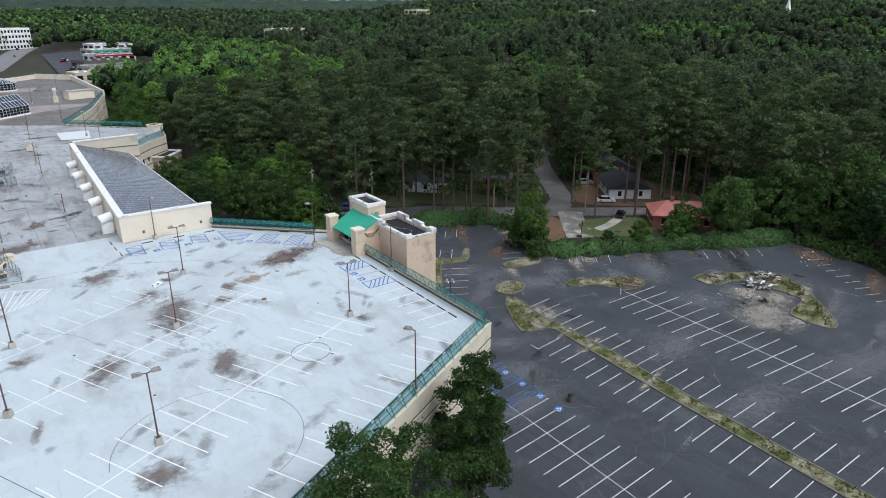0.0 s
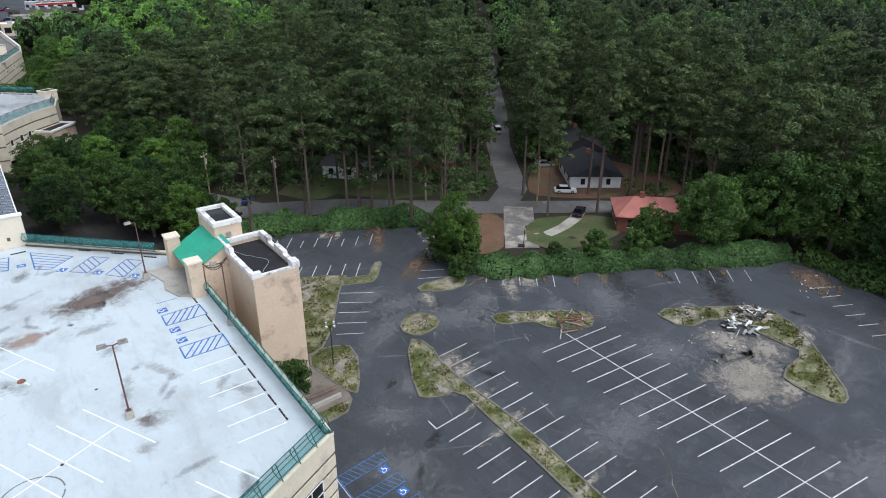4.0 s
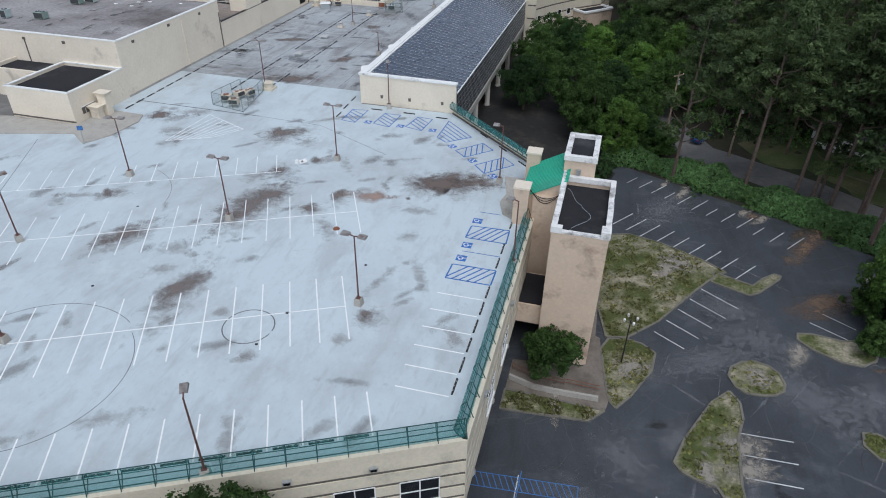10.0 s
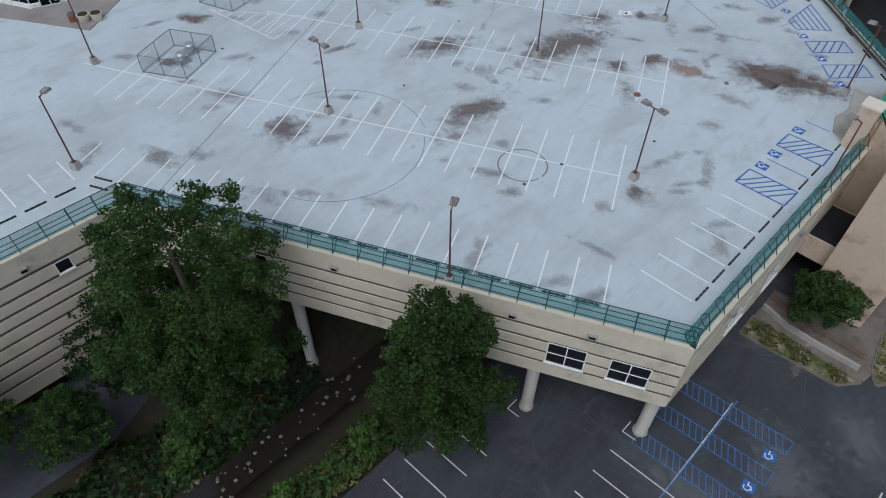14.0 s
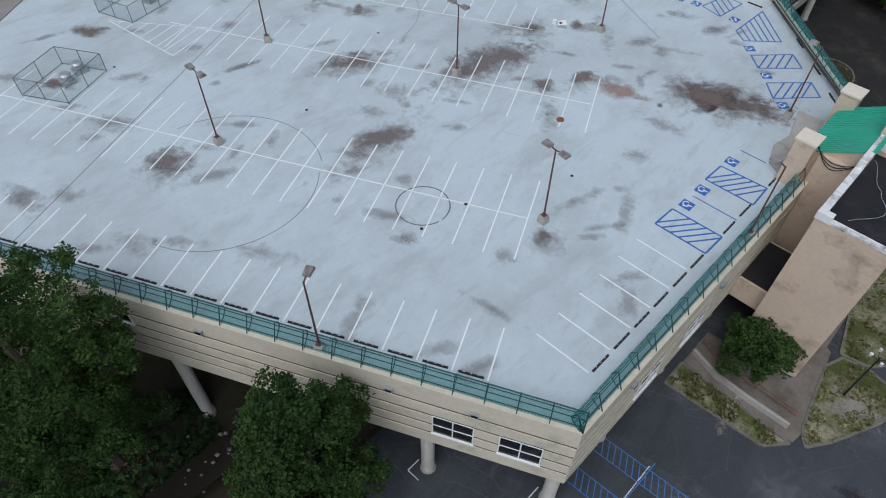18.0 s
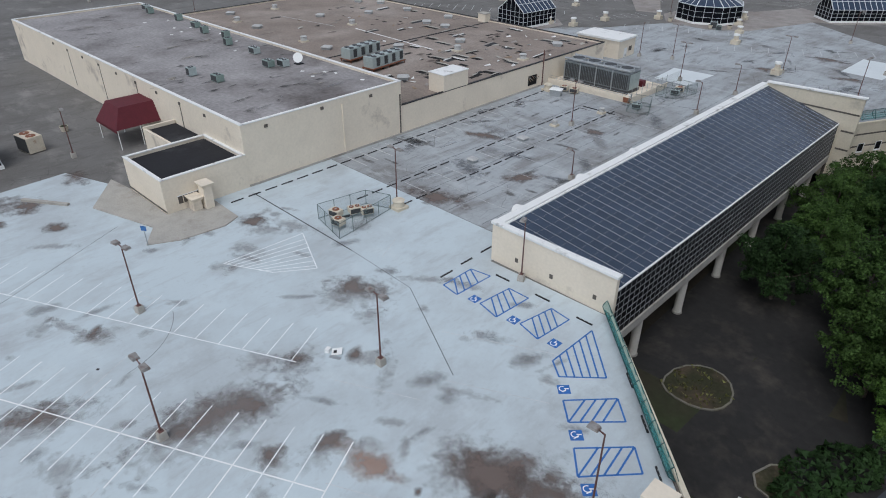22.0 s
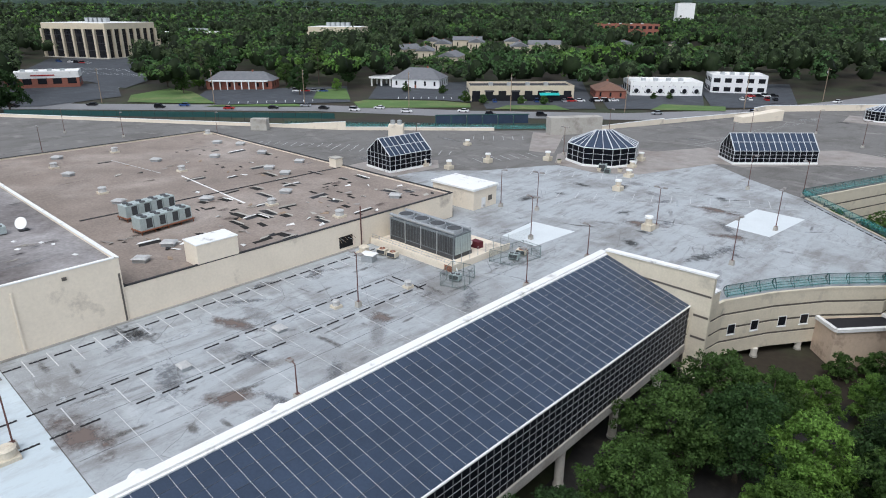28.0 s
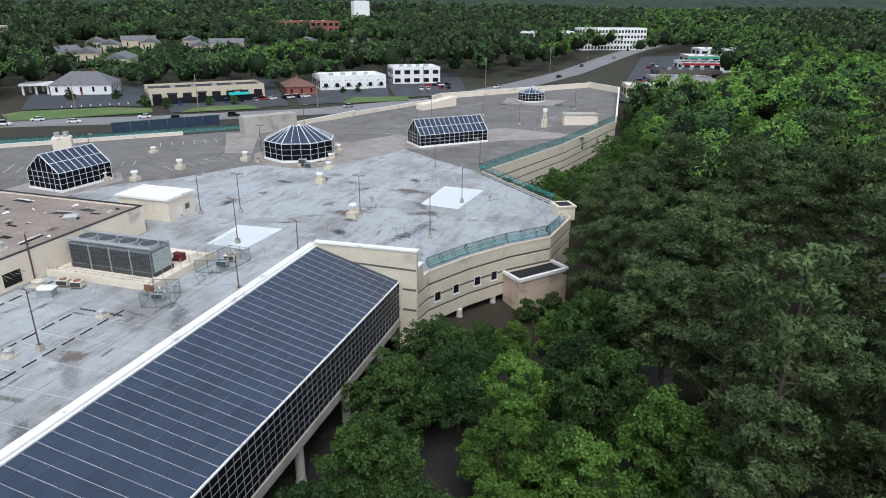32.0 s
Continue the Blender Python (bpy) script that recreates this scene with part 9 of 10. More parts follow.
# low growth under the pines
under = np.random.default_rng(77)
uc, ud, us = [], [], []
for k in range(2600):
    x, y = under.uniform(72, 240), under.uniform(20, 235)
    if not wooded(x, y, 0.5) or (x < 139 and y < 66) or math.hypot(x - 120, y - 120) > 130 or noise.noise((x / 14, y / 14, 8)) < -0.22:
        continue
    h, w = under.uniform(1.0, 4.2), under.uniform(1.2, 2.6)
    d = under.normal(size=(64, 3))
    d /= np.linalg.norm(d, axis=1)[:, None]
    d[:, 2] = abs(d[:, 2])
    uc.append(np.array((x, y, ground_z(x, y))) + d * np.array((w, w, h)) * under.uniform(0.6, 1.05, (64, 1)))
    ud.append(d)
    us.append(under.uniform(0.2, 0.45, 64))
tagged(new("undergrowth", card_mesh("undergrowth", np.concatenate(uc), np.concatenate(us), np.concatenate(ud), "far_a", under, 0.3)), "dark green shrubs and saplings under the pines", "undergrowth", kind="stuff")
sheet = Shape()
rad = [1350 * 1.042 ** k for k in range(29)]
angs = [math.radians(-95 + 182 * k / 520) for k in range(521)]
for r in rad:
    for a in angs:
        x, y = 70 + r * math.sin(a), 100 + r * math.cos(a)
        sheet.v.append((x, y, ground_z(x, y) + 13 + 22 * smooth01(1500, 3200, r) + 8 * noise.noise((x / 22, y / 22, 1)) + 5 * noise.noise((x / 90, y / 90, 2))))
for j in range(len(rad) - 1):
    for i in range(520):
        sheet.f.append((j * 521 + i, j * 521 + i + 1, (j + 1) * 521 + i + 1, (j + 1) * 521 + i))
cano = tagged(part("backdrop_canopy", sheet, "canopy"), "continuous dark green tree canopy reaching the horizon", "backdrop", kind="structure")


# ---- vines, weeds and grass ----
def leaf_bank(name, pts, width, height, n, size, mat, label, seed, category="hedge"):
    """A long mound of vine leaves along a line of plan points."""
    rng = np.random.default_rng(seed)
    seg = [math.dist(a, b) for a, b in zip(pts, pts[1:])]
    c, d = np.empty((n, 3)), np.empty((n, 3))
    for k in range(n):
        i = rng.choice(len(seg), p=np.array(seg) / sum(seg))
        t = rng.random()
        px, py = pts[i][0] + (pts[i + 1][0] - pts[i][0]) * t, pts[i][1] + (pts[i + 1][1] - pts[i][1]) * t
        dx, dy = (pts[i + 1][0] - pts[i][0]) / seg[i], (pts[i + 1][1] - pts[i][1]) / seg[i]
        a = rng.uniform(0, math.pi)
        bulge = 0.75 + 0.5 * noise.noise((px / 3, py / 3, seed))
        off = width / 2 * math.cos(a) * bulge
        x, y = px - dy * off, py + dx * off
        c[k] = (x, y, ground_z(x, y) + 0.1 + height * math.sin(a) * bulge)
        d[k] = (-dy * math.cos(a), dx * math.cos(a), math.sin(a))
    me = card_mesh(name, c, size * rng.uniform(0.6, 1.4, n), d, mat, rng, 0.3)
    return tagged(new(name, me), label, category, kind="stuff")


leaf_bank("vine_bank", [(70.0, 138.6), (82.7, 130.4), (92, 123.2), (101.5, 116), (106.5, 110.5)], 6.2, 3.0, 17000, 0.24, "leaf_vine", "long bank of dark green vines behind the car park", 1)
leaf_bank("vine_bank", [(99.5, 94.5), (106, 87.6), (113, 82), (121, 75.5), (128, 69.8), (138, 62)], 6.6, 2.5, 17000, 0.24, "leaf_vine", "long bank of dark green vines at the car park's edge", 2)
leaf_bank("vine_bank", [(139, 60), (138.5, 45), (134, 28), (129, 8), (122, -30)], 6.0, 2.6, 9000, 0.28, "leaf_a", "overgrown leafy bank at the car park's edge", 3)
leaf_bank("creek_brush", [(33.0, 48), (32.5, 38), (32, 26), (31, 10)], 7.0, 1.4, 3500, 0.34, "leaf_c", "dark brush on the creek bank", 4, "brush")
leaf_bank("creek_brush", [(44.0, 52), (43.5, 40), (43, 28), (42, 10)], 6.0, 0.8, 2500, 0.26, "leaf_a", "low weeds on the creek bank", 5, "brush")
leaf_bank("service_brush", [(66, 118), (66, 128), (70, 134)], 6.0, 1.6, 1500, 0.34, "leaf_c", "dark brush beside the service drive", 6, "brush")


leaf_bank("wall_brush", [(45.5, 262), (60, 302), (72, 347), (70, 420)], 8.0, 4.5, 11000, 0.36, "leaf_a", "tall leafy brush at the foot of the far wall", 7, "brush")
leaf_bank("shaft_brush", [(63, 205.5), (68.5, 206), (72, 214)], 6.0, 2.6, 5200, 0.24, "leaf_c", "dark brush round the stair shaft", 8, "brush")


def grass_on(name, poly, n, h, seed, label, zf, bias=None):
    rng = np.random.default_rng(seed)
    xs, ys = [p[0] for p in poly], [p[1] for p in poly]
    c = []
    tries = 0
    while len(c) < n and tries < n * 12:
        tries += 1
        x, y = rng.uniform(min(xs), max(xs)), rng.uniform(min(ys), max(ys))
        if inside(x, y, poly) and noise.noise((x / 1.6, y / 1.6, seed)) > -0.05:
            c.append((x, y, zf(x, y) + h * 0.4))
    c = np.array(c)
    d = rng.normal(size=c.shape) * np.array((1, 1, 0.2))
    me = card_mesh(name, c, h * rng.uniform(0.5, 1.4, len(c)), d, "grass", rng, 0.1)
    return tagged(new(name, me), label, "weeds", kind="stuff")


for i, k in enumerate(("median", "three", "grass", "bed", "two", "tip", "strip")):
    n = {"median": 6000, "three": 3600, "grass": 7000, "bed": 1700, "two": 1300, "tip": 500, "strip": 2000}[k]
    grass_on("weed_tufts", ISL[k][0], n // 3, 0.18, 40 + i, "green and straw-coloured weed tufts on the island", lambda x, y: lot(x, y) + 0.16)
grass_on("bank_weeds", [(40.6, 26), (47.5, 26), (47.5, 49), (44, 53), (41, 52)], 2600, 0.3, 61, "rough weeds on the creek bank", lambda x, y: ground_z(x, y))
grass_on("bank_weeds", [(29, 26), (35.5, 26), (35.5, 44), (30, 42)], 1500, 0.3, 62, "rough weeds on the creek bank", lambda x, y: ground_z(x, y))
grass_on("bank_weeds", [(49.8, 128.6), (50.2, 132.1), (52.4, 134.2), (55.1, 133.9), (56.8, 131.3), (56.3, 128.6), (54.3, 127.4), (51.4, 127.4)], 150, 0.2, 63, "dry weeds in the kerbed bed", lambda x, y: ground_z(x, y) + 0.14)

# ---- streets and yards below the woods ----
draped("street", STREET, 6.5, "street", 0.05, "grey neighbourhood street among pines")
draped("street_side", CROSS, 6.0, "street", 0.06, "grey side street running into the woods")
draped("street_spur", SPUR, 5.6, "spur", 0.07, "broken asphalt spur with sandy edges")
draped("road_service", SERVICE, 8.0, "dark_drive", 0.06, "damp service drive with shade in its dark colour beside the hall")


def yard(name, poly, mat, lift, label):
    xs, ys = [p[0] for p in poly], [p[1] for p in poly]
    s = Shape()
    cx, cy = sum(xs) / len(xs), sum(ys) / len(ys)
    rings = 5
    for k in range(rings + 1):
        for p in poly:
            x, y = cx + (p[0] - cx) * k / rings, cy + (p[1] - cy) * k / rings
            s.v.append((x, y, ground_z(x, y) + lift))
    n = len(poly)
    for k in range(rings):
        for i in range(n):
            s.f.append((k * n + i, k * n + (i + 1) % n, (k + 1) * n + (i + 1) % n, (k + 1) * n + i))
    return tagged(part(name, s, mat), label, "yard", kind="structure")


yard("ground_lawn", rounded([(112.8, 90.9), (120.1, 84.2), (133.5, 87.5), (136.0, 92.4), (131.5, 97.2), (121.2, 101.4)], 1), "lawn", 0.09, "mown lawn by the street spur")
yard("ground_straw", [(104.8, 96.5), (105.6, 94.3), (108.0, 93.4), (110.0, 94.0), (113.0, 97.4), (115.4, 99.9), (118.2, 103.4), (118.9, 106.2), (117.8, 108.0), (114.3, 107.6), (112.2, 104.6), (111.0, 102.4), (107.5, 100.6)], "pine_straw", 0.08, "red pine straw beside the spur")
yard("ground_straw", rounded([(131.6, 110.5), (136, 104.8), (146, 97.5), (158.8, 91.5), (166.3, 104.3), (162, 124.1), (144, 123), (136.0, 116.2)], 1), "pine_straw", 0.07, "red pine straw round the white house")
yard("ground_lawn", rounded([(88, 141), (113.3, 119.5), (120.7, 128.7), (100.2, 150.8)], 1), "lawn", 0.07, "shaded lawn across the street")
yard("ground_lawn", rounded([(87, 198), (94, 190), (112, 212), (104, 222)], 1), "lawn", 0.07, "shaded lawn beside the street")
for bed, what in ((rounded([(49.8, 128.6), (50.2, 132.1), (52.4, 134.2), (55.1, 133.9), (56.8, 131.3), (56.3, 128.6), (54.3, 127.4), (51.4, 127.4)], 1), "kerbed weedy bed beside the service drive"), (rounded([(61.5, 123), (63, 127.4), (66, 127.4), (66, 122.5)], 1), "small kerbed weedy bed beside the service drive")):
    yard("ground_clearing", bed, "weeds_dark", 0.14, what)
    ring_kerb = thing("bed_kerb", "dirty pale concrete kerb round a weedy bed", "kerb")
    for a, b in zip(bed, bed[1:] + bed[:1]):
        part("kerb_stone", Shape().bar((*a, ground_z(*a) + 0.02), (*b, ground_z(*b) + 0.02), 0.2, 0.16), "kerb", ring_kerb)
yard("ground_drive", [(30.5, 104), (58, 104), (68, 116), (72, 132), (66, 150), (62, 190), (47, 197), (30.5, 197)], "dark_drive", 0.05, "dark drive with shade in its colour below the glazed hall")
dp = thing("house_path", "curved pale concrete path across the lawn", "path")
pp = [(114.6, 95.2), (119.8, 93.9), (124.7, 94.6), (129.4, 96.2), (133.4, 98.6)]
for a, b in zip(pp, pp[1:]):
    part("slab", Shape().bar((*a, ground_z(*a) + 0.02), (*b, ground_z(*b) + 0.02), 2.2, 0.12), "concrete", dp)


def pitched_house(x, y, yaw, w, L, h, rise, wall, roof, label, z=None, windows=3, porch=False, hip=False, framed=False):
    z = ground_z(x, y) - 0.1 if z is None else z
    t = thing("house", label, "house", m=pose(x, y, z, 0, 0, yaw))
    part("wall", Shape().box(-w / 2, -L / 2, 0, w / 2, L / 2, h), wall, t)
    o = 0.5
    k = w * 0.4 if hip else 0
    v = [(-w / 2 - o, -L / 2 - o, h), (w / 2 + o, -L / 2 - o, h), (w / 2 + o, L / 2 + o, h), (-w / 2 - o, L / 2 + o, h), (0, -L / 2 - o + k, h + rise), (0, L / 2 + o - k, h + rise)]
    part("roof", Shape().add(v, [(0, 1, 4), (1, 2, 5, 4), (2, 3, 5), (3, 0, 4, 5), (3, 2, 1, 0)]), roof, t)
    if not hip:
        for s in (-1, 1):
            part("gable", Shape().add([(-w / 2, s * L / 2, h), (w / 2, s * L / 2, h), (0, s * L / 2, h + rise * 0.93), (-w / 2, s * (L / 2 - 0.3), h), (w / 2, s * (L / 2 - 0.3), h), (0, s * (L / 2 - 0.3), h + rise * 0.93)],
                                      [(0, 1, 2), (5, 4, 3), (0, 3, 4, 1), (1, 4, 5, 2), (2, 5, 3, 0)]), wall, t)
    for s in (-1, 1):
        for i in range(windows):
            yy = -L / 2 + L * (i + 0.5) / windows
            wd = part("window", Shape().box(s * w / 2 - 0.03, yy - 0.5, h * 0.35, s * w / 2 + 0.03, yy + 0.5, h * 0.8), "window", t)
            framed and part("frame", Shape().box(s * w / 2 - 0.04, yy - 0.6, h * 0.3, s * w / 2 + 0.05, yy + 0.6, h * 0.35), "white", wd)
        for i in range(max(1, int(w / 4))):
            xx = -w / 2 + w * (i + 0.5) / max(1, int(w / 4))
            wd = part("window", Shape().box(xx - 0.45, s * L / 2 - 0.03, h * 0.32, xx + 0.45, s * L / 2 + 0.03, h * 0.8), "window", t)
            framed and part("frame", Shape().box(xx - 0.55, s * L / 2 - 0.04, h * 0.26, xx + 0.55, s * L / 2 + 0.05, h * 0.32), "white", wd)
    part("door", Shape().box(w / 2 - 0.02, -0.5, 0, w / 2 + 0.04, 0.5, 2.1), "brick", t)
    part("chimney", Shape().box(-0.4, L * 0.15, h + rise * 0.4, 0.4, L * 0.15 + 0.8, h + rise + 0.8), "brick", t)
    return t


pitched_house(149.5, 111.2, -36, 10.6, 13.5, 2.7, 2.5, "siding", "dark_roof", "white board house with a dark shingle roof", framed=True)
pitched_house(158.3, 123.5, -36, 12.0, 14.0, 3.6, 3.4, "brick", "dark_roof", "dark brick house with a steep dark roof behind the white one", framed=True)
pitched_house(139.0, 86.4, 46, 9.0, 13.5, 3.0, 2.3, "brick", "red_roof", "low brick house with a faded red hipped roof", framed=True, hip=True)
pitched_house(109.5, 143.5, 44, 8, 12, 3, 2.4, "siding", "grey_shingle", "white house among pines")
pitched_house(125.8, 137.7, 44, 8, 12, 3, 2.4, "brick", "grey_shingle", "brick house among pines")
pitched_house(108, 206, 30, 8, 12, 3, 2.2, "brick", "grey_shingle", "brick house beyond the street")


def car(x, y, yaw, paint, label, z=None, van=False, group="parked cars", near=False):
    z = ground_z(x, y) + 0.06 if z is None else z
    t = thing("car", label, "car", group, m=pose(x, y, z, 0, 0, yaw))
    h = 1.15 if van else 0.92
    prof = [(-2.2, 0.28), (2.2, 0.28), (2.25, 0.6), (2.1, 0.86), (1.1, 0.95), (-1.9, 0.98), (-2.25, 0.85)]
    n = len(prof)
    b = Shape().add([(px, s, pz) for s in (-0.86, 0.86) for px, pz in prof], [tuple(range(n)), tuple(range(2 * n - 1, n - 1, -1))] + [(i, n + i, n + (i + 1) % n, (i + 1) % n) for i in range(n)])
    part("body", b, paint, t)
    top = 1.45 if not van else 1.85
    cab = [(1.15, 0.93), (0.45, top), (-1.25 if not van else -1.9, top), (-1.95 if not van else -2.15, 0.95)]
    part("cabin", Shape().add([(px, s * (0.82 if k in (0, 3) else 0.66), pz) for s in (-1, 1) for k, (px, pz) in enumerate(cab)], [(0, 1, 2, 3), (7, 6, 5, 4), (0, 4, 5, 1), (1, 5, 6, 2), (2, 6, 7, 3), (3, 7, 4, 0)]), "glass_dark", t)
    part("roof", Shape().box(-1.25 if not van else -1.9, -0.65, top, 0.42, 0.65, top + 0.05), paint, t)
    for sx in (-1.35, 1.35):
        if not near:
            part("wheel_pair", Shape().tube((sx, -0.96, 0.32), (sx, 0.96, 0.32), 0.33, 0.33, 10), "black", t)
        for sy in (-0.86, 0.86) if near else ():
            wl = part("wheel", Shape().tube((sx, sy - 0.1, 0.32), (sx, sy + 0.1, 0.32), 0.33, 0.33, 12), "black", t)
            near and part("rim", Shape().tube((sx, sy + (0.1 if sy > 0 else -0.1), 0.32), (sx, sy + (0.12 if sy > 0 else -0.12), 0.32), 0.2, 0.2, 10), "grey_metal", wl)
    for sy in (-0.6, 0.6):
        near and part("headlight", Shape().box(2.2, sy - 0.2, 0.6, 2.26, sy + 0.2, 0.74), "white", t)
        near and part("tail_light", Shape().box(-2.28, sy - 0.2, 0.65, -2.22, sy + 0.2, 0.8), "car_red", t)
    return t


car(131.6, 97.3, 30, "car_black", "black saloon parked on the lawn drive", near=True)
car(138.4, 107.4, -40, "car_white", "white saloon parked before the white house", near=True)
car(85.2, 144.6, 60, "car_blue", "dark blue car parked beside the street", near=True)
car(147.4, 122.6, -30, "car_silver", "silver car parked by the side street", near=True)
car(158.8, 152.6, 60, "car_white", "white car parked far down the side street", van=True)
hoop = thing("basketball_hoop", "portable basketball hoop with a black board on the spur", "basketball hoop", m=pose(112.6, 92.0, ground_z(112.6, 92.0) + 0.07, 0, 0, 45))
part("pole", Shape().tube((0, 0, 0), (0, 0, 2.9), 0.06, 0.05, 8), "black", hoop)
part("backboard", Shape().box(-0.65, -0.1, 2.6, 0.65, -0.05, 3.5), "black", hoop)
part("target_square", Shape().box(-0.3, -0.13, 2.75, 0.3, -0.1, 3.2), "white", hoop)
part("base", Shape().box(-0.5, -0.2, 0, 0.5, 0.9, 0.25), "black", hoop)
part("ring", Shape().tube((0, -0.45, 2.72), (0, -0.45, 2.76), 0.24, 0.24, 12), "rust", hoop)
for x, y, c in ((140.6, 96.0, "rust"), (141.8, 95.2, "rust")):
    b = thing("wheelie_bin", "brown waste container by the street", "bin", m=pose(x, y, ground_z(x, y)))
    part("body", Shape().box(-0.6, -0.5, 0, 0.6, 0.5, 1.3), "rust", b)
    part("lid", Shape().box(-0.65, -0.55, 1.3, 0.65, 0.55, 1.4), "black", b)


def utility_pole(x, y, h=11, yaw=0, z=None):
    z = ground_z(x, y) if z is None else z
    t = thing("utility_pole", "wooden utility pole with a crossarm and transformer", "utility pole", "utility poles", m=pose(x, y, z, 0, 0, yaw))
    part("pole", Shape().tube((0, 0, -0.3), (0, 0, h), 0.18, 0.12, 8), "wood", t)
    part("crossarm", Shape().box(-1.2, -0.06, h - 0.8, 1.2, 0.06, h - 0.65), "wood", t)
    part("transformer", Shape().tube((0.35, 0, h - 2.4), (0.35, 0, h - 1.4), 0.25, 0.25, 10), "grey_metal", t)
    for k in (-1.1, 0, 1.1):
        part("insulator", Shape().tube((k, 0, h - 0.65), (k, 0, h - 0.45), 0.06, 0.04, 6), "white", t)
    return t


for x, y in ((89.2, 138.2), (112.2, 119.8), (128.0, 104.9), (80, 152), (137.6, 130.1), (158.3, 160.5)):
    utility_pole(x, y, 10, 45)

# ---- creek ----
s = Shape().add([(36.6, -30, 4.5), (39.6, -30, 4.5), (39.6, 60, 5.6), (36.6, 60, 5.6)], [(0, 1, 2, 3)])
tagged(part("water_creek", s, "water"), "dark shallow creek below the deck", "creek", kind="structure")
rocks = thing("creek_stones", "pale stones lying in the dark creek", "stones")
rs = random.Random(17)
for k in range(120):
    y = rs.uniform(20, 56)
    x = 38.2 + rs.gauss(0, 1.5)
    r = rs.uniform(0.08, 0.26)
    zz = max(ground_z(x, y), 4.9 + (y + 30) * 0.0122)
    part("stone", Shape().add([(-r, 0, 0), (0, -r, 0), (r, 0, 0), (0, r, 0), (0, 0, r * 0.6), (0, 0, -r * 0.5)], [(0, 1, 4), (1, 2, 4), (2, 3, 4), (3, 0, 4), (1, 0, 5), (2, 1, 5), (3, 2, 5), (0, 3, 5)]), "stone", rocks, m=pose(x, y, zz, 0, 0, rs.uniform(0, 360)))
yard("ground_paved", [(20, 10), (28, 10), (28.5, 30), (26, 37), (20, 38)], "asphalt", 0.12, "paved strip below the banded wall")

# ---- the main road and its buildings ----
draped("road_main", ROAD, 17, "asphalt_road", 0.12, "wide grey main road with passing traffic", 6)
draped("road_office", [(-241, 205), (-300, 255), (-390, 335), (-470, 430)], 9, "asphalt_road", 0.16, "side road towards the office block", 6)
TZ = lambda x, y: ground_z(x, y)


def plain_lot(poly, mat, lift, label):
    return yard("pavement_yard", poly, mat, lift, label)


YARDS = []
for poly, mat, label in (([(-393, 231), (-478, 274), (-432, 351), (-343, 307), (-281, 250), (-326, 247)], "asphalt", "dark asphalt car park before the office block"),
                         ([(-296, 190), (-339, 216), (-304, 255), (-250, 236), (-240, 199), (-254, 180)], "asphalt", "dark asphalt yard round the clinic"),
                         ([(-215, 254), (-243, 275), (-208, 338), (-158, 300), (-171, 281), (-193, 255)], "asphalt", "dark asphalt yard beside the brick bank"),
                         ([(-161, 313), (-204, 357), (-171, 404), (-119, 338), (-136, 333)], "asphalt", "dark asphalt yard before the hipped bank"),
                         ([(-163, 389), (-135, 455), (-68, 360), (-101, 327)], "asphalt", "asphalt yard before the shops"), ([(-116, 435), (-72, 478), (-35, 392), (-64, 363)], "asphalt", "asphalt yard before the white hall"),
                         ([(-74, 475), (-36, 508), (-7, 424), (-34, 398)], "asphalt", "asphalt yard beside the white block"), ([(62, 425), (105, 425), (130, 690), (70, 640)], "asphalt", "asphalt yard before the roadside shops"),
                         ([(-228, 230), (-251, 241), (-264, 266), (-243, 268), (-196, 255), (-212, 241)], "verge", "mown green verge beside the road"), ([(-191, 247), (-191, 253), (-170, 279), (-159, 279)], "verge", "narrow green verge beside the road"),
                         ([(-157, 301), (-158, 310), (-133, 330), (-117, 335), (-108, 325), (-141, 291)], "verge", "broad green verge before the hipped bank"), ([(-98, 328), (-101, 341), (-86, 356), (-74, 349)], "verge", "green verge before the shops"),
                         ([(-50, 373), (-54, 393), (-31, 405), (-26, 392)], "verge", "green verge before the white hall"), ([(-179, 295), (-207, 318), (-200, 331), (-164, 305)], "verge", "green lawn between two yards")):
    YARDS.append(plain_lot(poly, mat, 0.36 if mat == "verge" else 0.28, label))
# stall lines on the office yard and the bank yard
for (ax, ay), (bx, by), n, dx, dy in (((-395, 262), (-330, 300), 16, -5.5, 9.0), ((-380, 252), (-310, 285), 16, -5.0, 8.0), ((-190, 258), (-168, 292), 10, -5.5, 3.5), ((-150, 322), (-128, 345), 9, -4.5, 4.5)):
    for k in range(n):
        x, y = ax + (bx - ax) * k / n, ay + (by - ay) * k / n
        ob = new("stall_line", unit_line)
        ob.matrix_world = Matrix.LocRotScale((x, y, ground_z(x, y) + 0.45), Vector((dx, dy, ground_z(x + dx, y + dy) - ground_z(x, y))).to_track_quat("X", "Z"), (math.hypot(dx, dy), 0.25, 1))
        ob.parent = YARDS[0] if ax < -300 else YARDS[2] if ax < -160 else YARDS[3]


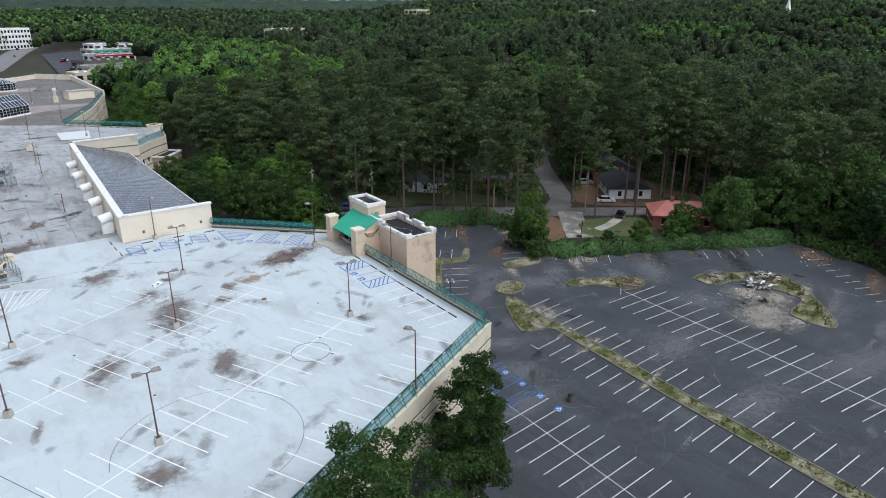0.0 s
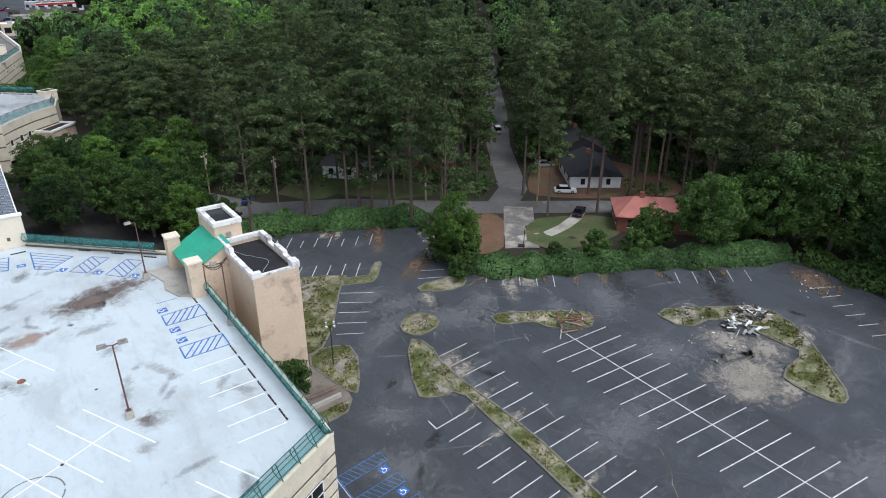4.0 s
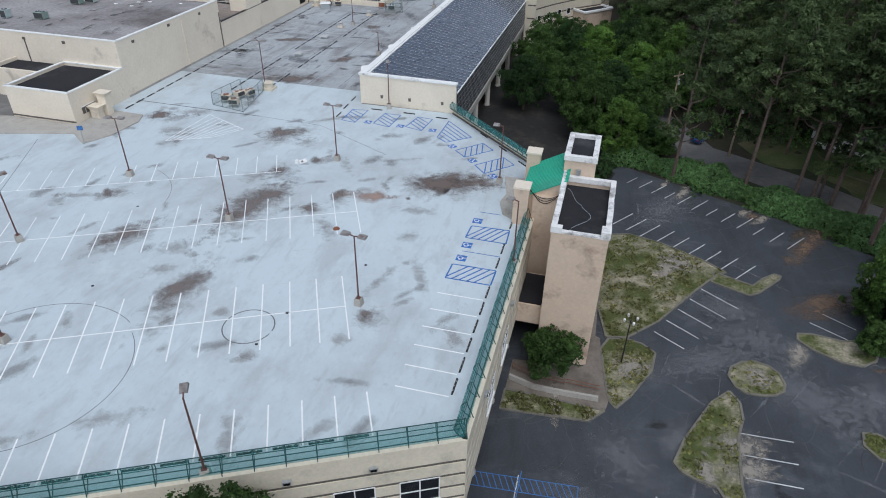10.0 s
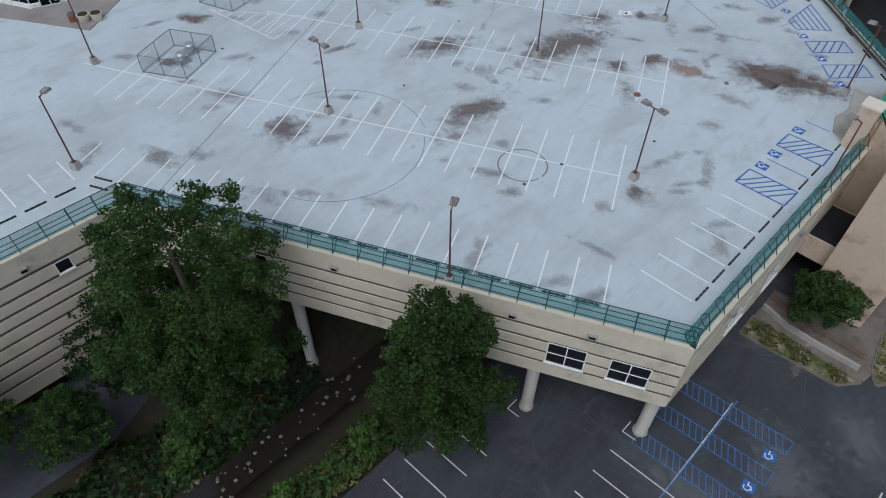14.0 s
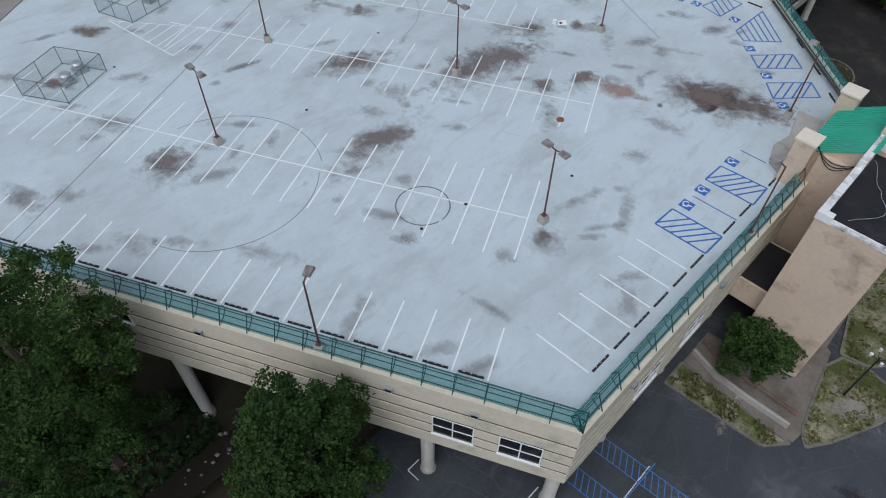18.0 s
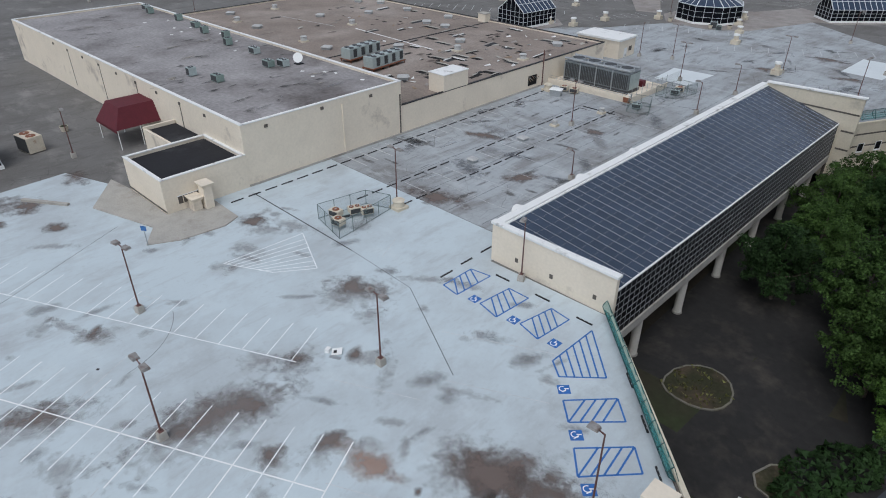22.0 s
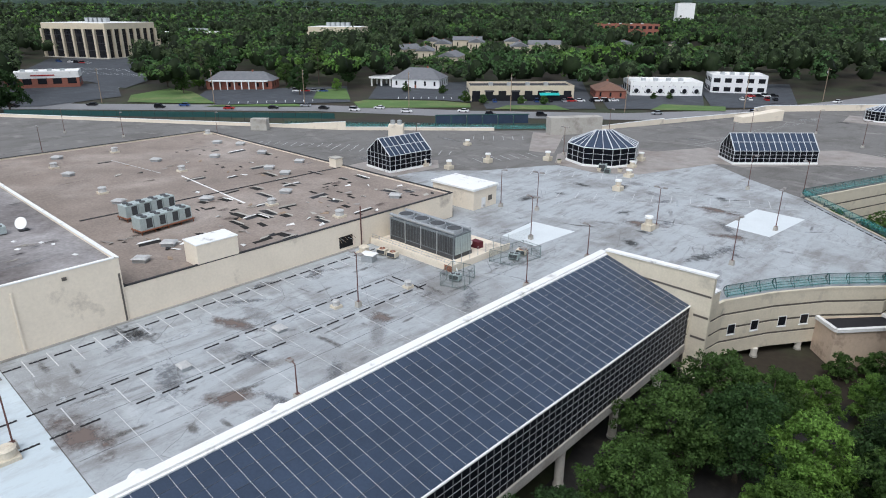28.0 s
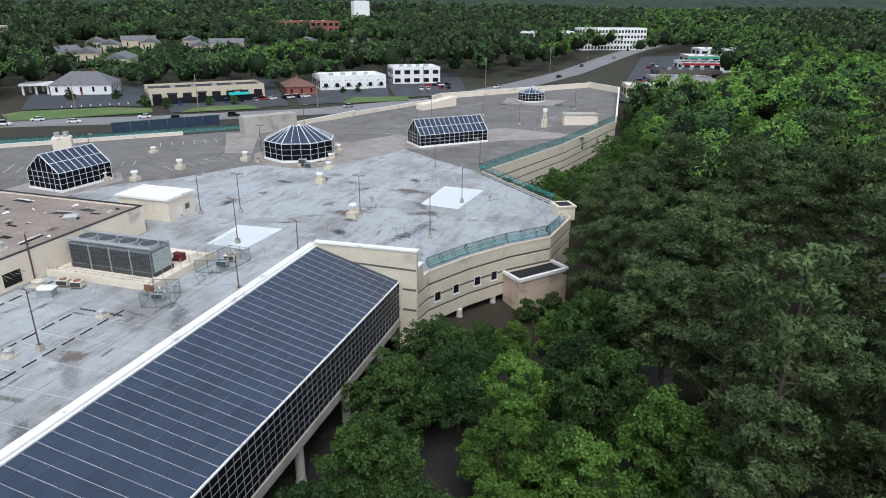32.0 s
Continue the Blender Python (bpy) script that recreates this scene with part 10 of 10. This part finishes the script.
def flat_building(name, x, y, yaw, w, d, h, wall, roof, label, bays=6, storeys=1, side_bays=3, parapet=0.5, band=None, z=None, cat="building", far=False):
    z = TZ(x, y) - 0.3 if z is None else z
    t = thing(name, label, cat, m=pose(x, y, z, 0, 0, yaw))
    part("wall", Shape().box(-w / 2, -d / 2, 0, w / 2, d / 2, h), wall, t)
    part("roof", Shape().box(-w / 2 + 0.3, -d / 2 + 0.3, h, w / 2 - 0.3, d / 2 - 0.3, h + 0.05), roof, t)
    for b in ((-w / 2, -d / 2, w / 2, -d / 2 + 0.3), (-w / 2, d / 2 - 0.3, w / 2, d / 2), (-w / 2, -d / 2 + 0.3, -w / 2 + 0.3, d / 2 - 0.3), (w / 2 - 0.3, -d / 2 + 0.3, w / 2, d / 2 - 0.3)):
        part("parapet", Shape().box(b[0], b[1], h, b[2], b[3], h + parapet), band or wall, t)
    sh = h / storeys
    for f in range(storeys if far else 0):
        strip = Shape()
        for i in range(bays):
            cx = -w / 2 + w * (i + 0.5) / bays
            strip.box(cx - w / bays * 0.3, -d / 2 - 0.05, f * sh + sh * 0.28, cx + w / bays * 0.3, -d / 2 + 0.05, f * sh + sh * 0.78)
            strip.box(cx - w / bays * 0.3, d / 2 - 0.05, f * sh + sh * 0.28, cx + w / bays * 0.3, d / 2 + 0.05, f * sh + sh * 0.78)
        for i in range(side_bays):
            cy = -d / 2 + d * (i + 0.5) / side_bays
            for s in (-1, 1):
                strip.box(s * w / 2 - 0.05, cy - d / side_bays * 0.3, f * sh + sh * 0.28, s * w / 2 + 0.05, cy + d / side_bays * 0.3, f * sh + sh * 0.78)
        tagged(part("window_strip", strip, "window", t), kind="stuff")
    for f in range(0 if far else storeys):
        for i in range(bays):
            cx = -w / 2 + w * (i + 0.5) / bays
            ww = w / bays * 0.3
            for s in (-1, 1):
                wd = part("window", Shape().box(cx - ww, s * d / 2 - 0.05, f * sh + sh * 0.28, cx + ww, s * d / 2 + 0.05, f * sh + sh * 0.78), "window", t)
        for i in range(side_bays):
            cy = -d / 2 + d * (i + 0.5) / side_bays
            ww = d / side_bays * 0.3
            for s in (-1, 1):
                part("window", Shape().box(s * w / 2 - 0.05, cy - ww, f * sh + sh * 0.28, s * w / 2 + 0.05, cy + ww, f * sh + sh * 0.78), "window", t)
    for k in range(4):
        part("roof_unit", Shape().box(-w * 0.3 + w * 0.18 * k, -1, h + 0.05, -w * 0.3 + w * 0.18 * k + 2, 1, h + 1.3), "grey_metal", t)
    return t


def office_block(x, y, yaw, w, d, h, nx_, ny_, label):
    z = TZ(x, y) - 0.3
    t = thing("office_block", label, "office building", m=pose(x, y, z, 0, 0, yaw))
    part("core", Shape().box(-w / 2 + 1, -d / 2 + 1, 0, w / 2 - 1, d / 2 - 1, h - 2), "window", t)
    part("fascia", Shape().box(-w / 2, -d / 2, h - 4.2, w / 2, d / 2, h), "beige_wall", t)
    part("roof", Shape().box(-w / 2 + 0.5, -d / 2 + 0.5, h, w / 2 - 0.5, d / 2 - 0.5, h + 0.2), "white", t)
    for i in range(nx_ + 1):
        xx = -w / 2 + w * i / nx_
        for s in (-1, 1):
            part("pier", Shape().box(xx - 0.9, s * d / 2 - 0.9, 0, xx + 0.9, s * d / 2 + 0.9, h - 4.2), "beige_wall", t)
    for i in range(1, ny_):
        yy = -d / 2 + d * i / ny_
        for s in (-1, 1):
            part("pier", Shape().box(s * w / 2 - 0.9, yy - 0.9, 0, s * w / 2 + 0.9, yy + 0.9, h - 4.2), "beige_wall", t)
    for f in range(1, 4):
        part("floor_band", Shape().box(-w / 2 + 0.95, -d / 2 + 0.95, f * h / 4.6, w / 2 - 0.95, d / 2 - 0.95, f * h / 4.6 + 0.4), "dark_roof", t)
    for k in range(5):
        part("roof_unit", Shape().box(-10 + 4.5 * k, -3, h + 0.2, -7 + 4.5 * k, 1, h + 3.5), "grey_metal", t)
    part("plinth", Shape().box(-w / 2 - 3, -d / 2 - 3, 0, w / 2 + 3, d / 2 + 3, 0.6), "concrete", t)
    return t


office_block(-486, 316, 24, 62, 50, 25, 6, 7, "dark glass office block between pale concrete piers")
office_block(-550, 430, 24, 84, 36, 12, 9, 4, "long low dark office block with a white roof")
office_block(-411, 492, 34, 46, 30, 20, 7, 4, "dark glass office block among trees")
clinic = flat_building("clinic", -318, 224, 66, 34, 15, 8, "brick", "white", "single-storey brick clinic with a white upper band", 5, 1, 2, 0.6, "white")
part("upper_band", Shape().box(-17.1, -7.6, 5.2, 17.1, 7.6, 8.3), "white", clinic)
part("sign_bar", Shape().box(-5, -7.75, 6.4, 6, -7.6, 7.0), "car_red", clinic)
bank = pitched_house(-242, 296, -47, 15, 34, 4.5, 4.2, "brick", "grey_shingle", "brick bank with a grey hipped roof and white porch posts", TZ(-242, 296) - 0.2, 7, hip=True)
for k in range(8):
    part("porch_post", Shape().tube((9.3, -13 + 3.7 * k, 0), (9.3, -13 + 3.7 * k, 4.4), 0.3, 0.3, 8), "white", bank)
part("porch_beam", Shape().box(7.4, -15, 4.3, 9.8, 15, 4.8), "white", bank)
hip_ = pitched_house(-180, 366, -60, 19, 26, 5.0, 5.2, "siding", "grey_shingle", "pale bank with a grey hipped roof and drive-through", TZ(-180, 366) - 0.2, 5, hip=True)
part("drive_through", Shape().box(-6, -27, 4.4, 6, -14, 5.3), "white", hip_)
for sx in (-4.5, 4.5):
    for yy in (-26, -20.5, -15.5):
        part("porch_post", Shape().box(sx - 0.4, yy - 0.4, 0, sx + 0.4, yy + 0.4, 4.4), "white", hip_)
shops = flat_building("shop_row", -112, 364, 46, 48, 18, 6.5, "beige_wall", "dark_roof", "beige shop row with dark shopfronts and a teal awning", 8, 1, 2, 0.9)
part("shopfront_band", Shape().box(-23, -9.2, 0.3, 23, -9.0, 3.2), "window", shops)
part("awning", Shape().add([(8, -11, 3.2), (17, -11, 3.2), (17, -9, 4.0), (8, -9, 4.0), (8, -11, 3.4), (17, -11, 3.4), (17, -9, 4.2), (8, -9, 4.2)], [(0, 3, 2, 1), (4, 5, 6, 7), (0, 1, 5, 4), (1, 2, 6, 5), (2, 3, 7, 6), (3, 0, 4, 7)]), "teal", shops, "teal awning")
for k in (-15, -3, 12):
    part("sign_bar", Shape().box(k - 2.2, -9.15, 4.6, k + 2.2, -9.0, 5.3), "dark_roof", shops)
pitched_house(-87, 402, 38, 14, 20, 4.0, 3.2, "brick", "brown_shingle", "brown hipped-roof brick diner", TZ(-87, 402) - 0.2, 5, hip=True)
halls = flat_building("white_hall", -73, 430, 38, 34, 22, 6.5, "white", "white", "white rendered hall with arched bays", 6, 1, 4, 0.7)
for k in range(6):
    part("arch", Shape().tube((-14.2 + 5.7 * k, -11.1, 3.6), (-14.2 + 5.7 * k, -11.3, 3.6), 1.9, 1.9, 16), "siding", halls)
    # flat dark disc painting the shade inside each arch
    part("arch_shadow", Shape().tube((-14.2 + 5.7 * k, -11.3, 2.8), (-14.2 + 5.7 * k, -11.34, 2.8), 1.1, 1.1, 14), "window", halls)
flat_building("white_block", -49, 463, 30, 26, 20, 8.5, "siding", "white", "white two-storey office block", 5, 2, 4, 0.6)
flat_building("hotel", 42, 706, 28, 58, 16, 17, "white", "white", "long white four-storey hotel with balconies", 20, 4, 3, 0.8, far=True)
flat_building("hotel_wing", -12, 676, 28, 52, 14, 15, "white", "white", "white hotel wing among trees", 12, 4, 3, 0.8, far=True)
for k, (x, y, w, d, wall, roof, lab) in enumerate(((78, 446, 26, 14, "beige_wall", "white", "low white-roofed shop beside the road"), (92, 452, 12, 9, "brick", "white", "small red-brick drive-in beside the road"), (92, 482, 30, 22, "concrete", "grey_roof", "flat grey-roofed shop beside the road"),
                                                   (96, 520, 34, 24, "groove", "dark_roof", "dark flat-roofed shop beside the road"), (108, 566, 30, 22, "siding", "dark_roof", "dark-roofed shop with a red fascia"), (116, 610, 36, 24, "concrete", "white", "white-roofed shop with a green fascia"),
                                                   (126, 672, 34, 24, "siding", "white", "white-roofed shop far down the road"))):
    shop = flat_building("roadside_shop", x, y, 12, w, d, 5.5, wall, roof, lab, 5, 1, 2, 0.6)
    if "fascia" in lab:
        part("fascia", Shape().box(-w / 2 - 0.1, -d / 2 - 0.12, 4.4, w / 2 + 0.1, -d / 2 - 0.06, 5.6), "car_red" if "red" in lab else "green_roof", shop)
for x, y, w in ((-317, 529, 40), (-307, 561, 40), (-345, 545, 40), (-330, 575, -50), (-279, 469, 40), (-290, 590, 40), (-251, 548, 40), (-245, 574, -50), (-476, 628, 40), (-191, 609, 40), (-160, 640, 20), (-235, 450, 30), (-300, 470, 10), (-560, 420, 30), (-590, 380, 10), (-130, 720, 0), (-620, 560, 0), (-520, 640, 30)):
    pitched_house(x, y, w, 14, 26, 8, 3.2, "beige_wall", "grey_shingle", "beige two-storey apartment house among trees", TZ(x, y) + 0.0, 3)
tank = flat_building("tall_white_block", -273, 897, 40, 20, 12, 34, "white", "white", "tall blank white block rising above the trees", 0, 1, 0, 0.5, far=True)
flat_building("brick_school", -262, 740, 38, 60, 26, 17, "brick", "white", "red-brick building beyond the trees", 10, 3, 4, 0.6, far=True)
for x, y, w in ((310, 700, 20), (520, 760, 30), (640, 560, 10), (250, 560, 30)):
    flat_building("distant_building", x, y, w, 40, 18, 17, "beige_wall", "white", "pale building showing above distant trees", 8, 3, 3, 0.6, far=True)
church = thing("church_steeple", "slim white church steeple rising above the woods", "church", m=pose(720, 370, TZ(720, 370)))
part("tower", Shape().box(-2.6, -2.6, 0, 2.6, 2.6, 13), "white", church)
part("belfry", Shape().box(-2.0, -2.0, 13, 2.0, 2.0, 16), "siding", church)
part("spire", Shape().add([(-2.2, -2.2, 16), (2.2, -2.2, 16), (2.2, 2.2, 16), (-2.2, 2.2, 16), (0, 0, 28)], [(0, 1, 4), (1, 2, 4), (2, 3, 4), (3, 0, 4), (3, 2, 1, 0)]), "white", church)
part("nave", Shape().box(2.7, -7, 0, 30, 7, 8), "white", church)

# traffic and parked cars
paints = ["car_white", "car_black", "car_silver", "car_red", "car_blue", "car_white", "car_black"]
cs_ = random.Random(23)


def along(pts, s):
    for a, b in zip(pts, pts[1:]):
        d = math.dist(a, b)
        if s <= d:
            return a[0] + (b[0] - a[0]) * s / d, a[1] + (b[1] - a[1]) * s / d, math.degrees(math.atan2(b[1] - a[1], b[0] - a[0]))
        s -= d
    return (*pts[-1], 0)


for s_, lane in ((260, 3), (292, -3), (300, 3), (322, -5), (340, -3), (352, 4), (362, -3), (376, -4), (384, 4), (398, -3), (420, 4), (432, -4), (452, -3), (500, 3), (540, -3), (600, 4), (660, -4), (720, 3), (780, -3), (850, 4), (900, -4), (230, -3), (1000, 3)):
    x, y, w = along(ROAD, s_)
    a = math.radians(w)
    p = cs_.choice(paints)
    car(x - math.sin(a) * lane, y + math.cos(a) * lane, w if lane < 0 else w + 180, p, p.split("_")[1] + " car driving on the main road", TZ(x, y) + 0.15, cs_.random() < 0.25, "cars on the main road")
for cx, cy, w, n, dx, dy in ((-112, 346, 135, 9, 4.4, 4.6), (-88, 372, 45, 6, 2.6, 3.0), (-40, 440, 30, 7, 2.6, 2.8), (-34, 432, 120, 5, 3, 2.2), (-505, 268, 114, 3, 3.2, 1.2), (72, 500, 12, 7, 1.0, 3.4), (76, 560, 12, 8, 0.6, 3.6), (-208, 306, 40, 4, 3.4, 3.0), (-450, 272, 24, 6, 5, 2.2)):
    for k in range(n):
        if cs_.random() < 0.8:
            p = cs_.choice(paints)
            x, y = cx + dx * k, cy + dy * k
            car(x, y, w, p, p.split("_")[1] + " car parked beside a building", TZ(x, y) + 0.1, cs_.random() < 0.3)
for s_ in (210, 260, 310, 350, 395, 440, 490, 545, 600, 680, 760, 840, 920):
    x, y, w = along(ROAD, s_)
    a = math.radians(w)
    utility_pole(x - math.sin(a) * 11, y + math.cos(a) * 11, 15, w + 90)
random.seed(77)
for x, y, k, sc in ((-300, 178, "broad_c", 1.0), (-240, 262, "broad_a", 0.8), (-252, 276, "broad_b", 0.6), (-196, 322, "broad_b", 0.45), (-168, 344, "shrub", 1.0), (-150, 352, "shrub", 0.9), (-120, 335, "shrub", 1.1), (-112, 338, "shrub", 0.9),
                    (-100, 350, "shrub", 0.8), (-92, 356, "shrub", 0.9), (-60, 412, "shrub", 0.7), (-66, 408, "shrub", 0.7), (-40, 300, "bush", 1.6), (-47, 292, "bush", 1.2), (-255, 182, "broad_c", 0.9), (-262, 176, "broad_c", 1.0), (-275, 162, "broad_c", 0.9),
                    (-222, 176, "broad_c", 1.35), (-229, 185, "broad_c", 1.4), (-215, 168, "pine_a", 0.8), (-236, 178, "broad_c", 1.3), (-197, 300, "broad_c", 1.1), (-262, 272, "pine_b", 0.9), (-270, 268, "broad_c", 1.3), (-255, 280, "pine_a", 0.8), (-262, 290, "broad_c", 1.2), (-235, 318, "broad_a", 1.0), (-222, 330, "pine_a", 0.9), (-212, 342, "broad_c", 1.0), (44, 270, "broad_b", 0.5), (58, 252, "broad_b", 0.55), (20, 312, "shrub", 0.5)):
    tree(k, x, y, sc)

# dark screen fence between the rear deck and the road
fe = thing("screen_fence", "long dark green screen fence before the main road", "fence")
fa, fb = Vector((-204, 177, D)), Vector((-112, 256, D))
for k in range(26):
    a, b = fa.lerp(fb, k / 26), fa.lerp(fb, (k + 1) / 26)
    part("panel", Shape().bar(a + Vector((0, 0, 0.1)), b + Vector((0, 0, 0.1)), 0.06, 1.9), "green_rail", fe)
    part("post", Shape().tube(a - Vector((0, 0, 1)), a + Vector((0, 0, 2.1)), 0.07, 0.07, 6), "black", fe)
